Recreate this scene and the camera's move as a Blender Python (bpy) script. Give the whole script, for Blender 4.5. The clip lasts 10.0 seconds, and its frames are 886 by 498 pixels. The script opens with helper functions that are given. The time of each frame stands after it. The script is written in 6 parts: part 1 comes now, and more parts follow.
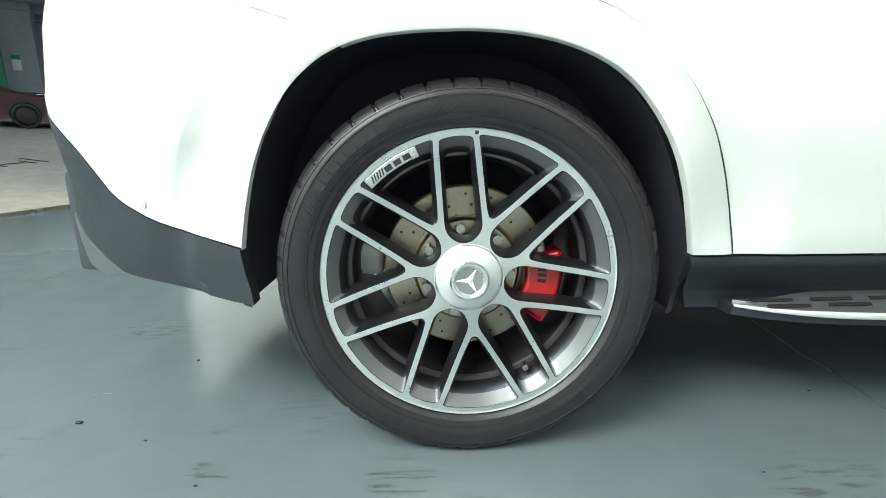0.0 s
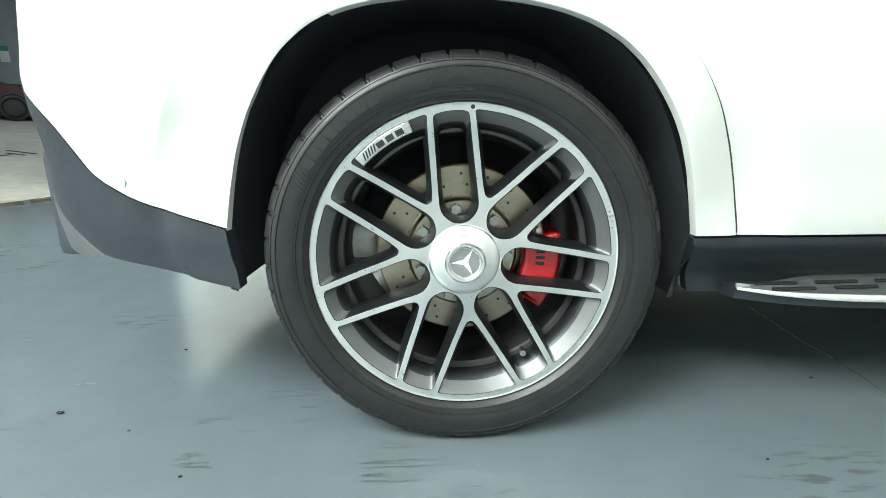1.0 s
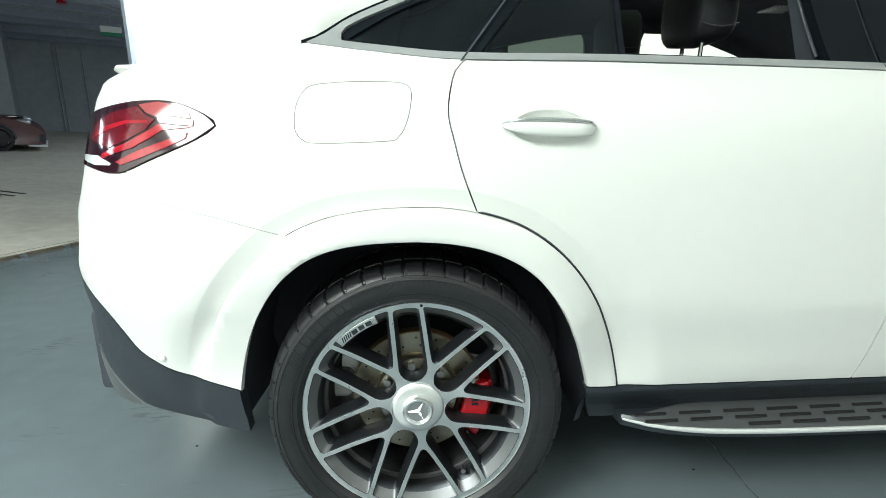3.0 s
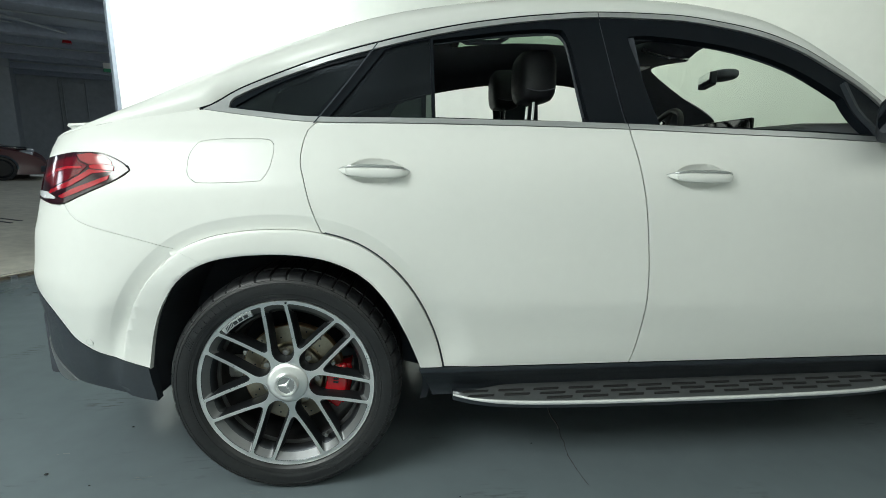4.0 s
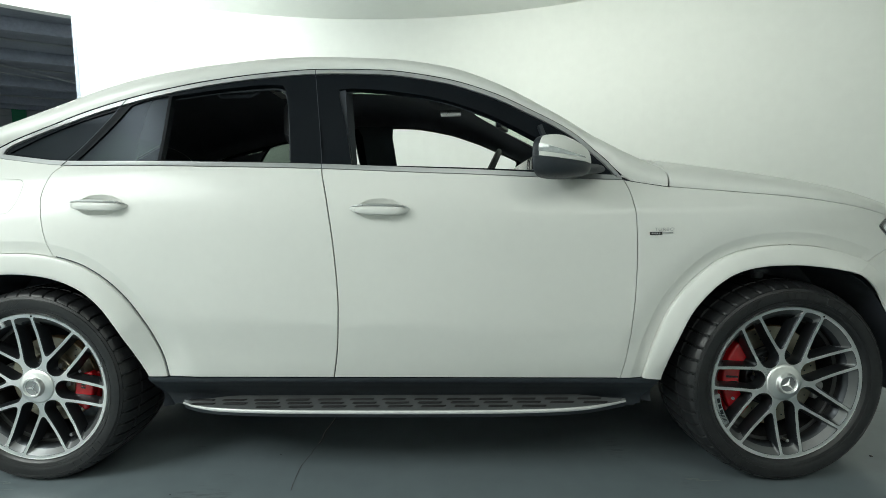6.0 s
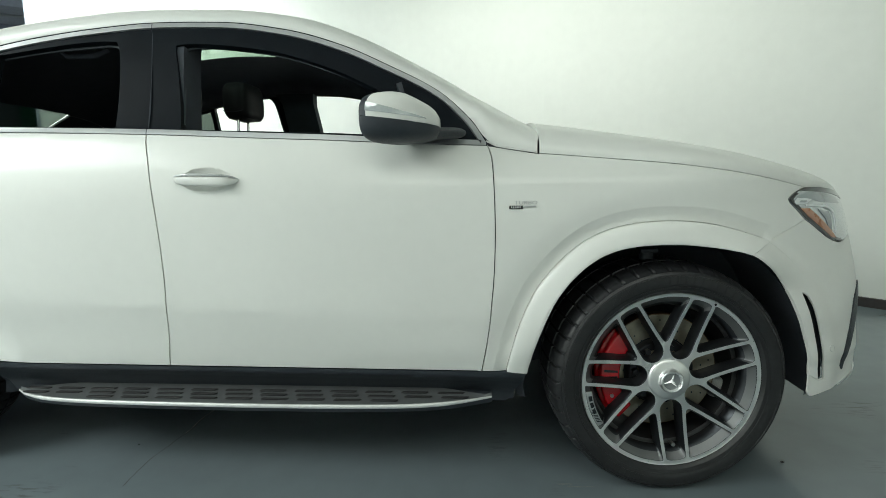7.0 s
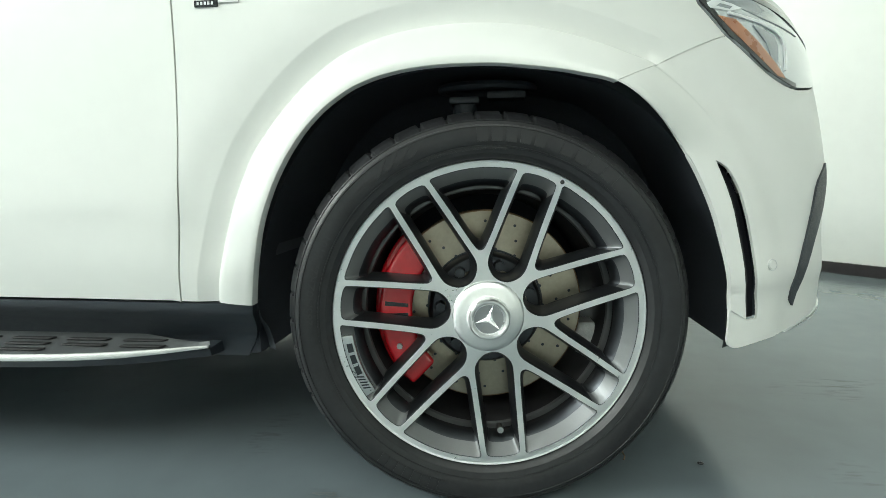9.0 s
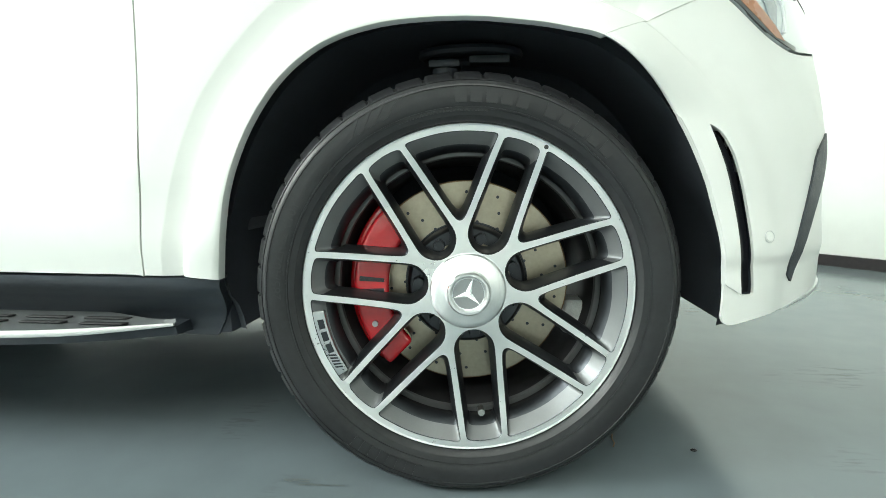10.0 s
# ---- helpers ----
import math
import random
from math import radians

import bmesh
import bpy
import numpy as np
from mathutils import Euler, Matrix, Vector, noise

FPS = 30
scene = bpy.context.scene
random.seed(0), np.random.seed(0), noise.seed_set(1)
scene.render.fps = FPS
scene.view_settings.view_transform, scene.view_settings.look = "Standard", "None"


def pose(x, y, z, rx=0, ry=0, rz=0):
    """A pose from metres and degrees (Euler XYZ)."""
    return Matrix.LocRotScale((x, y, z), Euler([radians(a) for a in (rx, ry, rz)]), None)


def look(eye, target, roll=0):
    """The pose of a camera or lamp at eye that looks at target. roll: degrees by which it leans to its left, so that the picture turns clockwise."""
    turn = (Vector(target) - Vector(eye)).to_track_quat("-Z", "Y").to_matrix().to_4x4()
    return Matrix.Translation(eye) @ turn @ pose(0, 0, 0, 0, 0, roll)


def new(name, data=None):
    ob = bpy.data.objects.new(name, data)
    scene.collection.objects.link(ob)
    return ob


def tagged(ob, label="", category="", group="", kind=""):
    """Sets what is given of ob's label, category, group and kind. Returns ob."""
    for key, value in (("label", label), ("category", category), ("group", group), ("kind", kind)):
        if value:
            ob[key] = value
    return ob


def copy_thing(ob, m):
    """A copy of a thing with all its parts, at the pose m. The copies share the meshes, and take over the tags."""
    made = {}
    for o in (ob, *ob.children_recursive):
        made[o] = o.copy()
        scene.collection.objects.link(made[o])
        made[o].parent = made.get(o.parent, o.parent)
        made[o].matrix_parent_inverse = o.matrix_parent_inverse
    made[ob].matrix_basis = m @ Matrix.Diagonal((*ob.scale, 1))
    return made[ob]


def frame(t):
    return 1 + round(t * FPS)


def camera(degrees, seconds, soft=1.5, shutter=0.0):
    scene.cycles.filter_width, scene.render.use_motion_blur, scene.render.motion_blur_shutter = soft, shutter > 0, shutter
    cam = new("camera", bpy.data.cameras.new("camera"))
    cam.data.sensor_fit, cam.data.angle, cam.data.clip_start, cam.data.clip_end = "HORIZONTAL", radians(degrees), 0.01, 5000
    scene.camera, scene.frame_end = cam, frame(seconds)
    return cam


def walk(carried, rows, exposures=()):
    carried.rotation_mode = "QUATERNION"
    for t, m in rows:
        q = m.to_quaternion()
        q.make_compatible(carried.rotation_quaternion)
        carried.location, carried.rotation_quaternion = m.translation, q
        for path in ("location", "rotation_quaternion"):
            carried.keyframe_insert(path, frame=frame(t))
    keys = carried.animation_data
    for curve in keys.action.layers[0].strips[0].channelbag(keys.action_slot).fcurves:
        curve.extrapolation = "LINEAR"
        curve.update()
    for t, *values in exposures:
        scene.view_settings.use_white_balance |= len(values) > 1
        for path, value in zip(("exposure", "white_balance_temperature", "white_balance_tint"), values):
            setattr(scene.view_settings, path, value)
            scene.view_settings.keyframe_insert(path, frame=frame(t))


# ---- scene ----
cam = camera(82.9, 10.0, 0.85)
PATH = [
    (0, (-0.069, -0.917, 0.678), (-0.034, 1.029, 0.217), -0.9),
    (0.5, (-0.07, -0.902, 0.652), (-0.034, 1.041, 0.18), -0.8),
    (1, (-0.069, -0.886, 0.642), (-0.013, 1.055, 0.162), -0.8),
    (1.5, (-0.057, -0.891, 0.658), (0.01, 1.049, 0.176), -0.8),
    (2, (-0.057, -0.908, 0.682), (0.016, 1.036, 0.214), -0.9),
    (2.5, (-0.076, -0.952, 0.957), (0.005, 0.978, 0.439), -0.8),
    (2.7, (-0.061, -1.013, 1.043), (0.044, 0.922, 0.548), -0.7),
    (3.8, (0.327, -1.529, 1.118), (0.457, 0.437, 0.771), -0.8),
    (4, (0.444, -1.596, 1.123), (0.56, 0.373, 0.787), -0.7),
    (4.5, (0.736, -1.775, 1.112), (0.834, 0.204, 0.844), -0.7),
    (5, (0.994, -1.872, 1.108), (1.063, 0.115, 0.895), -0.6),
    (5.5, (1.344, -1.856, 1.112), (1.334, 0.137, 0.937), -0.7),
    (5.7, (1.469, -1.866, 1.1), (1.447, 0.127, 0.937), -0.8),
    (6.8, (2.24, -1.653, 1.063), (2.079, 0.324, 0.806), -1.0),
    (7, (2.309, -1.591, 1.051), (2.161, 0.386, 0.785), -1.0),
    (7.5, (2.584, -1.428, 1.024), (2.418, 0.547, 0.751), -0.9),
    (8, (2.773, -1.193, 0.924), (2.584, 0.782, 0.672), -0.8),
    (8.5, (2.894, -0.969, 0.752), (2.713, 1.004, 0.481), -0.7),
    (9, (2.934, -0.886, 0.646), (2.754, 1.087, 0.375), -0.5),
    (9.5, (2.952, -0.852, 0.596), (2.775, 1.121, 0.324), -0.4),
    (10, (2.969, -0.834, 0.586), (2.792, 1.139, 0.313), -0.3),
]
EXPOSURES = [(0.0, 1.12), (0.5, 1.2), (1.0, 1.24), (1.5, 1.29), (2.0, 1.34), (2.5, 1.14), (2.7, 0.94), (3.8, 0.20), (4.0, 0.07), (4.5, 0.05), (5.5, 0.09), (7.0, 0.34), (8.0, 0.46), (8.5, 0.70), (9.0, 1.19), (9.5, 1.60), (10.0, 1.71)]
walk(cam, [(t, look(eye, target, roll)) for t, eye, target, roll in PATH], EXPOSURES)

# ---- world and lights ----
world = bpy.data.worlds.new("world")
scene.world = world
world.use_nodes = True
world.node_tree.nodes["Background"].inputs[0].default_value = (0.45, 0.62, 0.90, 1)
world.node_tree.nodes["Background"].inputs[1].default_value = 0.16


def area_lamp(name, m, size_x, size_y, power, colour=(0.93, 1.0, 0.955)):
    data = bpy.data.lights.new(name, "AREA")
    data.shape, data.size, data.size_y, data.energy, data.color = "RECTANGLE", size_x, size_y, power, colour
    ob = new(name, data)
    ob.matrix_world = m
    return ob


area_lamp("studio_lamp", look((-1.3, 2.4, 3.30), (-1.9, 4.2, 2.65)), 2.2, 1.2, 120)
area_lamp("studio_lamp", look((-2.45, -2.35, 3.35), (-2.45, -2.33, 0.0)), 2.8, 2.2, 205)
area_lamp("studio_lamp", look((2.5, -3.0, 3.34), (2.5, -2.98, 0.0)), 4.2, 2.6, 47, (0.95, 1.0, 0.91))
area_lamp("studio_lamp", look((2.6, 2.5, 3.32), (4.3, 4.5, 1.2)), 2.6, 1.2, 52, (0.95, 1.0, 0.91))
# unseen fill lamps, added out of view to brighten the car park
for gx, gy in ((-13.0, 5.0), (-12.5, 1.5), (-2.0, 10.5), (-3.5, 14.0)):
    area_lamp("garage_lamp", look((gx, gy, 4.0), (gx, gy + 0.01, 0.0)), 3.2, 1.4, 62, (0.80, 0.92, 1.0))

# ---- materials ----


def material(name, colour, rough=0.5, metal=0.0, coat=0.0, vary=0.06, scale=6.0, bump=0.0, bump_scale=120.0, alpha=1.0, transmission=0.0, emit=0.0, ior=1.5):
    m = bpy.data.materials.new(name)
    m.use_nodes = True
    nt = m.node_tree
    b = nt.nodes["Principled BSDF"]
    b.inputs["Roughness"].default_value = rough
    b.inputs["Metallic"].default_value = metal
    b.inputs["Coat Weight"].default_value = coat
    b.inputs["Coat Roughness"].default_value = 0.08
    b.inputs["Transmission Weight"].default_value = transmission
    b.inputs["IOR"].default_value = ior
    b.inputs["Base Color"].default_value = (*colour, 1)
    if emit:
        b.inputs["Emission Color"].default_value = (*colour, 1)
        b.inputs["Emission Strength"].default_value = emit
    if vary:
        geo = nt.nodes.new("ShaderNodeNewGeometry")
        parts = []
        for k, (sc, detail) in enumerate(((scale, 4.0), (scale * 9.0, 6.0))):
            n = nt.nodes.new("ShaderNodeTexNoise")
            n.inputs["Scale"].default_value, n.inputs["Detail"].default_value = sc, detail
            nt.links.new(geo.outputs["Position"], n.inputs["Vector"])
            parts.append(n)
        add = nt.nodes.new("ShaderNodeMath")
        add.operation = "ADD"
        nt.links.new(parts[0].outputs["Fac"], add.inputs[0])
        nt.links.new(parts[1].outputs["Fac"], add.inputs[1])
        ramp = nt.nodes.new("ShaderNodeMapRange")
        ramp.inputs["From Min"].default_value, ramp.inputs["From Max"].default_value = 0.7, 1.3
        ramp.inputs["To Min"].default_value, ramp.inputs["To Max"].default_value = 1 - vary, 1 + vary
        nt.links.new(add.outputs[0], ramp.inputs["Value"])
        mul = nt.nodes.new("ShaderNodeVectorMath")
        mul.operation = "SCALE"
        mul.inputs[0].default_value = colour
        nt.links.new(ramp.outputs[0], mul.inputs["Scale"])
        nt.links.new(mul.outputs[0], b.inputs["Base Color"])
        rr = nt.nodes.new("ShaderNodeMapRange")
        rr.inputs["From Min"].default_value, rr.inputs["From Max"].default_value = 0.7, 1.3
        rr.inputs["To Min"].default_value, rr.inputs["To Max"].default_value = rough * 0.85, min(1.0, rough * 1.15)
        nt.links.new(add.outputs[0], rr.inputs["Value"])
        nt.links.new(rr.outputs[0], b.inputs["Roughness"])
    if bump:
        geo2 = nt.nodes.new("ShaderNodeNewGeometry")
        n = nt.nodes.new("ShaderNodeTexNoise")
        n.inputs["Scale"].default_value, n.inputs["Detail"].default_value = bump_scale, 5.0
        nt.links.new(geo2.outputs["Position"], n.inputs["Vector"])
        bp = nt.nodes.new("ShaderNodeBump")
        bp.inputs["Strength"].default_value, bp.inputs["Distance"].default_value = bump, 0.002
        nt.links.new(n.outputs["Fac"], bp.inputs["Height"])
        nt.links.new(bp.outputs["Normal"], b.inputs["Normal"])
    return m


PAINT = material("white_paint", (0.80, 0.81, 0.78), 0.42, 0.0, 0.35, 0.012, 3.0)
PAINT.node_tree.nodes["Principled BSDF"].inputs["Coat Roughness"].default_value = 0.16
BLACK = material("black_plastic", (0.029, 0.036, 0.045), 0.45, 0, 0, 0.15, 8, 0.25, 900)
PILLAR = material("pillar_film", (0.0075, 0.0100, 0.0135), 0.40, 0, 0, 0.1, 10, ior=1.18)
GLOSS_BLACK = material("gloss_black", (0.012, 0.013, 0.016), 0.12, 0, 0.5, 0.1)
# felt of the liners; also painted shade for drill holes and gaps
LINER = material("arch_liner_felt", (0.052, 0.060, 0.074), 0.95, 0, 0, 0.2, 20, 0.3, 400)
CHROME = material("satin_chrome", (0.52, 0.53, 0.54), 0.40, 0.7, 0, 0.04)
BRIGHT = material("bright_chrome", (0.85, 0.86, 0.87), 0.06, 1.0, 0, 0.02)
SKID = material("skid_plate_grey", (0.20, 0.21, 0.215), 0.42, 0.6, 0, 0.12, 14)
RUBBER = material("tyre_rubber", (0.0170, 0.0180, 0.0196), 0.40, 0, 0, 0.3, 9, 0.06, 900)
RUBBER_MARK = material("raised_rubber", (0.0190, 0.0200, 0.0215), 0.36, 0, 0, 0.1)
ALLOY = material("machined_alloy", (0.88, 0.885, 0.89), 0.32, 1.0, 0, 0.015, 20)
POLISHED = material("polished_alloy", (0.96, 0.965, 0.96), 0.37, 1.0, 0, 0.02, 20)
DISC = material("brake_disc_steel", (0.43, 0.39, 0.31), 0.34, 1.0, 0, 0.10, 12, 0.05, 300)
for turned in (ALLOY, POLISHED, DISC):
    # fine turning marks run round the axle
    tree = turned.node_tree
    around = tree.nodes.new("ShaderNodeTangent")
    around.direction_type, around.axis = "RADIAL", "Y"
    tree.nodes["Principled BSDF"].inputs["Anisotropic"].default_value = 0.6
    tree.links.new(around.outputs[0], tree.nodes["Principled BSDF"].inputs["Tangent"])
SILVER = material("silver_plate", (0.62, 0.63, 0.64), 0.3, 1.0, 0, 0.05, 30)
MEDALLION = material("medallion_silver", (0.40, 0.41, 0.42), 0.40, 0.8, 0, 0.05, 30)
EMBLEM = material("satin_emblem", (0.92, 0.93, 0.94), 0.28, 1.0, 0, 0.02)
LEDGE = material("silver_lacquer", (0.17, 0.176, 0.18), 0.40, 0.6, 0.0, 0.05, 40)
GUNMETAL = material("gunmetal_lacquer", (0.058, 0.063, 0.070), 0.36, 0.85, 0.0, 0.05, 40)
BARREL = material("rim_barrel", (0.042, 0.042, 0.045), 0.4, 0.5, 0, 0.1)
RUST = material("disc_edge_rust", (0.24, 0.15, 0.08), 0.7, 0.4, 0, 0.3, 40)
CAST = material("cast_alloy", (0.62, 0.63, 0.62), 0.55, 0.35, 0, 0.15, 40, 0.2, 300)
RED = material("red_caliper_paint", (0.50, 0.006, 0.012), 0.22, 0, 1.0, 0.06)
LEATHER = material("black_leather", (0.036, 0.038, 0.043), 0.5, 0, 0, 0.2, 20, 0.4, 350)
CABIN = material("cabin_trim", (0.12, 0.126, 0.148), 0.75, 0, 0, 0.2, 20)
STEEL = material("bare_steel", (0.45, 0.45, 0.45), 0.35, 1.0, 0, 0.15, 30)
LAMP_PINK = material("tail_lamp_pale_red", (0.36, 0.055, 0.060), 0.12, 0, 1.0, 0.1, 14)
LAMP_MID = material("tail_lamp_dim_red", (0.14, 0.004, 0.012), 0.10, 0, 1.0, 0.35, 30)
LAMP_RED = material("tail_lamp_red", (0.42, 0.008, 0.020), 0.10, 0, 1.0, 0.2, 14)
LAMP_DARK = material("smoked_lamp_red", (0.028, 0.004, 0.010), 0.08, 0, 1.0, 0.2, 14)
LAMP_CLEAR = material("lamp_reflector", (0.72, 0.76, 0.78), 0.12, 0.6, 1.0, 0.1, 14)
LAMP_GREY = material("lamp_smoky_plastic", (0.30, 0.33, 0.36), 0.15, 0.3, 1.0, 0.1, 20)
LAMP_WHITE = material("lamp_light_guide", (0.80, 0.83, 0.85), 0.25, 0, 1.0, 0.05)
AMBER = material("amber_reflector", (0.42, 0.16, 0.07), 0.3, 0, 0.6, 0.1)
WALL = material("white_wall_paint", (0.80, 0.82, 0.79), 0.75, 0, 0, 0.02, 1.2, 0.05, 200)
CONCRETE = material("garage_concrete", (0.55, 0.53, 0.45), 0.75, 0, 0, 0.18, 0.8, 0.2, 60)
GARAGE_WALL = material("garage_wall", (0.36, 0.39, 0.41), 0.85, 0, 0, 0.14, 0.7, 0.1, 60)
TRACK = material("door_track_brown", (0.13, 0.11, 0.08), 0.55, 0.3, 0, 0.3, 6)
STEEL_DARK = material("garage_steel", (0.32, 0.36, 0.43), 0.6, 0, 0, 0.15, 2)
GREEN = material("green_paint", (0.03, 0.26, 0.13), 0.5, 0, 0, 0.08, 3)
DARK_BASE = material("dark_base_strip", (0.035, 0.03, 0.032), 0.4, 0, 0, 0.2, 5)
RED_PAINT = material("red_car_paint", (0.075, 0.003, 0.008), 0.45, 0, 0.15, 0.05)
MARK = material("floor_mark_paint", (0.04, 0.04, 0.045), 0.6, 0, 0, 0.3, 10)
FLOOR = material("grey_epoxy", (0.152, 0.185, 0.200), 0.18, 0, 0, 0.06, 0.9, 0.06, 20)


def stained(mat, colour, at, amount):
    """Sparse scuffs: streaky marks where a broad noise is high."""
    nt = mat.node_tree
    b = nt.nodes["Principled BSDF"]
    old = b.inputs["Base Color"].links[0].from_socket
    geo = nt.nodes.new("ShaderNodeNewGeometry")
    masks = []
    for stretch, scale, lo, hi in (((1, 1, 1), at, 0.60, 0.70), ((4, 22, 1), 3.0, 0.52, 0.62)):
        v = nt.nodes.new("ShaderNodeVectorMath")
        v.operation = "MULTIPLY"
        v.inputs[1].default_value = stretch
        n = nt.nodes.new("ShaderNodeTexNoise")
        n.inputs["Scale"].default_value, n.inputs["Detail"].default_value = scale, 5.0
        r = nt.nodes.new("ShaderNodeMapRange")
        r.inputs["From Min"].default_value, r.inputs["From Max"].default_value = lo, hi
        nt.links.new(geo.outputs["Position"], v.inputs[0])
        nt.links.new(v.outputs[0], n.inputs["Vector"])
        nt.links.new(n.outputs["Fac"], r.inputs["Value"])
        masks.append(r)
    mul = nt.nodes.new("ShaderNodeMath")
    mul.operation = "MULTIPLY"
    nt.links.new(masks[0].outputs[0], mul.inputs[0])
    nt.links.new(masks[1].outputs[0], mul.inputs[1])
    k = nt.nodes.new("ShaderNodeMath")
    k.operation = "MULTIPLY"
    k.inputs[1].default_value = amount
    nt.links.new(mul.outputs[0], k.inputs[0])
    mix = nt.nodes.new("ShaderNodeMix")
    mix.data_type = "RGBA"
    for s in mix.inputs:
        if s.name == "A" and s.type == "RGBA":
            nt.links.new(old, s)
        if s.name == "B" and s.type == "RGBA":
            s.default_value = (*colour, 1)
    nt.links.new(k.outputs[0], mix.inputs[0])
    out = [s for s in mix.outputs if s.type == "RGBA"][0]
    nt.links.new(out, b.inputs["Base Color"])


stained(FLOOR, (0.07, 0.075, 0.07), 2.2, 0.6)

# ---- helpers of this scene ----


def part(name, bm, mat, parent=None, label="", smooth=True, normals=None):
    me = bpy.data.meshes.new(name)
    if isinstance(bm, tuple):
        me.from_pydata(bm[0], [], bm[1])
        me.update()
    else:
        bm.to_mesh(me)
        bm.free()
    for m in mat if isinstance(mat, (list, tuple)) else [mat]:
        me.materials.append(m)
    if smooth:
        me.polygons.foreach_set("use_smooth", [True] * len(me.polygons))
        if normals is not None:
            me.normals_split_custom_set_from_vertices(normals)
        else:
            me.set_sharp_from_angle(angle=radians(38))
    ob = new(name, me)
    if parent is not None:
        ob.parent = parent
    if label:
        tagged(ob, label)
    return ob


def bevelled(bm, width=0.006, segments=2, angle=30):
    edges = [e for e in bm.edges if len(e.link_faces) == 2 and e.calc_face_angle(0) > radians(angle)]
    bmesh.ops.bevel(bm, geom=edges, offset=width, segments=segments, affect="EDGES", profile=0.6)
    return bm


def box(x0, x1, y0, y1, z0, z1, bevel=0.0, segments=2, bm=None):
    own = bm is None
    b = bmesh.new()
    bmesh.ops.create_cube(b, size=1.0, matrix=Matrix.Translation(((x0 + x1) / 2, (y0 + y1) / 2, (z0 + z1) / 2)) @ Matrix.Diagonal((x1 - x0, y1 - y0, z1 - z0, 1)))
    if bevel:
        bevelled(b, bevel, segments)
    if own:
        return b
    join(bm, b)
    return bm


def join(bm, other, m=None):
    if m is not None:
        other.transform(m)
    me = bpy.data.meshes.new("scratch")
    other.to_mesh(me)
    other.free()
    bm.from_mesh(me)
    bpy.data.meshes.remove(me)
    return bm


def lathe(profile, segments=96, start=0.0, sweep=360.0, axis="y"):
    """Turns (radius, along) points round the y axis; along runs to +y."""
    full = sweep >= 360.0
    n = segments if full else segments + 1
    verts, faces = [], []
    for i in range(n):
        a = radians(start + sweep * i / segments)
        for r, h in profile:
            verts.append((r * math.cos(a), h, r * math.sin(a)) if axis == "y" else (r * math.cos(a), r * math.sin(a), h))
    k = len(profile)
    for i in range(segments):
        for j in range(k - 1):
            a, b = i * k + j, ((i + 1) % n) * k + j
            faces.append((a, b, b + 1, a + 1))
    return verts, faces


def tube(points, radius, segments=10, bm=None, closed=False):
    """A round bar along points."""
    pts = [Vector(p) for p in points]
    b = bm or bmesh.new()
    rings = []
    n = len(pts)
    for i, p in enumerate(pts):
        d = (pts[(i + 1) % n] - pts[i - 1]) if closed else (pts[min(i + 1, n - 1)] - pts[max(i - 1, 0)])
        q = d.to_track_quat("Z", "Y")
        rings.append([b.verts.new(p + q @ Vector((radius * math.cos(t), radius * math.sin(t), 0))) for t in (2 * math.pi * k / segments for k in range(segments))])
    for i in range(n if closed else n - 1):
        r0, r1 = rings[i], rings[(i + 1) % n]
        for k in range(segments):
            b.faces.new((r0[k], r0[(k + 1) % segments], r1[(k + 1) % segments], r1[k]))
    if not closed:
        b.faces.new(rings[0][::-1])
        b.faces.new(rings[-1])
    return b


def spline(pts, step=0.02):
    """A smooth curve through a few points of the plan."""
    out = []
    n = len(pts)
    if n == 2:
        k = max(1, int(math.dist(pts[0], pts[1]) / step))
        return [tuple(pts[0][c] + (pts[1][c] - pts[0][c]) * i / k for c in range(len(pts[0]))) for i in range(k + 1)]
    for i in range(n - 1):
        p0, p1, p2, p3 = pts[max(i - 1, 0)], pts[i], pts[i + 1], pts[min(i + 2, n - 1)]
        k = max(2, int(math.dist(p1, p2) / step))
        for j in range(k):
            t = j / k
            out.append(tuple(0.5 * (2 * p1[c] + (p2[c] - p0[c]) * t + (2 * p0[c] - 5 * p1[c] + 4 * p2[c] - p3[c]) * t * t + (3 * p1[c] - p0[c] - 3 * p2[c] + p3[c]) * t ** 3) for c in range(len(p1))))
    out.append(tuple(pts[-1]))
    return out


def outline(*runs, step=0.02):
    """A closed outline out of smooth runs that meet at corners."""
    out = []
    for run in runs:
        for p in spline(run, step):
            if not out or math.dist(out[-1], p) > 1e-4:
                out.append(p)
    first, last = out[0], out[-1]
    if math.dist(first, last) > 1e-4:
        out += spline([last, first], step)[1:-1]
    else:
        out.pop()
    return out


def arc(cx, cz, r, a0, a1, n=40):
    return [(cx + r * math.cos(radians(a0 + (a1 - a0) * i / n)), cz + r * math.sin(radians(a0 + (a1 - a0) * i / n))) for i in range(n + 1)]


def arch(cx, tab, a0, a1, n=44):
    out = []
    for i in range(n + 1):
        a = a0 + (a1 - a0) * i / n
        r = table(a, tab)
        out.append((cx + r * math.cos(radians(a)), HUB_Z + r * math.sin(radians(a))))
    return out


def signed_area(poly):
    return 0.5 * sum(a[0] * b[1] - b[0] * a[1] for a, b in zip(poly, poly[1:] + poly[:1]))


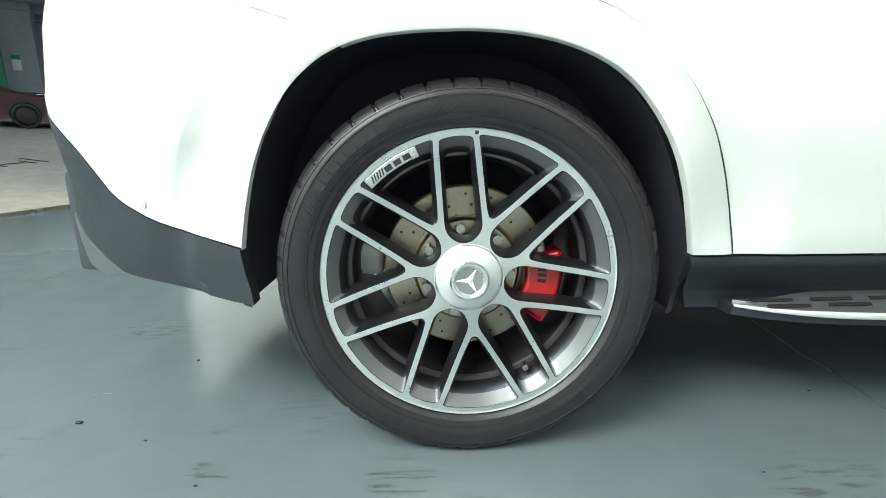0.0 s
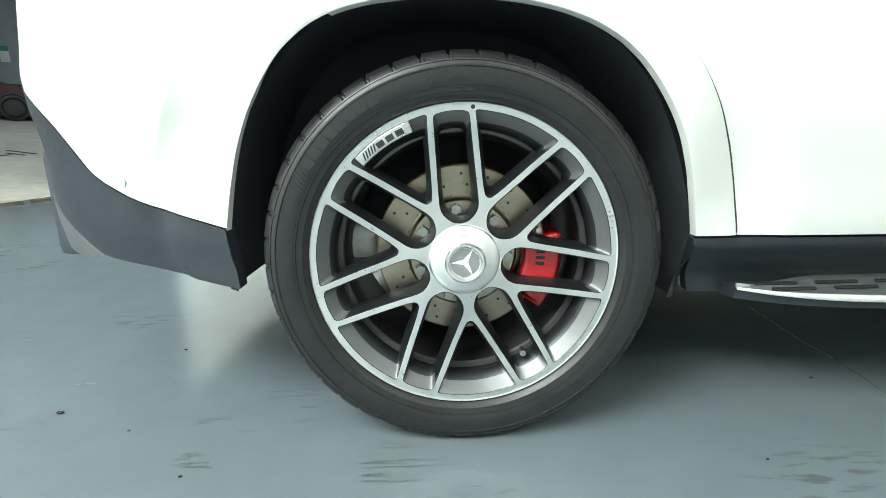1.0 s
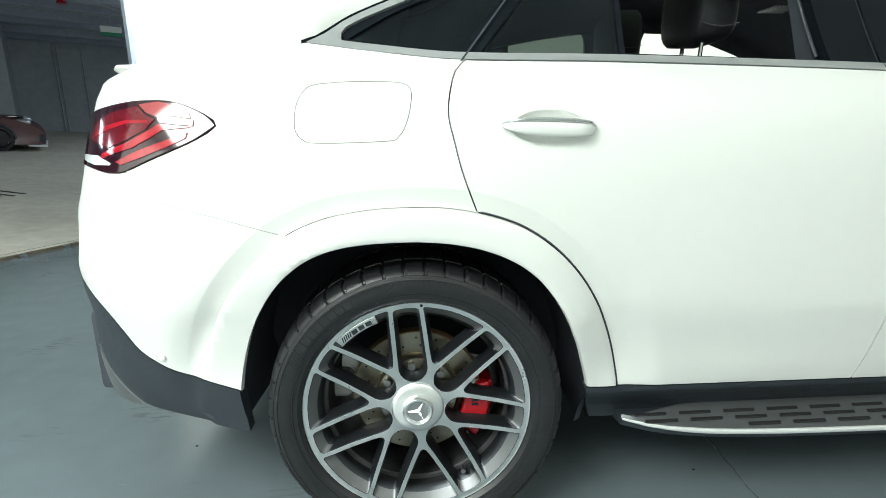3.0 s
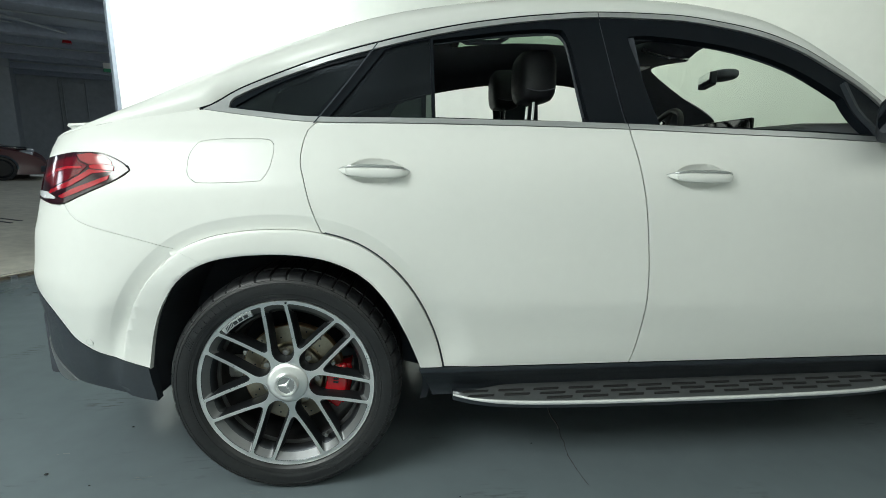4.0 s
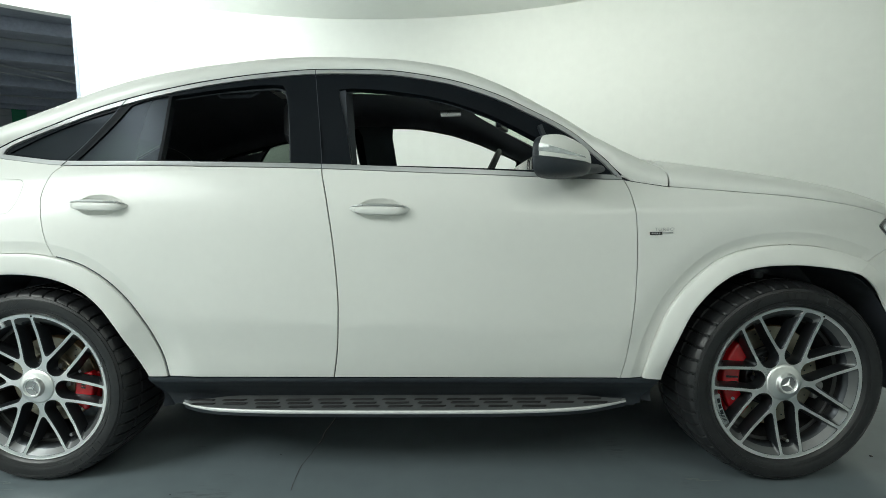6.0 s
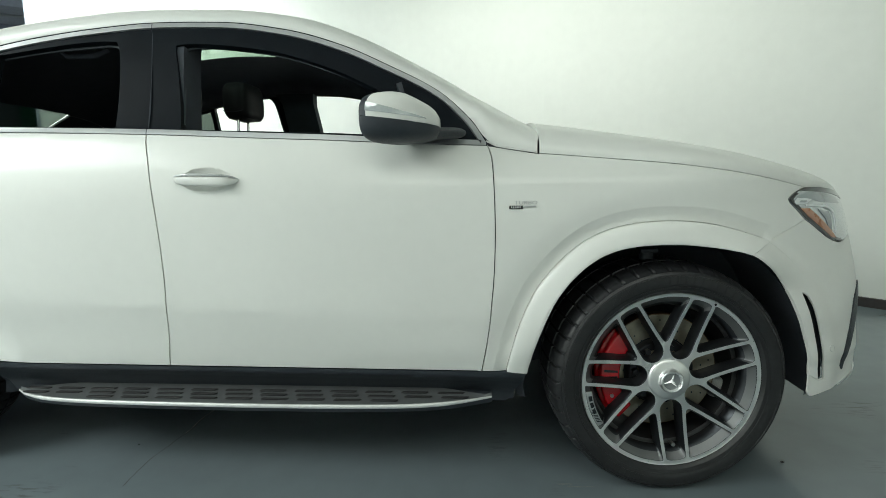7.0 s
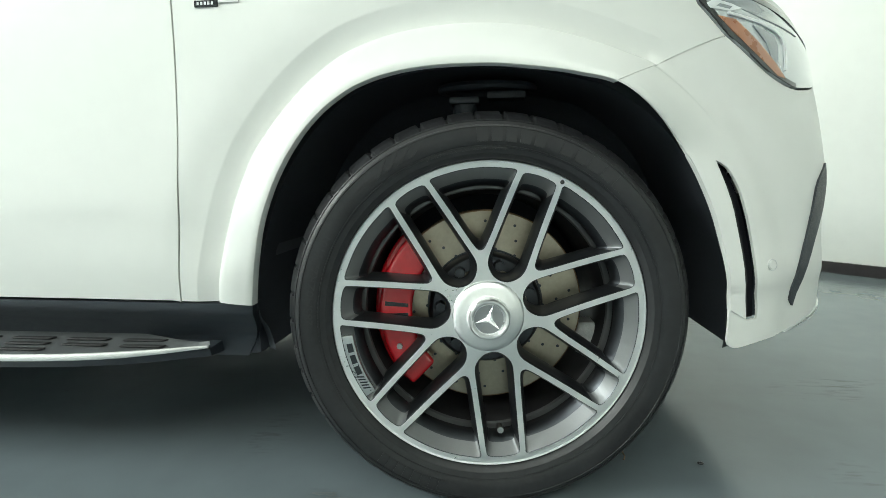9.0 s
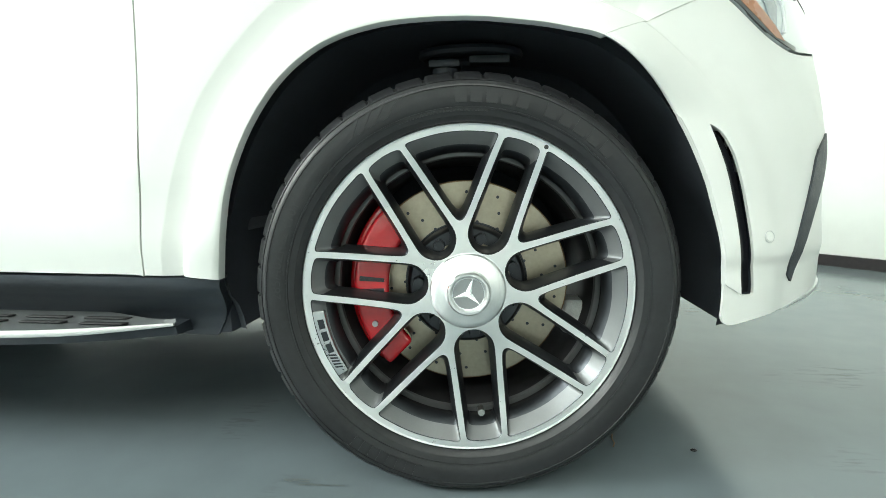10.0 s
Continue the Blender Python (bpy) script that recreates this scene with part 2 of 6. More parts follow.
def shrink(poly, d):
    s = 1 if signed_area(poly) > 0 else -1
    out = []
    n = len(poly)
    for i in range(n):
        a, b, c = Vector(poly[i - 1]), Vector(poly[i]), Vector(poly[(i + 1) % n])
        e, f = (b - a).normalized(), (c - b).normalized()
        m = Vector((-(e.y + f.y), e.x + f.x))
        if m.length < 1e-6:
            m = Vector((-e.y, e.x))
        m.normalize()
        k = max(0.45, m.dot(Vector((-e.y, e.x))))
        out.append(tuple(b + m * (s * d / k)))
    return out


def inside(poly, pts):
    p, q = np.array(poly), np.array(pts)
    x, y = q[:, 0], q[:, 1]
    hit = np.zeros(len(q), bool)
    for (x0, y0), (x1, y1) in zip(p, np.roll(p, -1, 0)):
        if y0 != y1:
            cross = (y0 > y) != (y1 > y)
            hit ^= cross & (x < (x1 - x0) * (y - y0) / (y1 - y0) + x0)
    return hit


def distance(poly, pts):
    p, q = np.array(poly), np.array(pts)
    best = np.full(len(q), 1e9)
    for a, b in zip(p, np.roll(p, -1, 0)):
        d = b - a
        t = np.clip(((q - a) @ d) / max(d @ d, 1e-12), 0, 1)
        best = np.minimum(best, np.linalg.norm(q - (a + t[:, None] * d), axis=1))
    return best


def triangles(poly, holes=(), step=0.03, creases=()):
    """Fills an outline with holes by an even net of triangles."""
    from mathutils.geometry import delaunay_2d_cdt
    pts, edges = [], []
    for loop in (poly, *holes):
        k = len(pts)
        pts += list(loop)
        edges += [(k + i, k + (i + 1) % len(loop)) for i in range(len(loop))]
    for run in creases:
        ok = inside(poly, np.array(run)) & (distance(poly, np.array(run)) > 0.003)
        for i, p in enumerate(run):
            if ok[i]:
                if i and ok[i - 1]:
                    edges.append((len(pts) - 1, len(pts)))
                pts.append(p)
    lo, hi = np.min(poly, 0), np.max(poly, 0)
    gx, gy = np.meshgrid(np.arange(lo[0], hi[0], step), np.arange(lo[1], hi[1], step))
    grid = np.stack([gx.ravel(), gy.ravel()], 1)
    keep = inside(poly, grid) & (distance(poly, grid) > step * 0.45)
    for h in holes:
        keep &= ~inside(h, grid) & (distance(h, grid) > step * 0.45)
    pts += [tuple(p) for p in grid[keep]]
    v, e, f, *_ = delaunay_2d_cdt([Vector(p) for p in pts], edges, [], 0, 1e-6)
    v = [(p.x, p.y) for p in v]
    mid = np.array([np.mean([v[i] for i in t], 0) for t in f])
    ok = inside(poly, mid)
    for h in holes:
        ok &= ~inside(h, mid)
    return v, [t for t, good in zip(f, ok) if good]


def skin(name, poly, at, mat, parent, out=(0, -1, 0), lift=0.0, holes=(), flange=0.014, step=0.03, gap=0.0, mirror=False, label="", edge_mat=None, creases=()):
    """A panel that follows the surface at(a, b) inside an outline, with its rim turned inwards."""
    if gap:
        poly = shrink(poly, gap)
        holes = [shrink(h, -gap) for h in holes]
    v2, f2 = triangles(poly, holes, step, creases)
    out = Vector(out)
    verts, normals = [], []
    h = 1e-3
    for a, b in v2:
        p = Vector(at(a, b))
        n = (Vector(at(a + h, b)) - Vector(at(a - h, b))).cross(Vector(at(a, b + h)) - Vector(at(a, b - h)))
        n = n.normalized() if n.length > 1e-12 else out.copy()
        if n.dot(out) < 0:
            n = -n
        verts.append(p + n * lift)
        normals.append(n)
    faces = []
    for t in f2:
        p = [verts[i] for i in t]
        n = (p[1] - p[0]).cross(p[2] - p[0])
        faces.append(tuple(t) if n.dot(normals[t[0]]) > 0 else tuple(t[::-1]))
    front = len(faces)
    if flange:
        count = {}
        for t in faces:
            for i in range(3):
                count[(t[i], t[(i + 1) % 3])] = 1
        rim = [(a, b) for a, b in count if (b, a) not in count]
        for a, b in rim:
            side_n = (verts[b] - verts[a]).cross(normals[a])
            side_n = side_n.normalized() if side_n.length > 1e-9 else normals[a]
            k = len(verts)
            verts += [verts[a], verts[b], verts[b] - normals[b] * flange, verts[a] - normals[a] * flange]
            normals += [side_n] * 4
            faces.append((k + 1, k, k + 3, k + 2))
    if mirror:
        verts = [Vector((p.x, 2 - p.y, p.z)) for p in verts]
        normals = [Vector((n.x, -n.y, n.z)) for n in normals]
        faces = [f[::-1] for f in faces]
    ob = part(name, ([tuple(p) for p in verts], faces), [mat] + ([edge_mat] if edge_mat else []), parent, label, True, [tuple(n) for n in normals])
    if edge_mat:
        for f in ob.data.polygons[front:]:
            f.material_index = 1
    return ob


def table(v, tab):
    """Smooth interpolation in a short table."""
    n = len(tab)
    if v <= tab[0][0]:
        return tab[0][1]
    if v >= tab[-1][0]:
        return tab[-1][1]
    i = max(k for k in range(n - 1) if tab[k][0] <= v)
    (a, p), (b, q) = tab[i], tab[i + 1]

    def slope(k):
        if k in (0, n - 1):
            j = 0 if k == 0 else n - 2
            return (tab[j + 1][1] - tab[j][1]) / (tab[j + 1][0] - tab[j][0])
        s0 = (tab[k][1] - tab[k - 1][1]) / (tab[k][0] - tab[k - 1][0])
        s1 = (tab[k + 1][1] - tab[k][1]) / (tab[k + 1][0] - tab[k][0])
        return 0.0 if s0 * s1 <= 0 else 2 * s0 * s1 / (s0 + s1)
    t = (v - a) / (b - a)
    d = b - a
    return (2 * t ** 3 - 3 * t * t + 1) * p + (t ** 3 - 2 * t * t + t) * d * slope(i) + (3 * t * t - 2 * t ** 3) * q + (t ** 3 - t * t) * d * slope(i + 1)


def smoothstep(a, b, v):
    k = min(max((v - a) / (b - a), 0.0), 1.0)
    return k * k * (3 - 2 * k)


# ---- the room: a round white studio in a car park ----
CX, CY, R, H = 1.04, -1.1, 5.7, 3.39
OPEN_A, OPEN_B = 125.9, 172.0


def ring_wall(name, a0, a1, z0, z1, r0, r1, mat, label):
    n = max(8, int(abs(a1 - a0) / 2))
    verts, faces = [], []
    for i in range(n + 1):
        a = radians(a0 + (a1 - a0) * i / n)
        for r, z in ((r0, z0), (r0, z1), (r1, z1), (r1, z0)):
            verts.append((CX + r * math.cos(a), CY + r * math.sin(a), z))
    for i in range(n):
        for j in range(4):
            a, b = i * 4 + j, i * 4 + (j + 1) % 4
            faces.append((a, b, b + 4, a + 4))
    faces += [(3, 2, 1, 0), (n * 4, n * 4 + 1, n * 4 + 2, n * 4 + 3)]
    bm = bmesh.new()
    vs = [bm.verts.new(v) for v in verts]
    for f in faces:
        bm.faces.new([vs[i] for i in f])
    bmesh.ops.recalc_face_normals(bm, faces=bm.faces)
    ob = part(name, bm, mat, None, "", False)
    return tagged(ob, label, "wall", kind="structure")


ring_wall("wall_round", OPEN_B - 360, OPEN_A, 0.0, H + 0.02, R, R + 0.12, WALL, "curved white painted studio wall")
ring_wall("wall_header", OPEN_A, OPEN_B, 3.12, H + 0.02, R, R + 0.12, WALL, "white header over the wide studio opening")
ring_wall("baseboard", OPEN_B - 360 + 0.5, OPEN_A - 0.5, 0.0, 0.075, R - 0.03, R - 0.001, DARK_BASE, "dark baseboard strip along the curved wall")
ring_wall("trim", OPEN_A + 0.02, OPEN_A + 0.35, 0.0, 3.12, R - 0.01, R + 0.13, STEEL_DARK, "dark steel edge of the studio opening")


def disc_slab(name, r, z0, z1, mat, label, category):
    v, f = lathe([(0.0, z0), (r, z0), (r, z1), (0.0, z1)], 96, axis="z")
    v = [(CX + x, CY + y, z) for x, y, z in v]
    return tagged(part(name, (v, f), mat, None, "", False), label, category, kind="structure")


disc_slab("ceiling", R + 0.12, H, H + 0.1, WALL, "flat white studio ceiling", "ceiling")

# threshold line between painted floor and bare concrete
TX, TY = -3.72, 3.8
TDIR = Vector((0.36, 0.93, 0)).normalized()
TNORM = Vector((-TDIR.y, TDIR.x, 0))


def quad_sheet(name, corners, mat, label, category):
    bm = bmesh.new()
    bm.faces.new([bm.verts.new(c) for c in corners])
    bmesh.ops.recalc_face_normals(bm, faces=bm.faces)
    return tagged(part(name, bm, mat, None, "", False), label, category, kind="structure")


T0 = Vector((TX, TY, 0))
floor_corners = [T0 - TDIR * 14, T0 + TDIR * 14, T0 + TDIR * 14 - TNORM * 16, T0 - TDIR * 14 - TNORM * 16]
quad_sheet("floor", floor_corners, FLOOR, "glossy grey-blue epoxy studio floor with scuffs", "floor")
SLOPE = 0.115
ground = [T0 - TDIR * 60, T0 + TDIR * 60, T0 + TDIR * 60 + TNORM * 60 + Vector((0, 0, 60 * SLOPE)), T0 - TDIR * 60 + TNORM * 60 + Vector((0, 0, 60 * SLOPE))]
quad_sheet("ground", [c - Vector((0, 0, 0.003)) for c in ground], CONCRETE, "bare beige concrete floor of the car park", "floor")

# ---- the car ----
SECTION = [(0.18, 0.125), (0.30, 0.086), (0.405, 0.0605), (0.421, 0.0560), (0.464, 0.0440), (0.494, 0.0370), (0.529, 0.0300), (0.568, 0.0228), (0.592, 0.0188), (0.606, 0.0164), (0.622, 0.0150), (0.66, 0.0142), (0.74, 0.0146), (0.836, 0.0165), (0.93, 0.0190), (0.976, 0.0212), (1.018, 0.0252), (1.057, 0.0312), (1.094, 0.0390), (1.13, 0.0482), (1.168, 0.060), (1.204, 0.0725), (1.235, 0.087), (1.265, 0.108), (1.61, 0.25), (1.645, 0.265), (1.70, 0.31), (1.73, 0.37)]
REAR_X = [(0.30, -1.04), (0.50, -1.05), (0.60, -1.044), (0.70, -1.055), (0.75, -1.060), (0.79, -1.052), (0.85, -1.042), (0.90, -1.034), (0.95, -1.016), (1.0, -1.0), (1.05, -0.985), (1.20, -0.95), (1.35, -0.88)]
FRONT_X = [(0.25, 3.73), (0.35, 3.75), (0.50, 3.755), (0.55, 3.763), (0.60, 3.778), (0.65, 3.795), (0.70, 3.804), (0.80, 3.820), (0.90, 3.832), (0.95, 3.838), (1.05, 3.76), (1.20, 3.6)]
FRONT_P = [(0.45, 4.0), (0.66, 3.1), (0.83, 2.5), (0.97, 2.1)]
AXLE_R, AXLE_F, HUB_Z = 0.0, 2.935, 0.385
X0F, X0R = 2.85, -0.30


DIP_WIDE = 0.047


def arch_dip(x, z):
    """How far the panel falls back in the sharp-edged band round an arch moulding."""
    total = 0.0
    for axle, outer, lo, hi in ((AXLE_R, ARCH_R_OUT, (22, 52), (172, 150)), (AXLE_F, ARCH_F_OUT, (56, 60), (200, 190))):
        dx, dz = x - axle, z - HUB_Z
        r = math.hypot(dx, dz)
        if 0.3 < r < 0.65:
            deg = math.degrees(math.atan2(dz, dx))
            d = min(table(deg, outer) + DIP_WIDE - r, DIP_WIDE)
            d = 0.0 if d < -0.002 else (d + 0.002) ** 2 / 0.008 if d < 0.002 else d
            total += 0.0115 * d / DIP_WIDE * smoothstep(*lo, deg) * smoothstep(*hi, deg)
    return total


def side_y(x, z, dipped=True):
    """The flank: how far the skin lies inwards at a length and a height."""
    crease = 0.025 - 0.042 * (min(max(x, 0.2), 2.6) - 1.23)
    # the bumpers stand upright where the doors tuck under
    zz = z + (max(z, 0.43) - z) * smoothstep(3.0, 3.34, x)
    y = table(zz - crease * smoothstep(0.42, 0.56, z) * smoothstep(0.95, 0.72, z), SECTION)
    if z > 1.05:
        y += 0.60 * (min(z, 1.3) - 1.05) * smoothstep(1.7, 2.5, x)
        y += (0.10 * (min(z, 1.2) - 1.05) + 0.36 * max(min(z, 1.45) - 1.2, 0.0)) * smoothstep(0.5, -0.3, x)
    y += 0.012 * smoothstep(1.7, 2.4, x) * smoothstep(0.45, 0.60, z)
    p = table(z, FRONT_P)
    s = min(max((x - X0F) / (table(z, FRONT_X) - X0F), 0), 1)
    y += (1 - y) * (1 - (1 - s ** p) ** (1 / p))
    s = min(max((X0R - x) / (X0R - table(z, REAR_X)), 0), 1)
    y += (1 - y) * (1 - (1 - s ** 2.9) ** (1 / 2.9))
    y -= 0.018 * math.exp(-(x / 0.38) ** 2) * math.exp(-((z - 0.87) / 0.17) ** 2)
    y -= 0.014 * math.exp(-((x - AXLE_F) / 0.40) ** 2) * math.exp(-((z - 0.87) / 0.17) ** 2)
    # the panel dips towards the arch mouldings
    y += 0.020 * smoothstep(0.66, 0.55, math.hypot(x - AXLE_R, z - HUB_Z)) * smoothstep(0.35, 0.50, z) * smoothstep(0.86, 0.60, z)
    y += 0.013 * smoothstep(0.66, 0.55, math.hypot(x - AXLE_F, z - HUB_Z)) * smoothstep(0.42, 0.55, z)
    return y + arch_dip(x, z) if dipped else y


def to_u(x, z):
    """Length along the skin: the ends are unrolled so that they can wrap round."""
    if x > X0F:
        l = table(z, FRONT_X) - X0F
        return X0F + l * 2 / math.pi * math.asin(min((x - X0F) / l, 1))
    if x < X0R:
        l = X0R - table(z, REAR_X)
        return X0R - l * 2 / math.pi * math.asin(min((X0R - x) / l, 1))
    return x


def flank(u, z):
    x = u
    if u > X0F:
        l = table(z, FRONT_X) - X0F
        x = X0F + l * math.sin(min((u - X0F) / l, 1) * math.pi / 2)
    elif u < X0R:
        l = X0R - table(z, REAR_X)
        x = X0R - l * math.sin(min((X0R - u) / l, 1) * math.pi / 2)
    return x, side_y(x, z), z


def unrolled(poly):
    return [(to_u(x, z), z) for x, z in poly]


RAIL = [(-0.98, 1.195), (-0.60, 1.262), (-0.25, 1.313), (-0.138, 1.382), (0.095, 1.472), (0.34, 1.534), (0.684, 1.605), (0.914, 1.632), (1.117, 1.644), (1.38, 1.635), (1.61, 1.599), (1.837, 1.529), (1.977, 1.467), (2.168, 1.368), (2.29, 1.250), (2.325, 1.190), (2.345, 1.170), (2.42, 1.154), (2.506, 1.139)]
CROWN = [(-0.98, 1.212), (-0.7, 1.272), (-0.5, 1.362), (-0.2, 1.525), (0.1, 1.635), (0.4, 1.705), (0.7, 1.742), (1.0, 1.76), (1.4, 1.74), (1.65, 1.70), (1.85, 1.625), (2.1, 1.49), (2.3, 1.37), (2.45, 1.28), (2.6, 1.20)]


def upper(x, v, drop=0.0):
    """Roof, pillars and screens: from the window rail (v = 0) over to the middle (v = 1)."""
    z0, z1 = table(x, RAIL), table(x, CROWN)
    y0 = side_y(x, z0)
    k = min(max(v, 0.0), 1.0) ** 2.5
    z = z0 + (z1 - z0) * (1 - (1 - k) ** 3) ** (1 / 3)
    bow = 0.07 * smoothstep(1.6, 2.3, x) - 0.10 * smoothstep(0.2, -0.6, x)
    return x + bow * (1 - (1 - k) ** 2), y0 + drop + (1.0 - y0 - drop) * k, z - drop


HOOD_EDGE = [(2.506, 1.139), (2.677, 1.122), (2.935, 1.095), (3.113, 1.069), (3.257, 1.042), (3.419, 1.009), (3.60, 0.986), (3.76, 0.955)]
HOOD_MID = [(2.506, 1.295), (2.6, 1.281), (2.96, 1.219), (3.2, 1.174), (3.37, 1.136), (3.6, 1.072), (3.70, 1.025), (3.76, 0.965)]


def hood(x, v):
    z0, z1 = table(x, HOOD_EDGE), table(x, HOOD_MID)
    y0 = side_y(x, z0)
    k = min(max(v, 0.0), 1.0) ** 2
    return x + 0.05 * k * smoothstep(3.2, 3.7, x), y0 + (1 - y0) * k, z0 + (z1 - z0) * (1 - (1 - k) ** 2.5) ** 0.4


SEAM_R = [(0.135, 1.263), (0.108, 1.235), (0.093, 1.185), (0.087, 1.133), (0.097, 1.082), (0.113, 1.013), (0.132, 0.956), (0.150, 0.909)]
SEAM_B = [(1.174, 1.229), (1.1765, 1.204), (1.193, 1.13), (1.206, 1.057), (1.218, 0.976), (1.227, 0.884), (1.2335, 0.786), (1.235, 0.70), (1.230, 0.609), (1.221, 0.529), (1.210, 0.464), (1.200, 0.418)]
SEAM_F = [(2.336, 1.170), (2.350, 1.127), (2.356, 1.021), (2.359, 0.896), (2.357, 0.80), (2.353, 0.722), (2.347, 0.655), (2.340, 0.580), (2.329, 0.503), (2.320, 0.452), (2.312, 0.406)]
BELT = [(-0.249, 1.312), (-0.103, 1.290), (0.135, 1.263), (0.493, 1.254), (1.155, 1.230), (1.589, 1.206), (1.806, 1.195), (2.005, 1.184), (2.336, 1.170)]
ARCH_R_IN = [(-8, 0.468), (5, 0.457), (11, 0.450), (18, 0.4458), (25, 0.4462), (31, 0.4500), (38, 0.4560), (44, 0.4618), (51, 0.4680), (57, 0.4702), (62, 0.4692), (70, 0.4655), (78, 0.4612), (86, 0.4590), (94, 0.4604), (104, 0.4700), (111, 0.4800), (117, 0.4870), (122, 0.4895), (127, 0.4880), (133, 0.4830), (141, 0.4740), (149, 0.4660), (159, 0.4580), (170, 0.4550), (188, 0.4550)]
ARCH_R_OUT = [(-8, 0.545), (4, 0.5370), (11, 0.5335), (19, 0.5325), (25, 0.5340), (30, 0.5366), (35, 0.5395), (41, 0.5435), (46, 0.5464), (51, 0.5490), (56, 0.5506), (61, 0.5510), (68, 0.5475), (75, 0.5435), (80, 0.5417), (90, 0.5388), (102, 0.5451), (113, 0.5570), (122, 0.5626), (137, 0.560), (188, 0.545)]
ARCH_F_IN = [(-8, 0.450), (17, 0.446), (30, 0.452), (42, 0.4635), (54, 0.4705), (63, 0.4735), (71, 0.4640), (83, 0.4562), (93, 0.4585), (99, 0.4630), (104, 0.4690), (110, 0.4765), (116, 0.4832), (121, 0.4862), (126, 0.4857), (131, 0.4830), (138, 0.4776), (144, 0.4725), (151, 0.4657), (157, 0.4618), (163, 0.4602), (170, 0.4626), (177, 0.4690), (188, 0.480)]
ARCH_F_OUT = [(-8, 0.54), (57.3, 0.5470), (64, 0.5374), (74, 0.5302), (85, 0.5291), (94, 0.5323), (103, 0.5393), (113, 0.5485), (119, 0.5515), (126, 0.5493), (133, 0.5450), (140, 0.5420), (145, 0.5400), (150, 0.5357), (155, 0.5323), (161, 0.5302), (166, 0.5303), (172, 0.5340), (177.6, 0.5400), (188, 0.548)]


# how far in the mouldings' inner edges lie
LIP_R = [(4, 0.064), (11, 0.048), (18, 0.030), (25, 0.013), (31, 0.002), (38, -0.004), (47, -0.006), (60, -0.009), (76, -0.007), (94, -0.006), (122, -0.008)]
LIP_F = [(57, 0.004), (86, 0.003), (99, 0.003), (110, 0.003), (121, 0.000), (131, -0.002), (138, 0.001), (144, 0.004), (151, 0.006), (157, 0.011), (163, 0.022), (170, 0.037), (177, 0.052), (180, 0.056)]


def belt_z(x):
    return table(x, BELT)


def rail_z(x):
    return table(x, RAIL)


def sill_z(x):
    return 0.4255 - 0.0085 * x


def between(f, x0, x1, d=0.0, n=24):
    return [(x0 + (x1 - x0) * i / n, f(x0 + (x1 - x0) * i / n) + d) for i in range(n + 1)]


car = tagged(new("car"), "white coupe SUV parked with lowered side windows", "car")

# lamp outlines
TAIL = outline([(-0.441, 1.113), (-0.466, 1.137), (-0.538, 1.166), (-0.62, 1.172), (-0.72, 1.165), (-0.92, 1.140)], [(-0.92, 1.140), (-0.95, 1.04)], [(-0.95, 1.04), (-0.86, 1.026), (-0.80, 1.021), (-0.72, 1.010), (-0.671, 1.012), (-0.601, 1.038), (-0.53, 1.065), (-0.482, 1.086), (-0.441, 1.113)])
HEAD = outline([(3.315, 0.974), (3.350, 0.995), (3.415, 1.006), (3.56, 0.996), (3.72, 0.966)], [(3.72, 0.966), (3.71, 0.89), (3.66, 0.85), (3.60, 0.832), (3.535, 0.826), (3.47, 0.847), (3.405, 0.890), (3.373, 0.911), (3.335, 0.95), (3.315, 0.974)])
FUEL = outline([(-0.264, 1.112), (-0.263, 1.14), (-0.259, 1.163), (-0.242, 1.192), (-0.215, 1.205), (-0.125, 1.211), (-0.028, 1.208), (-0.002, 1.198), (0.004, 1.180), (-0.001, 1.142), (-0.012, 1.108), (-0.028, 1.084), (-0.055, 1.0745), (-0.211, 1.072), (-0.245, 1.080), (-0.260, 1.096), (-0.264, 1.112)], step=0.008)
VENT_REAR = [(3.340, 0.678), (3.352, 0.652), (3.371, 0.608), (3.386, 0.558), (3.398, 0.508), (3.408, 0.450), (3.416, 0.393), (3.417, 0.380)]
VENT = outline(VENT_REAR, [(3.417, 0.380), (3.441, 0.381)], [(3.441, 0.381), (3.442, 0.395), (3.431, 0.470), (3.418, 0.539), (3.400, 0.600), (3.385, 0.635), (3.364, 0.665), (3.340, 0.678)], step=0.012)


def pt(cx, tab, a):
    r = table(a, tab)
    return cx + r * math.cos(radians(a)), HUB_Z + r * math.sin(radians(a))


def band_end(cx, inner, outer, a_out, a_in):
    """The end line of an arch moulding, from its inner to its outer edge."""
    run = []
    for k in range(9):
        w = 1 - k / 8
        deg = a_out + (a_in - a_out) * w
        r = table(deg, outer) + (table(deg, inner) - table(deg, outer)) * w
        run.append((cx + r * math.cos(radians(deg)), HUB_Z + r * math.sin(radians(deg))))
    return run


END_R = band_end(AXLE_R, ARCH_R_IN, ARCH_R_OUT, 122.0, 117.0)
END_F = band_end(AXLE_F, ARCH_F_IN, ARCH_F_OUT, 57.3, 63.5)
JOINT_R = [END_R[-1], (-0.421, 0.901), (-0.584, 0.945), (-0.640, 0.974), (-0.668, 1.010)]
JOINT_F = [END_F[-1], (3.293, 0.8755), (3.372, 0.908)]
ARCH_R_DOOR = [(a, r + 0.0018) for a, r in ARCH_R_OUT]
P_REAR_DOOR = outline(SEAM_R, arch(AXLE_R, ARCH_R_DOOR, 73.3, 4.5)[1:], between(sill_z, 0.54, 1.201), SEAM_B[::-1], between(belt_z, 1.174, 0.135))
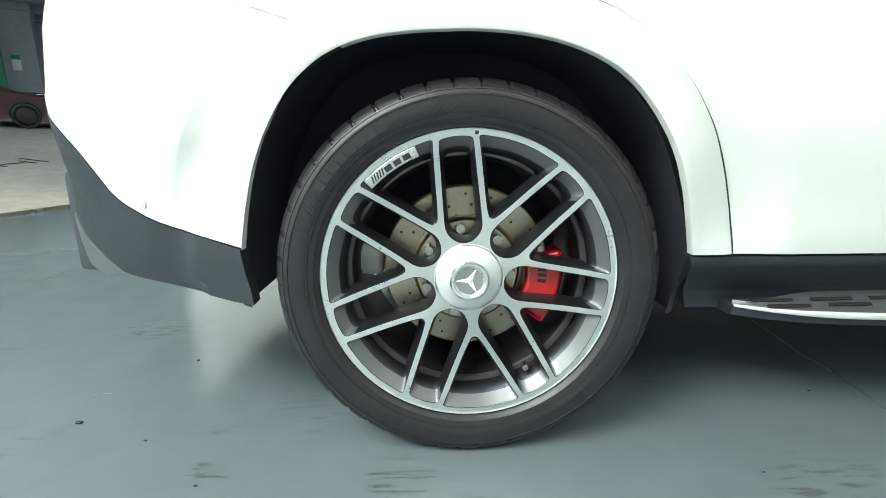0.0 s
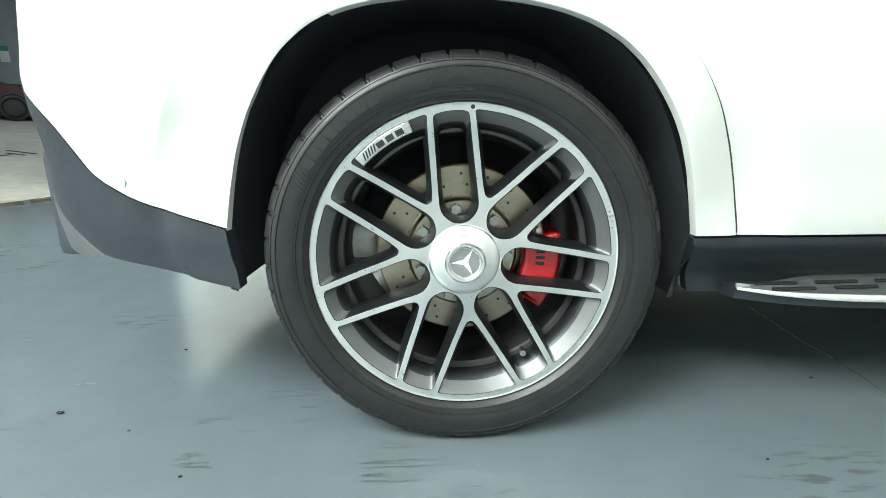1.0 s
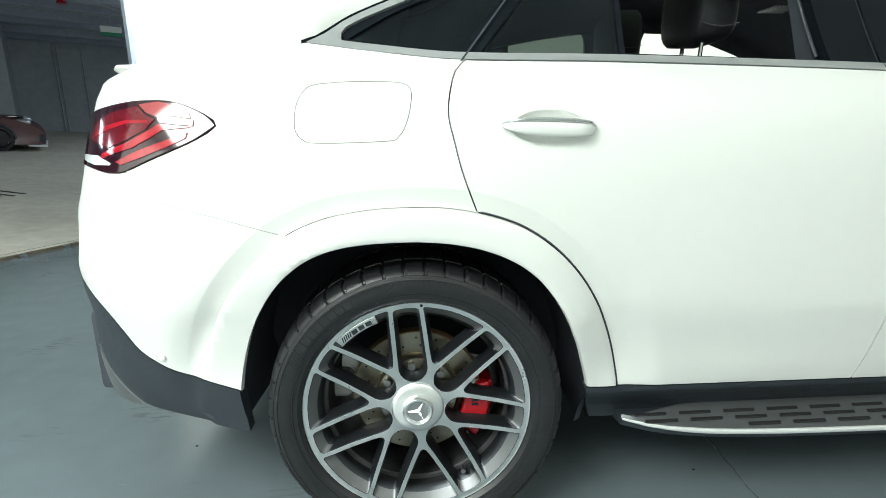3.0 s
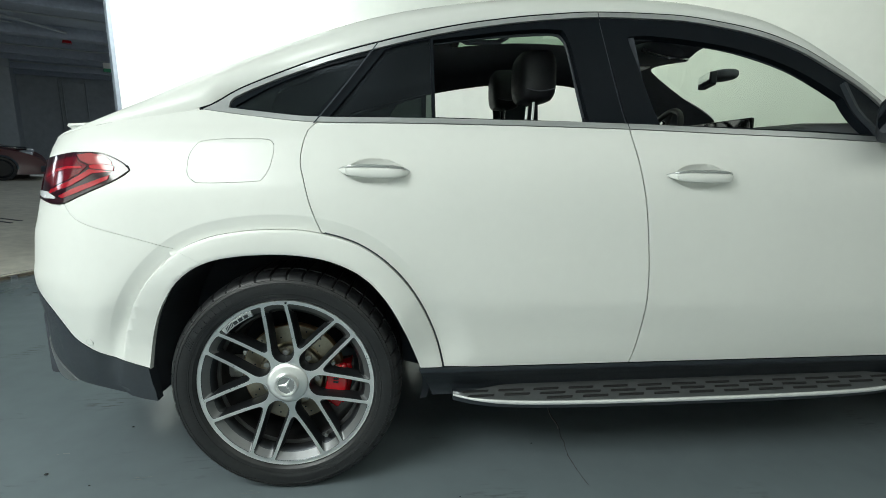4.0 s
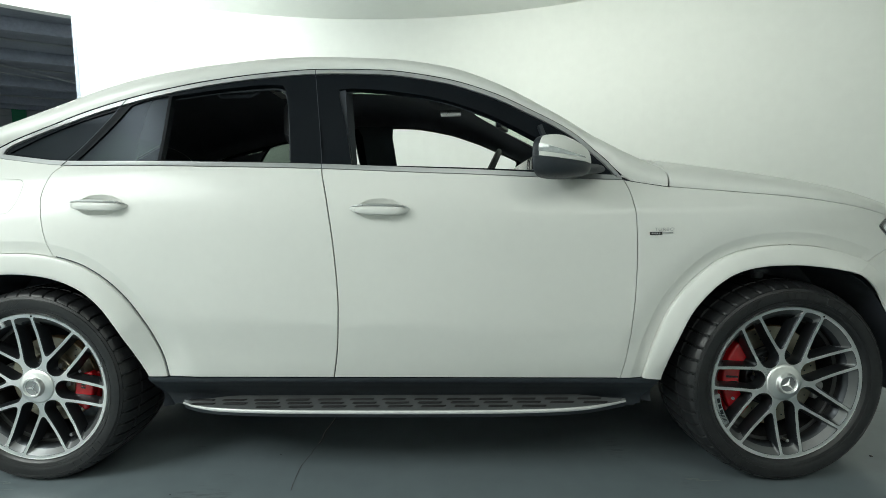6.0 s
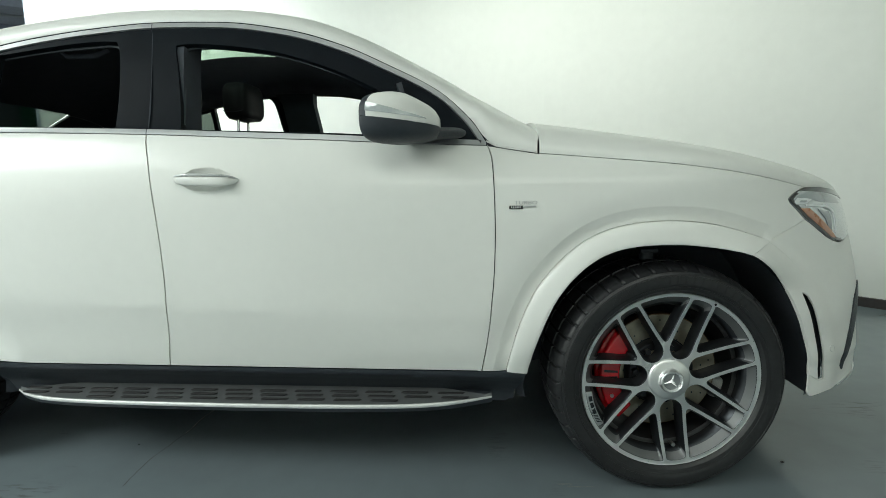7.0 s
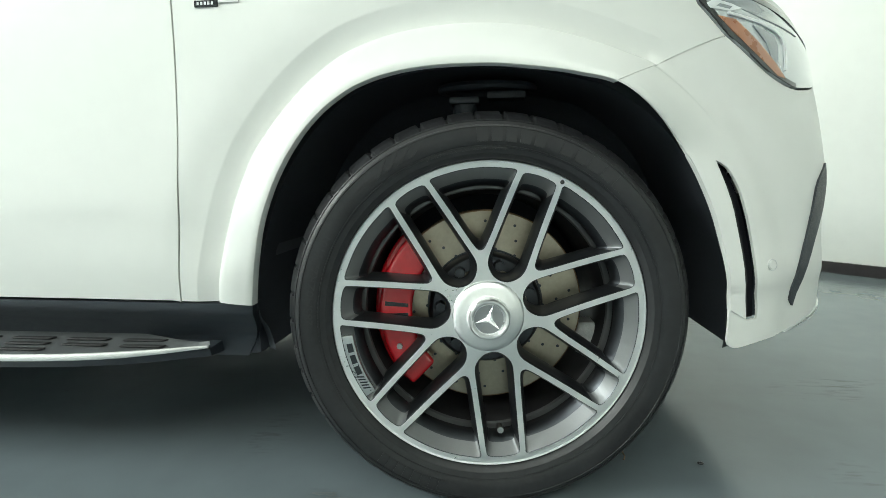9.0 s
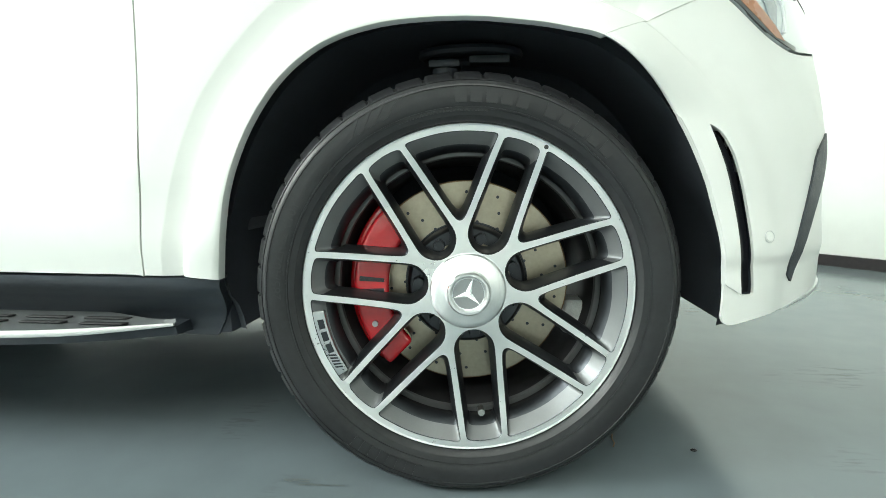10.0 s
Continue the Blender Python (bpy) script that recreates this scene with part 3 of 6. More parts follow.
P_FRONT_DOOR = outline(SEAM_B, between(sill_z, 1.201, 2.314), SEAM_F[::-1], between(belt_z, 2.336, 1.174))
P_QUARTER = outline(between(belt_z, 0.135, -0.249), [(-0.249, 1.312), (-0.60, 1.262), (-0.93, 1.203)], [(-0.93, 1.203), (-0.92, 1.142)], [(-0.92, 1.142), (-0.72, 1.167), (-0.62, 1.174), (-0.538, 1.168), (-0.465, 1.139), (-0.439, 1.113), (-0.482, 1.084), (-0.53, 1.063), (-0.601, 1.036), (-0.668, 1.010)], JOINT_R[::-1], arch(AXLE_R, ARCH_R_OUT, 122.0, 73.3), SEAM_R[::-1])
P_REAR_BUMPER = outline(END_R, JOINT_R, [(-0.668, 1.010), (-0.72, 1.008), (-0.80, 1.019), (-0.86, 1.024), (-0.95, 1.037)], [(-0.95, 1.037), (-1.2, 1.0)], [(-1.2, 1.0), (-1.2, 0.735)], [(-1.2, 0.735), (-0.93, 0.735)], [(-0.93, 0.735), (-0.85, 0.700), (-0.789, 0.657), (-0.745, 0.608), (-0.704, 0.558), (-0.657, 0.530), (-0.592, 0.499), (-0.519, 0.4775), (-0.451, 0.457)], arch(AXLE_R, ARCH_R_IN, 171.6, 117.0))
P_REAR_LOWER = outline([(-0.453, 0.455), (-0.519, 0.4755), (-0.592, 0.497), (-0.657, 0.528), (-0.704, 0.556), (-0.745, 0.606), (-0.789, 0.655), (-0.85, 0.698), (-0.93, 0.733)], [(-0.93, 0.733), (-1.2, 0.733)], [(-1.2, 0.733), (-1.2, 0.42)], [(-1.2, 0.42), (-0.90, 0.415), (-0.745, 0.395), (-0.71, 0.388), (-0.62, 0.376), (-0.525, 0.356), (-0.440, 0.335)], [(-0.440, 0.335), (-0.453, 0.455)])
P_SKID = outline([(-0.905, 0.500), (-0.892, 0.495), (-0.857, 0.470), (-0.822, 0.450), (-0.78, 0.421), (-0.735, 0.392)], [(-0.735, 0.392), (-0.80, 0.380), (-0.95, 0.395), (-1.2, 0.415)], [(-1.2, 0.415), (-1.2, 0.48)], [(-1.2, 0.48), (-0.905, 0.500)])
P_TAILGATE = outline([(-0.955, 1.036), (-0.925, 1.140), (-0.935, 1.200)], [(-0.935, 1.200), (-1.2, 1.20)], [(-1.2, 1.20), (-1.2, 1.003)], [(-1.2, 1.003), (-0.955, 1.036)])
P_FENDER = outline([(2.336, 1.168), (2.42, 1.152), (2.505, 1.137)], HOOD_EDGE[:5] + [(3.40, 1.012)], [(3.40, 1.012), (3.352, 0.998), (3.312, 0.975), (3.333, 0.947), (3.372, 0.908)], JOINT_F[::-1], arch(AXLE_F, ARCH_F_OUT, 57.3, 177.6), [(2.394, 0.405), (2.314, 0.406)], SEAM_F[::-1])
P_FRONT_BUMPER = outline(END_F, JOINT_F, [(3.372, 0.908), (3.405, 0.887), (3.47, 0.844), (3.535, 0.823), (3.60, 0.829), (3.66, 0.847), (3.71, 0.888), (3.723, 0.955)], [(3.723, 0.955), (3.95, 0.94)], [(3.95, 0.94), (3.95, 0.36)], [(3.95, 0.36), (3.72, 0.366), (3.60, 0.3575), (3.53, 0.346), (3.463, 0.3365), (3.417, 0.327), (3.398, 0.3255), (3.387, 0.331), (3.3825, 0.343)], arch(AXLE_F, ARCH_F_IN, -5.3, 63.5))
P_STRIP = outline(arch(AXLE_F, ARCH_F_IN, 41.0, 2.0), [pt(AXLE_F, ARCH_F_IN, 2.0), (3.416, 0.381)], VENT_REAR[::-1], [(3.340, 0.678), (3.322, 0.687), pt(AXLE_F, ARCH_F_IN, 41.0)])
P_GRILLE = outline([(3.78, 0.86), (3.95, 0.87)], [(3.95, 0.87), (3.95, 0.52)], [(3.95, 0.52), (3.79, 0.54)], [(3.79, 0.54), (3.80, 0.70), (3.78, 0.86)])
P_BLADE = outline([(3.655, 0.676), (3.645, 0.61), (3.614, 0.56), (3.585, 0.52), (3.551, 0.45), (3.531, 0.395)], [(3.531, 0.395), (3.521, 0.408)], [(3.521, 0.408), (3.530, 0.452), (3.556, 0.53), (3.582, 0.602), (3.60, 0.64), (3.655, 0.676)])
DLO = outline(between(belt_z, -0.249, 2.331), [(2.331, belt_z(2.331)), (2.331, belt_z(2.331) + 0.012)], between(rail_z, 2.324, -0.249, 0.0, 60))


def frame_outline(d):
    out = []
    for x, z in shrink(DLO, d):
        p = (max(x, -0.165), z)
        if not out or math.dist(p, out[-1]) > 2e-3:
            out.append(p)
    return out


DLO_IN, DLO_IN_FAR = frame_outline(0.017), frame_outline(0.008)
W_QUARTER = outline([(-0.150, 1.326), (-0.06, 1.312), (0.118, 1.287)], [(0.118, 1.287), (0.303, 1.496)], [(0.303, 1.496), (0.10, 1.446), (-0.04, 1.392), (-0.150, 1.326)])
W_FIXED = outline([(0.172, 1.283), (0.514, 1.2755)], [(0.514, 1.2755), (0.514, 1.548)], [(0.514, 1.548), (0.41, 1.528), (0.358, 1.512)], [(0.358, 1.512), (0.172, 1.283)])
W_REAR = outline([(0.526, 1.278), (1.045, 1.258)], [(1.045, 1.258), (1.02, 1.45), (0.995, 1.565), (0.955, 1.585), (0.80, 1.580), (0.526, 1.546)], [(0.526, 1.546), (0.526, 1.278)])
W_FRONT = outline([(1.285, 1.247), (2.078, 1.209)], [(2.078, 1.209), (2.020, 1.343)], [(2.020, 1.343), (1.93, 1.390), (1.80, 1.450), (1.62, 1.512), (1.45, 1.545), (1.30, 1.562), (1.228, 1.560), (1.216, 1.545), (1.240, 1.45), (1.285, 1.247)])
W_FRONT_FAR = outline([(1.285, 1.247), (2.065, 1.211)], [(2.065, 1.211), (2.12, 1.375)], between(rail_z, 2.11, 1.26, -0.013), [(1.26, rail_z(1.26) - 0.013), (1.222, 1.625), (1.212, 1.605), (1.240, 1.45), (1.285, 1.247)])
W_REAR_FAR = outline([(0.538, 1.278), (1.010, 1.258)], [(1.010, 1.258), (0.985, 1.45), (0.965, 1.590), (0.935, rail_z(0.935) - 0.013)], between(rail_z, 0.93, 0.545, -0.013), [(0.545, rail_z(0.545) - 0.013), (0.538, 1.278)])


def cup_outline(xm, z):
    return outline([(xm - 0.102, z - 0.002), (xm - 0.055, z + 0.027), (xm + 0.0, z + 0.037), (xm + 0.055, z + 0.027), (xm + 0.102, z - 0.002), (xm + 0.055, z - 0.030), (xm, z - 0.040), (xm - 0.055, z - 0.030), (xm - 0.102, z - 0.002)], step=0.008)


HANDLE_R, HANDLE_F = (0.323, 1.1035), (1.3995, 1.072)


def sill(x, t):
    """The black sill: a hollow below the doors that runs out to the step."""
    z = sill_z(x) - 0.004 - 0.140 * t
    return x, table(t, [(0.0, 0.062), (0.10, 0.066), (0.35, 0.098), (0.7, 0.140), (0.9, 0.150), (1.0, 0.152)]), z


def glass_material(name, tint, rough=0.01, sheen=(0.8, 0.8, 0.8), least=0.012):
    m = bpy.data.materials.new(name)
    m.use_nodes = True
    nt = m.node_tree
    nt.nodes.remove(nt.nodes["Principled BSDF"])
    clear, gloss, mix, facing, power, scaled = (nt.nodes.new(k) for k in ("ShaderNodeBsdfTransparent", "ShaderNodeBsdfGlossy", "ShaderNodeMixShader", "ShaderNodeLayerWeight", "ShaderNodeMath", "ShaderNodeMapRange"))
    clear.inputs[0].default_value = (*tint, 1)
    gloss.inputs["Roughness"].default_value = rough
    gloss.inputs["Color"].default_value = (*sheen, 1)
    facing.inputs["Blend"].default_value = 0.5
    power.operation = "POWER"
    power.inputs[1].default_value = 4.0
    scaled.inputs["To Min"].default_value, scaled.inputs["To Max"].default_value = least, 0.5
    nt.links.new(facing.outputs["Facing"], power.inputs[0])
    nt.links.new(power.outputs[0], scaled.inputs["Value"])
    nt.links.new(scaled.outputs[0], mix.inputs[0])
    nt.links.new(clear.outputs[0], mix.inputs[1])
    nt.links.new(gloss.outputs[0], mix.inputs[2])
    nt.links.new(mix.outputs[0], nt.nodes["Material Output"].inputs[0])
    return m


PRIVACY = glass_material("privacy_glass", (0.10, 0.125, 0.108), 0.30, (0.66, 0.76, 0.90), 0.042)
WINDSCREEN = glass_material("windscreen_glass", (0.78, 0.86, 0.78))
SUNROOF = glass_material("sunroof_glass", (0.32, 0.42, 0.34))


def band_base(axle, outer, edge, deg, w):
    """How far in a moulding lies, from its outer edge (w = 0) to its inner edge (w = 1)."""
    r = table(deg, outer)
    return side_y(axle + r * math.cos(radians(deg)), HUB_Z + r * math.sin(radians(deg)), False) * (1 - w) + (table(deg, edge) + 0.0098) * w


def arch_band(axle, inner, outer, edge, span_in, span_out, mirror):
    """The raised moulding round a wheel opening, with both edges turned in."""
    n, cross = 130, [(0.0, 0.020), (0.0, -0.0045), (0.015, -0.0062), (0.05, -0.0078), (0.12, -0.0098), (0.25, -0.0118), (0.5, -0.0128), (0.78, -0.0128), (0.93, -0.0122), (0.985, -0.0098), (1.0, -0.006), (1.0, 0.012)]
    verts, faces = [], []
    for i in range(n + 1):
        s = i / n
        for w, d in cross:
            a_out, a_in = (c[0] + (c[1] - c[0]) * s for c in (span_out, span_in))
            deg = a_out + (a_in - a_out) * w
            r = table(deg, outer) + (table(deg, inner) - table(deg, outer)) * w - (0.0008 if w == 0.0 else 0.0)
            x, z = axle + r * math.cos(radians(deg)), HUB_Z + r * math.sin(radians(deg))
            y = band_base(axle, outer, edge, deg, w) + d
            verts.append((x, 2 - y if mirror else y, z))
    m = len(cross)
    flip = (span_in[1] < span_in[0]) != mirror
    for i in range(n):
        for j in range(m - 1):
            q = (i * m + j, i * m + j + 1, (i + 1) * m + j + 1, (i + 1) * m + j)
            faces.append(q if flip else q[::-1])
    faces += [tuple(range(m)), tuple(range(n * m, n * m + m))]
    ob = part("arch_moulding", (verts, faces), PAINT, car)
    return ob


def bumper_skin(u, z):
    x, y, z = flank(u, z)
    r = min(math.hypot(x - AXLE_R, z - HUB_Z), math.hypot(x - AXLE_F, z - HUB_Z))
    flat = y - arch_dip(x, z)
    # next to the arch moulding the bumper takes over its raised section
    axle, inner, outer, edge, a_out, a_in, way = (AXLE_F, ARCH_F_IN, ARCH_F_OUT, LIP_F, 57.3, 63.5, 1) if x > 1.5 else (AXLE_R, ARCH_R_IN, ARCH_R_OUT, LIP_R, 122.0, 117.0, -1)
    deg = math.degrees(math.atan2(z - HUB_Z, x - axle))
    r0, r1 = table(deg, outer), table(deg, inner)
    w = (r - r0) / (r1 - r0)
    k = min(max(w, 0.0), 1.0)
    near = smoothstep(24.0, 0.5, (a_out + (a_in - a_out) * k - deg) * way)
    raised = smoothstep(0.0, 0.10, w)
    soft = smoothstep(0.590, 0.540, r)
    rise = 0.0115 * (raised + (soft - raised) * smoothstep(0.66, 0.50, z) if x < 1.5 else soft)
    if w < 0:
        like = y - (0.0045 * smoothstep(-0.14, 0.0, w) if x > 1.5 else 0.0)
    else:
        like = (y - (0.0045 if x > 1.5 else 0.0)) * (1 - raised) + raised * (band_base(axle, outer, edge, deg, k) + table(k, [(0.0, -0.0045), (0.05, -0.0078), (0.12, -0.0098), (0.25, -0.0118), (0.5, -0.0128), (0.93, -0.0122), (1.0, -0.0085)]))
    return x, (y + (flat - y) * raised - rise) * (1 - near) + like * near, z


def arch_run(axle, outer, d, a0, a1):
    """A line at the distance d round an arch moulding, for a crease."""
    run = []
    for i in range(70):
        a = a0 + (a1 - a0) * i / 69
        r = table(a, outer) + d
        run.append((axle + r * math.cos(radians(a)), HUB_Z + r * math.sin(radians(a))))
    return unrolled(run)


CREASES_R = [arch_run(AXLE_R, ARCH_R_OUT, d, 15, 176) for d in (DIP_WIDE + 0.0024, DIP_WIDE, DIP_WIDE - 0.0024)]
CREASES_F = [arch_run(AXLE_F, ARCH_F_OUT, d, 30, 182) for d in (DIP_WIDE + 0.0024, DIP_WIDE, DIP_WIDE - 0.0024)]
STEPS_F = [arch_run(AXLE_F, ARCH_F_OUT, d, 30, 60) for d in (0.0008, -0.004, -0.009)]
STEPS_R = [arch_run(AXLE_R, ARCH_R_OUT, d, 118, 176) for d in (0.0008, -0.004, -0.009)]

for mirror in (False, True):
    def flank_part(name, poly, mat, parent=None, at=flank, **kw):
        return skin(name, unrolled(poly), at, mat, parent or car, mirror=mirror, **kw)

    quarter = flank_part("quarter_panel", P_QUARTER, PAINT, holes=[unrolled(FUEL)], gap=0.0008, creases=CREASES_R)
    flank_part("fuel_door", FUEL, PAINT, quarter, gap=0.0010, step=0.015)
    rear_door = flank_part("rear_door", P_REAR_DOOR, PAINT, holes=[cup_outline(*HANDLE_R)], gap=0.0024, creases=CREASES_R)
    # a dark tube stands for the shade in the door's gap
    gap_path = []
    for i in range(60):
        a = 73.0 - 68.5 * i / 59
        r = table(a, ARCH_R_OUT) + 0.0036
        p = (r * math.cos(radians(a)) + AXLE_R, HUB_Z + r * math.sin(radians(a)))
        y = side_y(*p) + 0.0004
        gap_path.append((p[0], 2 - y if mirror else y, p[1]))
    part("door_seal", tube(gap_path, 0.0021, 6), LINER, rear_door, "dark tube for the shade in the gap between door and arch moulding")
    front_door = flank_part("front_door", P_FRONT_DOOR, PAINT, holes=[cup_outline(*HANDLE_F)], gap=0.0024)
    flank_part("fender", P_FENDER, PAINT, gap=0.001, creases=CREASES_F)
    arch_band(AXLE_R, ARCH_R_IN, ARCH_R_OUT, LIP_R, (117.0, 4.8), (122.0, 4.2), mirror)
    arch_band(AXLE_F, ARCH_F_IN, ARCH_F_OUT, LIP_F, (63.5, 178.0), (57.3, 177.6), mirror)
    rear_bumper = flank_part("rear_bumper", P_REAR_BUMPER, PAINT, at=bumper_skin, gap=0.0007, flange=0.022, step=0.014, creases=CREASES_R + STEPS_R)
    front_bumper = flank_part("front_bumper", P_FRONT_BUMPER, PAINT, at=bumper_skin, holes=[unrolled(VENT)], gap=0.0007, flange=0.006, step=0.014, creases=STEPS_F)
    flank_part("air_slot", VENT, GLOSS_BLACK, front_bumper, lift=-0.004, flange=0, label="black air slot")
    flank_part("bumper_strip", P_STRIP, PAINT, front_bumper, at=bumper_skin, lift=0.004, flange=0.012, gap=0.001, step=0.014)
    flank_part("air_blade", P_BLADE, BLACK, front_bumper, lift=0.004, flange=0.02)
    flank_part("splitter_edge", outline([(3.515, 0.3435), (3.58, 0.3550), (3.66, 0.3660), (3.74, 0.368)], [(3.74, 0.368), (3.74, 0.376)], [(3.74, 0.376), (3.66, 0.3745), (3.58, 0.3610), (3.515, 0.3435)]), SILVER, front_bumper, lift=0.004, flange=0.01, step=0.012, label="bright edge under the bumper")
    flank_part("grille", P_GRILLE, GLOSS_BLACK, front_bumper, lift=0.004, flange=0.02)
    flank_part("lower_valance", P_REAR_LOWER, BLACK, rear_bumper, at=bumper_skin, lift=0.002, flange=0.04, step=0.014, creases=STEPS_R, label="matt black plastic lower valance")
    flank_part("skid_plate", P_SKID, SKID, rear_bumper, lift=0.006, flange=0.02, label="dull grey skid plate corner")
    flank_part("tailgate", P_TAILGATE, PAINT, gap=0.0015)
    # white fillers added behind the bumper joints, to lighten their gaps
    for run in (JOINT_F, JOINT_R):
        band = outline([(x, z + 0.02) for x, z in run], [(run[-1][0], run[-1][1] + 0.02), (run[-1][0], run[-1][1] - 0.02)], [(x, z - 0.02) for x, z in run[::-1]], [(run[0][0], run[0][1] - 0.02), (run[0][0], run[0][1] + 0.02)])
        flank_part("bumper_bracket", band, PAINT, lift=-0.0045, flange=0, step=0.015)
        lip = outline([(x, z + 0.0015) for x, z in run], [(run[-1][0], run[-1][1] + 0.0015), (run[-1][0], run[-1][1] - 0.03)], [(x, z - 0.03) for x, z in run[::-1]], [(run[0][0], run[0][1] - 0.03), (run[0][0], run[0][1] + 0.0015)])
        flank_part("bumper_bracket", lip, PAINT, at=bumper_skin, lift=-0.0035, flange=0.018, step=0.015)
    # windows
    edge = DLO_IN_FAR if mirror else DLO_IN
    flank_part("window_trim", DLO, CHROME, holes=[edge], lift=0.002, flange=0.012, step=0.02, label="satin chrome window surround")
    flank_part("window_frame", edge, PILLAR, holes=[W_QUARTER, W_FIXED] + ([W_REAR_FAR, W_FRONT_FAR] if mirror else [W_REAR, W_FRONT]), lift=-0.006, flange=0.03, label="gloss black window frames and pillars")
    flank_part("quarter_window", W_QUARTER, PRIVACY, lift=-0.012, flange=0, label="dark privacy glass")
    flank_part("door_window", W_FIXED, PRIVACY, rear_door, lift=-0.012, flange=0, label="dark privacy glass, fixed pane")
    # panel added behind the quarter glass, to block the light through it
    flank_part("pillar_lining", outline([(-0.20, 1.30), (0.150, 1.268)], [(0.150, 1.268), (0.330, 1.500)], [(0.330, 1.500), (0.10, 1.452), (-0.06, 1.392), (-0.20, 1.31)], [(-0.20, 1.31), (-0.20, 1.30)]), CABIN, lift=-0.055, flange=0)
    if not mirror:
        flank_part("window_post", outline([(2.082, 1.204), (2.096, 1.204)], [(2.096, 1.204), (2.034, 1.398)], [(2.034, 1.398), (2.018, 1.392)], [(2.018, 1.392), (2.082, 1.204)]), BLACK, front_door, lift=0.010, flange=0.03, step=0.01, label="black post before the mirror")
    # dark joints in the trim and between the door frames
    for joint, up in (([(0.344, 1.540), (0.339, 1.540), (0.122, 1.258), (0.128, 1.258)], 0.0026), ([(1.1160, 1.642), (1.1130, 1.642), (1.1160, 1.612), (1.1190, 1.612)], 0.0026), ([(1.1188, 1.612), (1.1162, 1.612), (1.1685, 1.240), (1.1715, 1.240)], -0.0052), ([(1.1715, 1.246), (1.1685, 1.246), (1.1715, 1.229), (1.1745, 1.229)], 0.0026)):
        flank_part("window_seal", outline(*[[joint[k], joint[(k + 1) % 4]] for k in range(4)]), LINER, lift=up, flange=0)
    # sill
    skin("sill_cladding", outline([(0.452, 0.0), (2.462, 0.0)], [(2.462, 0.0), (2.44, 0.5), (2.40, 1.0)], [(2.40, 1.0), (0.50, 1.0)], [(0.50, 1.0), (0.452, 0.0)]), sill, BLACK, car, mirror=mirror, flange=0.03, label="black plastic sill cladding", step=0.05)
    # dark shell behind the panel gaps
    shell = outline([(0.50, 0.43), (2.42, 0.41)], [(2.42, 0.41), (2.40, 0.80), (2.55, 0.98), (2.9, 1.0), (3.15, 0.97), (3.2, 1.02)], [(3.2, 1.02), (2.9, 1.07), (2.45, 1.12)], [(2.45, 1.12), (1.2, 1.20), (0.1, 1.24), (-0.5, 1.22)], [(-0.5, 1.22), (-0.45, 1.10), (-0.40, 0.96), (0.0, 0.97), (0.35, 0.87), (0.50, 0.60), (0.50, 0.43)])
    flank_part("inner_shell", shell, LINER, lift=-0.02, flange=0, step=0.06)

    def upper_part(name, x0, x1, v0, v1, mat, parent=None, drop=0.0, hole=None, **kw):
        poly = outline([(x0, v0), (x1, v0)], [(x1, v0), (x1, v1)], [(x1, v1), (x0, v1)], [(x0, v1), (x0, v0)], step=0.03)
        holes = [outline([(hole[0], hole[2]), (hole[1], hole[2])], [(hole[1], hole[2]), (hole[1], hole[3])], [(hole[1], hole[3]), (hole[0], hole[3])], [(hole[0], hole[3]), (hole[0], hole[2])], step=0.03)] if hole else ()
        return skin(name, poly, lambda x, v: upper(x, v, drop), mat, parent or car, out=(0, -0.3, 1), holes=holes, mirror=mirror, step=0.035, **kw)

    upper_part("roof_seal", -0.26, 2.33, 0.0, 0.013, PILLAR, flange=0.0)
    upper_part("roof_rail", -0.95, 1.70, 0.015, 0.44, PAINT, flange=0.004)
    upper_part("front_pillar", 1.70, 2.50, 0.015, 0.66, PAINT, flange=0)
    upper_part("roof_rail", -0.95, -0.262, -0.004, 0.0148, PAINT, flange=0)
    upper_part("roof_rail", 2.332, 2.50, -0.004, 0.0148, PAINT, flange=0)
    upper_part("roof_seam", 0.16, 1.78, 0.396, 0.404, PILLAR, lift=0.0015, flange=0.0)
    upper_part("roof_panel", 0.30, 1.70, 0.443, 1.0, PAINT, hole=(0.70, 1.56, 0.62, 0.995), flange=0.01)
    upper_part("sunroof", 0.705, 1.555, 0.624, 0.993, SUNROOF, flange=0)
    upper_part("windscreen", 1.705, 2.47, 0.664, 1.0, WINDSCREEN, flange=0)
    upper_part("rear_window", -0.70, 0.295, 0.722, 1.0, PRIVACY, flange=0)
    upper_part("rear_window_frame", -0.70, 0.295, 0.443, 0.718, PAINT, flange=0.01)
    upper_part("tailgate_top", -0.95, -0.702, 0.443, 1.0, PAINT, flange=0.01)
    upper_part("headliner", -0.68, -0.202, 0.0, 0.71, CABIN, drop=0.014, flange=0)
    upper_part("headliner", -0.2, 1.70, 0.0, 1.0, CABIN, drop=0.014, hole=(0.66, 1.54, 0.895, 0.995), flange=0)
    lining = outline([(1.69, 0.0), (2.44, 0.0)], [(2.44, 0.0), (2.44, 0.66)], [(2.44, 0.66), (2.27, 0.665), (2.12, 0.67), (1.96, 0.72), (1.84, 0.78), (1.79, 0.83), (1.80, 0.92), (1.83, 1.0)], [(1.83, 1.0), (1.69, 1.0)], [(1.69, 1.0), (1.69, 0.0)], step=0.03)
    skin("pillar_trim", lining, lambda x, v: upper(x, v, 0.016), CABIN, car, out=(0, -0.3, 1), mirror=mirror, flange=0, step=0.035)
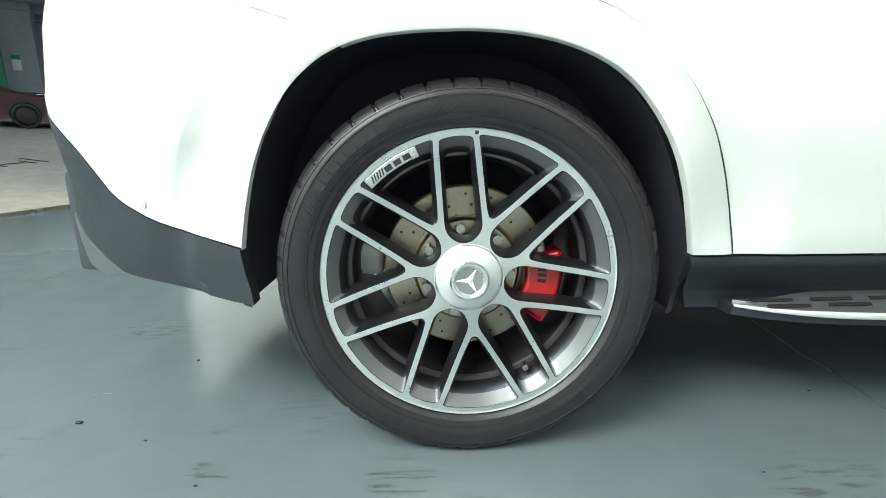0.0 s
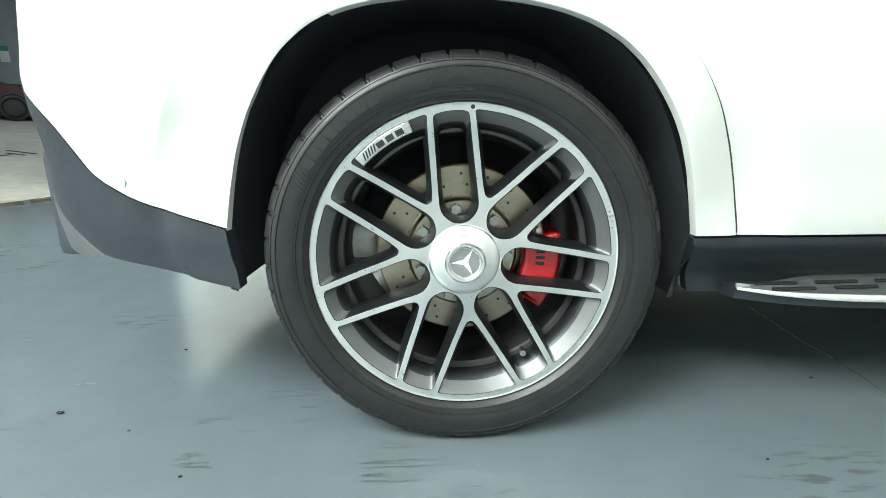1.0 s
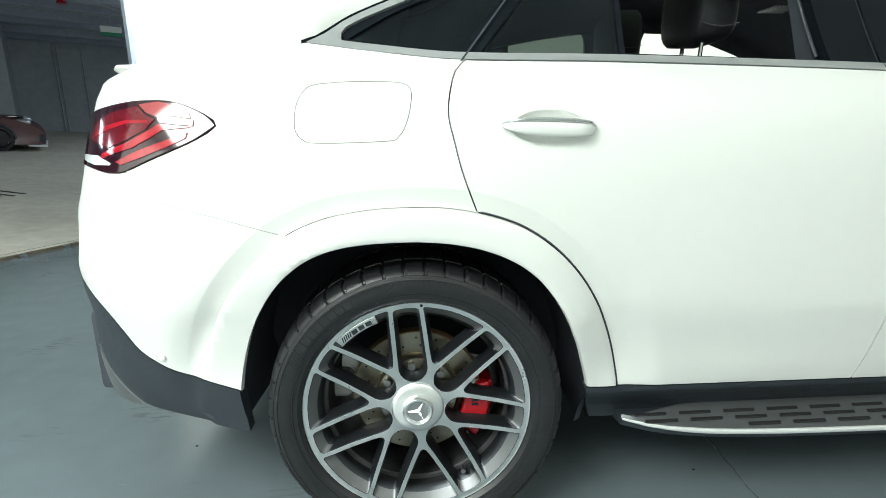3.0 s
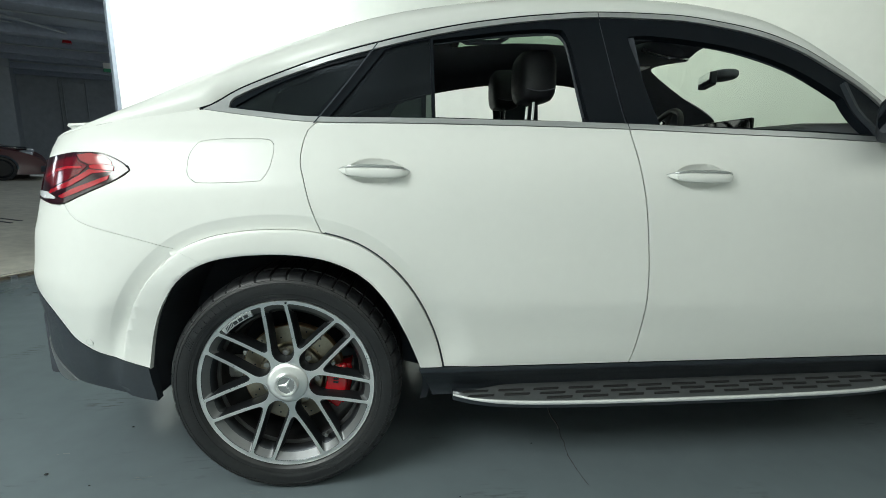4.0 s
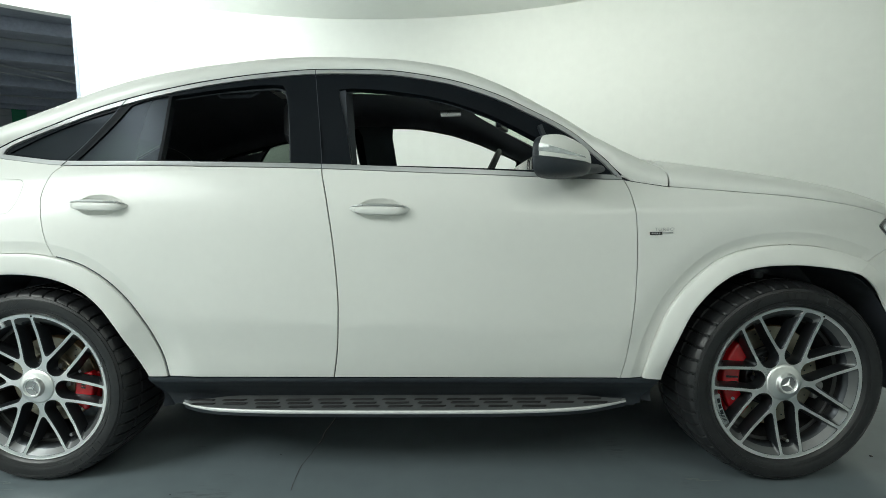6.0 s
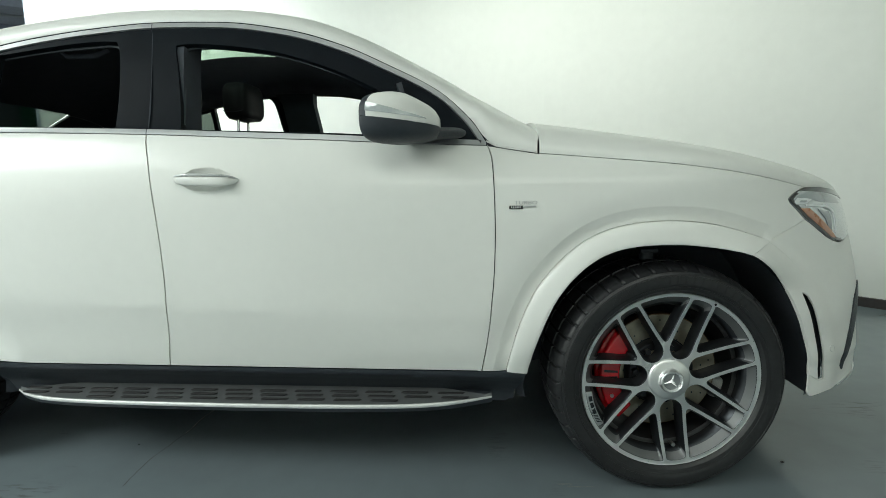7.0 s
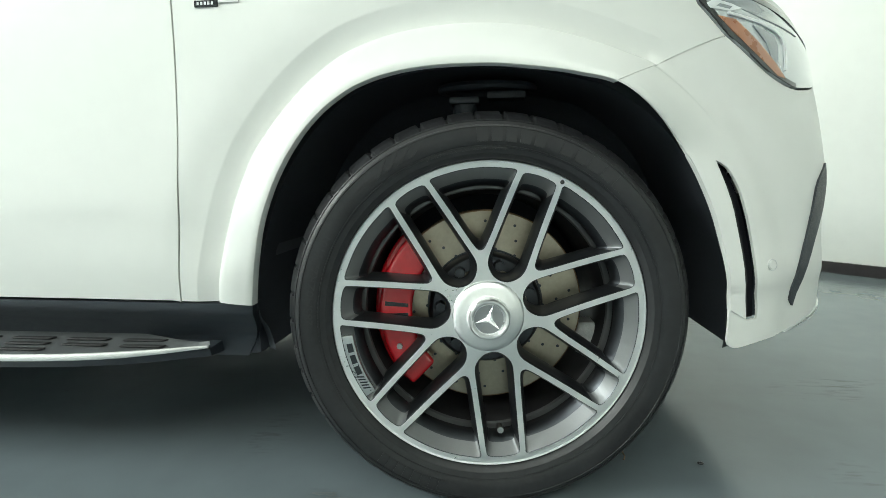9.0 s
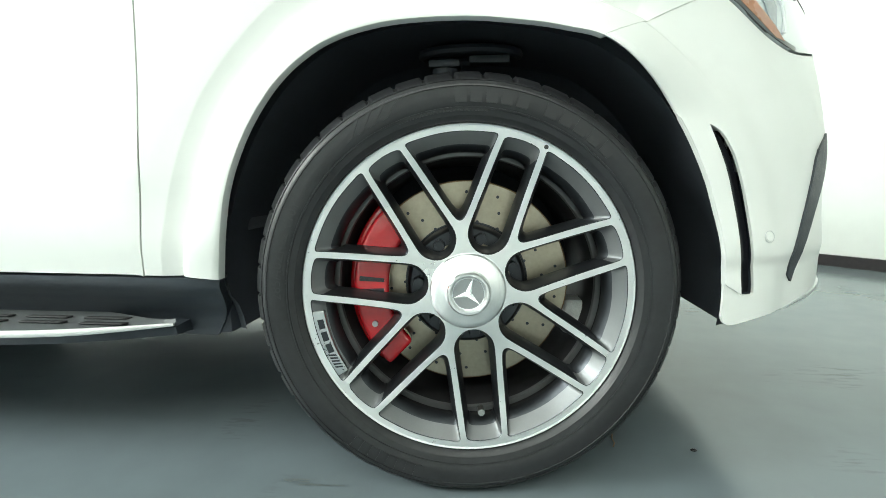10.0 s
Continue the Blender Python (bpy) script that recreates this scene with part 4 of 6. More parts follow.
    skin("bonnet", outline([(2.506, 0.0), (3.755, 0.0)], [(3.755, 0.0), (3.755, 1.0)], [(3.755, 1.0), (2.506, 1.0)], [(2.506, 1.0), (2.506, 0.0)], step=0.03), hood, PAINT, car, out=(0, -0.3, 1), mirror=mirror, gap=0.001, label="white bonnet")
    # lamps
    flank_part("tail_lamp", TAIL, LAMP_DARK, lift=0.004, flange=0.02, label="smoked red wraparound tail lamp")
    flank_part("head_lamp", HEAD, LAMP_CLEAR, lift=0.003, flange=0.02, label="clear headlamp with amber side reflector")


# ---- wheels ----
def face_y(r):
    return table(r, [(0.06, 0.012), (0.12, 0.013), (0.20, 0.008), (0.27, -0.003), (0.30, -0.007)])


def rim_mesh(phase):
    u_half = [(0.0735, 0.0), (0.0755, 0.012), (0.082, 0.0225), (0.093, 0.0320), (0.106, 0.0365), (0.125, 0.0370), (0.16, 0.0360), (0.20, 0.0348), (0.24, 0.0336), (0.2705, 0.0325), (0.2770, 0.0300), (0.2805, 0.022), (0.2825, 0.0)]
    t_half = [(0.1310, 0.0), (0.1325, 0.0050), (0.139, 0.0105), (0.16, 0.0225), (0.20, 0.0432), (0.24, 0.0640), (0.2640, 0.0770), (0.2690, 0.0790), (0.2735, 0.0750), (0.2785, 0.052), (0.2825, 0.026), (0.2838, 0.0)]
    loops = []
    for k in range(7):
        for half, shift in ((u_half, 0.0), (t_half, 180.0 / 7)):
            pts = half + [(p, -q) for p, q in half[-2:0:-1]]
            closed = spline(pts + pts[:1], 0.006)[:-1]
            loops.append((closed, radians(phase + 360.0 / 7 * k + shift), half is u_half))

    def turned(pts, a):
        return [(p * math.cos(a) - q * math.sin(a), p * math.sin(a) + q * math.cos(a)) for p, q in pts]

    def inset(pts, wide, d, ledge):
        """The opening, narrower by d, with its outer end drawn in to form a ledge."""
        out = []
        for p, q in pts:
            r = math.hypot(p, q)
            if wide:
                p1, q1 = p + d * (1 - 2 * (p - 0.0735) / 0.209), q * (1 - d / 0.0365)
            else:
                p1, q1 = 0.227 + (p - 0.227) * (1 - d / 0.046), q * (1 - d / 0.046)
            w = smoothstep(0.245, 0.281, r) * ledge
            k = 1 - w / max(math.hypot(p1, q1), 1e-6)
            out.append((p1 * k, q1 * k))
        return out

    ring = arc(0, 0, 0.2935, 0, 360, 160)[:-1]
    v2, f2 = triangles(ring, [turned(inset(l, wide, -0.0008, 0.0), a) for l, a, wide in loops], 0.012)
    bm = bmesh.new()
    vs = [bm.verts.new((x, face_y(math.hypot(x, z)), z)) for x, z in v2]
    for t in f2:
        p = [vs[i].co for i in t]
        if (p[1] - p[0]).cross(p[2] - p[0]).y > 0:
            t = t[::-1]
        bm.faces.new([vs[i] for i in t])
    for f in bm.faces:
        f.smooth = True
    steps = ((-0.0008, 0.0, 0.0), (0.0002, 0.0012, 0.0), (0.0020, 0.007, 0.003), (0.0056, 0.022, 0.013), (0.0082, 0.034, 0.021), (0.0084, 0.046, 0.0225))
    for l, a, wide in loops:
        n = len(l)
        rings = []
        for d, depth, ledge in steps:
            rings.append([bm.verts.new((x, face_y(math.hypot(*l[i])) + depth, z)) for i, (x, z) in enumerate(turned(inset(l, wide, d, ledge), a))])
        c0, s0 = math.cos(a), math.sin(a)
        mid = Vector((0.19 * c0, 0, 0.19 * s0))
        for j in range(len(steps) - 1):
            for i in range(n):
                f = bm.faces.new((rings[j][i], rings[j][(i + 1) % n], rings[j + 1][(i + 1) % n], rings[j + 1][i]))
                f.normal_update()
                if f.normal.dot(mid - f.calc_center_median()) < 0:
                    f.normal_flip()
                f.material_index = 2 if j and min(math.hypot(*l[i]), math.hypot(*l[(i + 1) % n])) > 0.262 and j < 3 else 1
    bmesh.ops.remove_doubles(bm, verts=bm.verts, dist=2e-5)
    return bm


def tyre_mesh(width, round_by=0.0):
    w = width
    prof = [(0.292, 0.012), (0.2985, -0.004), (0.302, -0.0105), (0.308, -0.0145), (0.309, -0.0160), (0.3195, -0.0190), (0.3200, -0.0210), (0.3225, -0.0215), (0.3230, -0.0200), (0.3275, -0.0222), (0.343, -0.0232), (0.3555, -0.0230), (0.3562, -0.0248), (0.3590, -0.0245), (0.3598, -0.0215), (0.3660, -0.0190), (0.3668, -0.0202), (0.3690, -0.0192), (0.3698, -0.0165), (0.3765, -0.012), (0.3815, -0.004), (0.3855, 0.006), (0.3885, 0.018), (0.3905, 0.032), (0.3915, 0.050)]
    prof = [(r - round_by * 0.10 * smoothstep(0.36, 0.39, r), y + round_by * smoothstep(0.35, 0.39, r)) for r, y in prof]
    tread = [(0.3925, 0.056 + round_by), (0.386, 0.058 + round_by), (0.386, 0.066 + round_by), (0.393, 0.068 + round_by)]
    back = [(r, w - 0.04 - y) for r, y in reversed(prof)]
    prof = prof + tread + [(0.393, w - 0.04 - 0.068 - round_by)] + [(r, w - 0.04 - y) for r, y in reversed(tread)][1:] + back
    v, f = lathe(prof, 690)
    out = []
    k = len(prof)
    for i, (x, y, z) in enumerate(v):
        r = math.hypot(x, z)
        a, j = i // k, i % k
        if r > 0.3695 and (a + (1 if r < 0.379 else 0)) % 15 in (0, 1):
            t = smoothstep(0.374, 0.391, r)
            s = (r - 0.008 * t) / r
            inward = 0.0070 * (1 - t)
            x, z, y = x * s, z * s, y + (inward if y < w / 2 else -inward)
        out.append((x, y, max(z, -HUB_Z + 0.0005)))
    return out, f


def arc_slab(r0, r1, y0, y1, a0, a1, n=24, bevel=0.008):
    bm = bmesh.new()
    rows = []
    for i in range(n + 1):
        a = radians(a0 + (a1 - a0) * i / n)
        rows.append([bm.verts.new((r * math.cos(a), y, r * math.sin(a))) for r, y in ((r0, y0), (r1, y0), (r1, y1), (r0, y1))])
    for i in range(n):
        for j in range(4):
            bm.faces.new((rows[i][j], rows[i][(j + 1) % 4], rows[i + 1][(j + 1) % 4], rows[i + 1][j]))
    bm.faces.new(rows[0][::-1])
    bm.faces.new(rows[-1])
    bmesh.ops.recalc_face_normals(bm, faces=bm.faces)
    if bevel:
        bevelled(bm, bevel, 3, 40)
    return bm


def star_emblem():
    bm = bmesh.new()
    top = bm.verts.new((0, -0.0162, 0))
    ring = []
    for i in range(6):
        a = radians(90 + 60 * i)
        r = 0.0285 if i % 2 == 0 else 0.0058
        ring.append(bm.verts.new((r * math.cos(a), -0.0112, r * math.sin(a))))
    for i in range(6):
        bm.faces.new((top, ring[(i + 1) % 6], ring[i]))
    join(bm, tube([(0.0290 * math.cos(2 * math.pi * i / 40), -0.0112, 0.0290 * math.sin(2 * math.pi * i / 40)) for i in range(40)], 0.0012, 8, closed=True))
    return bm


# drill holes as flat dark discs, the shade inside put into their colour
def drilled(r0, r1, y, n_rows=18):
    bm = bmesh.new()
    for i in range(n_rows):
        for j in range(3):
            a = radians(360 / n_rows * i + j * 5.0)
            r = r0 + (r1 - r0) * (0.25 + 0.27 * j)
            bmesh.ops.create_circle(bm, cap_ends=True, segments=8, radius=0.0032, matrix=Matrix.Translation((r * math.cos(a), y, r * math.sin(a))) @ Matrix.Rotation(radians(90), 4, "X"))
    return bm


def shade_face(me):
    """The machined face is one turned surface: give it that surface's normals."""
    have = [Vector(c.vector) for c in me.corner_normals]
    for poly in me.polygons:
        if poly.material_index == 0:
            for k in poly.loop_indices:
                x, y, z = me.vertices[me.loops[k].vertex_index].co
                r = max(math.hypot(x, z), 1e-4)
                s = (face_y(r + 0.004) - face_y(r - 0.004)) / 0.008
                have[k] = Vector((s * x / r, -1.0, s * z / r)).normalized()
    me.normals_split_custom_set([tuple(n) for n in have])


def wheel(x, left, phase, width, disc_r, caliper, star_turn, steer=0.0):
    m = pose(x, 1.95 if left else 0.05, HUB_Z, 0, 0, (180 if left else 0) + steer)
    if left:
        phase, caliper = 180 - phase, (180 - caliper[1], 180 - caliper[0], caliper[2], caliper[3])
    w = part("wheel", rim_mesh(phase), [ALLOY, GUNMETAL, LEDGE], car, "machined alloy wheel with seven forked spokes")
    w.matrix_basis = m
    shade_face(w.data)
    part("tyre", tyre_mesh(width, 0.006 if x > 1 else 0.0), RUBBER, w, "black road tyre with raised sidewall marks")
    part("rim_lip", lathe([(0.2935, face_y(0.2935)), (0.2965, -0.0075), (0.2985, -0.005), (0.2992, 0.0), (0.297, 0.012), (0.285, 0.02)], 128), ALLOY, w)
    part("rim_barrel", lathe([(0.280, 0.004), (0.274, 0.022), (0.262, 0.040), (0.257, 0.062), (0.252, 0.066), (0.2445, 0.084), (0.240, 0.090), (0.232, 0.12), (0.232, width - 0.06), (0.26, width - 0.05)], 96), BARREL, w)
    part("barrel_step", lathe([(0.2535, 0.064), (0.2550, 0.060), (0.2450, 0.060), (0.2425, 0.066)], 128), LEDGE, w)
    part("cap_seam", lathe([(0.0708, 0.0128), (0.0724, 0.0128)], 96), GLOSS_BLACK, w)
    part("hub_cap", lathe([(0.0300, -0.0110), (0.0310, -0.0155), (0.0335, -0.0185), (0.0365, -0.0185), (0.0392, -0.0155), (0.0402, -0.0090), (0.0412, -0.0010), (0.0440, 0.0005), (0.055, 0.0022), (0.0655, 0.0058), (0.0695, 0.0095), (0.0708, 0.016), (0.0708, 0.03)], 96), POLISHED, w, "polished alloy hub cap")
    part("medallion", lathe([(0.0, -0.0105), (0.0302, -0.0105)], 64), MEDALLION, w, "dull silver disc under the emblem")
    e = part("emblem", star_emblem(), EMBLEM, w, "chrome three-pointed emblem")
    e.matrix_basis = pose(0, 0, 0, 0, star_turn, 0)
    a = radians(phase - 360 / 7 * 3)
    part("valve", tube([(0.238 * math.cos(a), 0.035, 0.238 * math.sin(a)), (0.236 * math.cos(a), 0.012, 0.236 * math.sin(a))], 0.0065, 10), STEEL, w)
    part("wheel_weight_dot", tube([(0.2885 * math.cos(radians(phase - 8)), face_y(0.2885) - 0.0008, 0.2885 * math.sin(radians(phase - 8))), (0.2885 * math.cos(radians(phase - 8)), face_y(0.2885) + 0.003, 0.2885 * math.sin(radians(phase - 8)))], 0.004, 12), GLOSS_BLACK, w)
    yd = 0.098
    d = part("brake_disc", lathe([(0.055, yd + 0.004), (0.055, yd - 0.03), (0.085, yd - 0.03), (0.088, yd), (disc_r - 0.001, yd), (disc_r, yd + 0.002), (disc_r, yd + 0.034), (0.10, yd + 0.034)], 96), DISC, car, "drilled steel brake disc")
    d.matrix_basis = m
    part("disc_hat", lathe([(0.050, yd - 0.026), (0.108, yd - 0.026), (0.114, yd - 0.020), (0.117, yd - 0.0006), (0.121, yd - 0.0006)], 72), DISC if x < 1 else GUNMETAL, d, "dark hub of the brake disc")
    bolt = bmesh.new()
    bmesh.ops.create_cone(bolt, cap_ends=True, segments=6, radius1=0.0125, radius2=0.0105, depth=0.016, matrix=Matrix.Rotation(radians(90), 4, "X"))
    bolt_mesh = bpy.data.meshes.new("hub_bolt")
    bolt.to_mesh(bolt_mesh)
    bolt.free()
    bolt_mesh.materials.append(STEEL if x < 1 else GUNMETAL)
    for k in range(7):
        a = radians(phase + 360 / 7 * k + 3)
        b = new("hub_bolt", bolt_mesh)
        b.parent = d
        b.location = (0.093 * math.cos(a), yd - 0.034, 0.093 * math.sin(a))
    part("disc_rim", lathe([(disc_r - 0.002, yd - 0.0006), (disc_r + 0.0006, yd + 0.001), (disc_r + 0.0006, yd + 0.035)], 96), RUST, d)
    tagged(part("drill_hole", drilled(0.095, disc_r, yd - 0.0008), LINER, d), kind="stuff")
    a0, a1, r0, r1 = caliper
    bm = arc_slab(r0, r1, 0.050, 0.085, a0, a1, 20, 0.01)
    join(bm, arc_slab(r0 + 0.02, r1 + 0.012, 0.078, 0.165, a0 + 3, a1 - 3, 16, 0.008))
    c = part("brake_caliper", bm, RED, car, "red painted brake caliper")
    c.matrix_basis = m
    v, f = arch_tub(x)
    v = [(x + p[0], 2 - p[1] if left else p[1], HUB_Z + p[2]) for p in v]
    part("arch_liner", (v, f), LINER, car, "black felt wheel arch liner")
    return w


def arch_tub(x):
    """The liner follows the opening's edge, set in from the skin."""
    verts, faces = [], []
    n = 60
    first, last = (-15, 188) if x < 1 else (-8, 193)
    for i in range(n + 1):
        deg = first + (last - first) * i / n
        a = radians(deg)
        c, s = math.cos(a), math.sin(a)
        ri = table(deg, ARCH_R_IN if x < 1 else ARCH_F_IN)
        y0 = max(side_y(x + ri * c, max(HUB_Z + ri * s, 0.30)), 0.0) + 0.004 + 0.06 * (smoothstep(2, -8, deg) if x < 1 else smoothstep(178, 188, deg))
        for r, y in ((ri + 0.0015, y0), (ri + 0.03, y0 + 0.03), (ri + 0.030 - 0.018 * smoothstep(172, 180, deg), 0.48), (0.10, 0.50)):
            verts.append((r * c, y, r * s))
    for i in range(n):
        for j in range(3):
            a = i * 4 + j
            faces.append((a, a + 4, a + 5, a + 1))
    return verts, faces


STEER = 4.5
for far in (False, True):
    wheel(AXLE_R, far, 95.0, 0.325, 0.178, (-37, 13, 0.125, 0.200), -90)
    wheel(AXLE_F, far, 70.5, 0.300, 0.200, (133, 226, 0.150, 0.216), 15, STEER)

# underbody
part("underbody", box(0.62, 2.28, 0.19, 1.81, 0.295, 0.40, 0.02), LINER, car)
part("underbody", box(-0.95, -0.50, 0.30, 1.70, 0.35, 0.60, 0.02), LINER, car)
part("underbody", box(3.42, 3.70, 0.40, 1.60, 0.30, 0.60, 0.02), LINER, car)
part("underbody", box(-0.6, 3.5, 0.53, 1.47, 0.33, 0.70, 0.02), LINER, car)
part("underbody", box(2.25, 2.43, 0.155, 1.845, 0.262, 0.42, 0.015), LINER, car)
# beams that close the nose and the tail in the middle
part("bumper_beam", box(-1.035, -0.85, 0.90, 1.10, 0.42, 0.98, 0.01), PAINT, car)
part("tailgate_beam", box(-0.950, -0.85, 0.90, 1.10, 0.98, 1.19, 0.01), PAINT, car)
part("bumper_beam", box(3.55, 3.735, 0.90, 1.10, 0.32, 0.74, 0.01), BLACK, car)
part("grille_header", box(3.60, 3.745, 0.55, 1.45, 0.86, 0.962, 0.02), PAINT, car)


# ---- fittings of the car, both sides ----
def flipped(ob):
    """A mirrored twin on the far side of the car."""
    me = ob.data.copy()
    me.transform(Matrix(((1, 0, 0, 0), (0, -1, 0, 2), (0, 0, 1, 0), (0, 0, 0, 1))))
    me.flip_normals()
    twin = new(ob.name, me)
    twin.parent = ob.parent
    for key in ob.keys():
        twin[key] = ob[key]
    return twin


def on_flank(x, z, lift=0.0):
    h = 1e-3
    p = Vector((x, side_y(x, z), z))
    n = Vector((2 * h, side_y(x + h, z) - side_y(x - h, z), 0)).cross(Vector((0, side_y(x, z + h) - side_y(x, z - h), 2 * h))).normalized()
    if n.y > 0:
        n = -n
    return p + n * lift, n


def loft(sections, closed_ends=True):
    """Skins a row of point rings."""
    bm = bmesh.new()
    rings = [[bm.verts.new(p) for p in s] for s in sections]
    n = len(rings[0])
    for a, b in zip(rings, rings[1:]):
        for k in range(n):
            bm.faces.new((a[k], a[(k + 1) % n], b[(k + 1) % n], b[k]))
    if closed_ends:
        bm.faces.new(rings[0][::-1])
        bm.faces.new(rings[-1])
    bmesh.ops.recalc_face_normals(bm, faces=bm.faces)
    return bm


def superring(n, e, fn):
    out = []
    for i in range(n):
        a = 2 * math.pi * i / n
        c, s = math.cos(a), math.sin(a)
        out.append(fn(math.copysign(abs(c) ** (2 / e), c), math.copysign(abs(s) ** (2 / e), s)))
    return out


def cushion(x0, x1, y0, y1, z0, z1, e=4.0, lean=0.0):
    """A padded block; lean moves its top backwards."""
    rows = []
    n = 14
    for i in range(n + 1):
        t = -1 + 2 * i / n
        k = (1 - abs(t) ** e) ** (1 / e)
        z = (z0 + z1) / 2 + t * (z1 - z0) / 2
        off = -lean * (t + 1) / 2
        k = max(k, 0.05)
        rows.append(superring(24, e, lambda c, q: ((x0 + x1) / 2 + off + c * (x1 - x0) / 2 * k, (y0 + y1) / 2 + q * (y1 - y0) / 2 * k, z)))
    return loft(rows)


def door_handle(x0, x1, z, tilt, parent):
    xm = (x0 + x1) / 2
    hw = (x1 - x0) / 2
    cup = cup_outline(xm, z)

    def dish(x, zz):
        k = min(((x - xm) / 0.102) ** 2 + ((zz - z + 0.002) / 0.042) ** 2, 1.0)
        return x, side_y(x, zz) - 0.0015 + 0.022 * (1 - k), zz
    made = [skin("handle_cup", shrink(cup, -0.005), dish, PAINT, parent, flange=0, step=0.008, label="smooth white recess behind the handle")]
    for name, mat, z0, z1, grow, label in (("handle", PAINT, -0.023, 0.0100, 0.0, "white pull handle"), ("handle_strip", SILVER, 0.0100, 0.0200, 0.0, "chrome strip along the handle")):
        sections = []
        for i in range(25):
            s = -1 + 2 * i / 24
            x = xm + hw * s
            taper = (1 - abs(s) ** (2.6 if s < 0 else 4.5)) ** 0.6
            zc = z + tilt * s
            out = 0.040 * (1 - abs(s) ** 6 * 0.75)
            y, _ = on_flank(x, zc)
            yb = y.y - out
            za, zb = zc + z0 * max(taper, 0.15), zc + z1 * max(taper, 0.15)
            zm, hz = (za + zb) / 2, max((zb - za) / 2, 0.0008)
            sections.append(superring(14, 3.0, lambda c, q: (x, yb + 0.011 + c * 0.010 * max(taper, 0.2), zm + q * hz)))
        made.append(part(name, loft(sections), mat, parent, label))
    for s in (-1, 1):
        y = side_y(xm + s * (hw - 0.034), z)
        made.append(part("handle_mount", box(xm + s * (hw - 0.034) - 0.012, xm + s * (hw - 0.034) + 0.012, y - 0.030, y + 0.004, z - 0.010, z + 0.010, 0.005), PAINT, parent))
    return made


def wing_mirror(parent):
    rows = [(1.955, 1.250, 0.072, -0.043, 0.090), (1.958, 1.251, 0.077, -0.043, 0.096), (1.985, 1.252, 0.0815, -0.042, 0.101), (2.03, 1.253, 0.0820, -0.038, 0.102), (2.08, 1.251, 0.079, -0.030, 0.098), (2.13, 1.245, 0.070, -0.020, 0.088), (2.17, 1.239, 0.058, -0.010, 0.072), (2.195, 1.234, 0.044, -0.002, 0.052), (2.208, 1.231, 0.026, 0.004, 0.030)]
    fine = spline(rows, 0.012)
    shell = loft([superring(48, 3.0, lambda c, q: (r[0] + 0.62 * smoothstep(2.17, 1.96, r[0]) * (c + 0.95) * r[4], r[3] + c * r[4], r[1] - 0.008 + q * r[2] * 0.96)) for r in fine])
    made = []
    for name, mat, sign, label in (("mirror_cap", PAINT, 1, "white painted mirror cap"), ("mirror_shell", BLACK, -1, "black plastic mirror underside")):
        b = shell.copy()
        bmesh.ops.bisect_plane(b, geom=b.verts[:] + b.edges[:] + b.faces[:], plane_co=(2.08, -0.06, 1.233 + sign * 0.0006), plane_no=Vector((0.10, 0, 1)) * sign, clear_inner=True)
        rim = b.copy()
        for q, keep in ((b, 1), (rim, -1)):
            bmesh.ops.bisect_plane(q, geom=q.verts[:] + q.edges[:] + q.faces[:], plane_co=(1.990, -0.12, 0), plane_no=(keep, -0.62 * keep, 0), clear_inner=True)
        made.append(part(name, b, mat, parent, label))
        made.append(part("mirror_frame", rim, BLACK, parent, "black frame round the mirror glass"))
    b = shell.copy()
    b.transform(Matrix.Translation((2.08, -0.06, 1.25)) @ Matrix.Diagonal((1.012, 1.012, 1.012, 1)) @ Matrix.Translation((-2.08, 0.06, -1.25)))
    for co, no in (((2.08, -0.06, 1.2475), (0.11, 0, 1)), ((2.08, -0.06, 1.262), (-0.24, 0, -1)), ((1.988, -0.12, 0), (1, -0.62, 0)), ((2.17, 0, 0), (-1, 0, 0)), ((0, -0.03, 0), (0, -1, 0))):
        bmesh.ops.bisect_plane(b, geom=b.verts[:] + b.edges[:] + b.faces[:], plane_co=co, plane_no=no, clear_inner=True)
    made.append(part("indicator", b, LAMP_CLEAR, parent, "clear indicator strip round the mirror"))
    shell.free()
    made.append(part("mirror_glass", lathe([(0.0, 0.0), (0.06, 0.0)], 40), BRIGHT, parent))
    made[-1].data.transform(Matrix(((1, 0.62, 0, 0.62 * 0.125), (0, 1, 0, 0), (0, 0, 1, 0), (0, 0, 0, 1))) @ pose(1.9525, -0.045, 1.252, 0, 0, -90) @ Matrix.Diagonal((1.15, 1, 0.85, 1)))
    for ob in made:
        ob.data.transform(Matrix(((0.90, 0, 0, 1.955 * 0.10), (0, 1, 0, 0.05), (0, 0, 1, 0.004), (0, 0, 0, 1))))
    arm = [superring(20, 2.4, lambda c, q: (x + c * hx, y, z + q * hz)) for x, y, z, hx, hz in ((2.09, 0.0, 1.203, 0.06, 0.018), (2.13, 0.05, 1.203, 0.07, 0.017), (2.17, 0.10, 1.207, 0.085, 0.018), (2.18, 0.135, 1.212, 0.085, 0.022))]
    made.append(part("mirror_arm", loft(arm), BLACK, parent, "black mirror arm"))
    return made


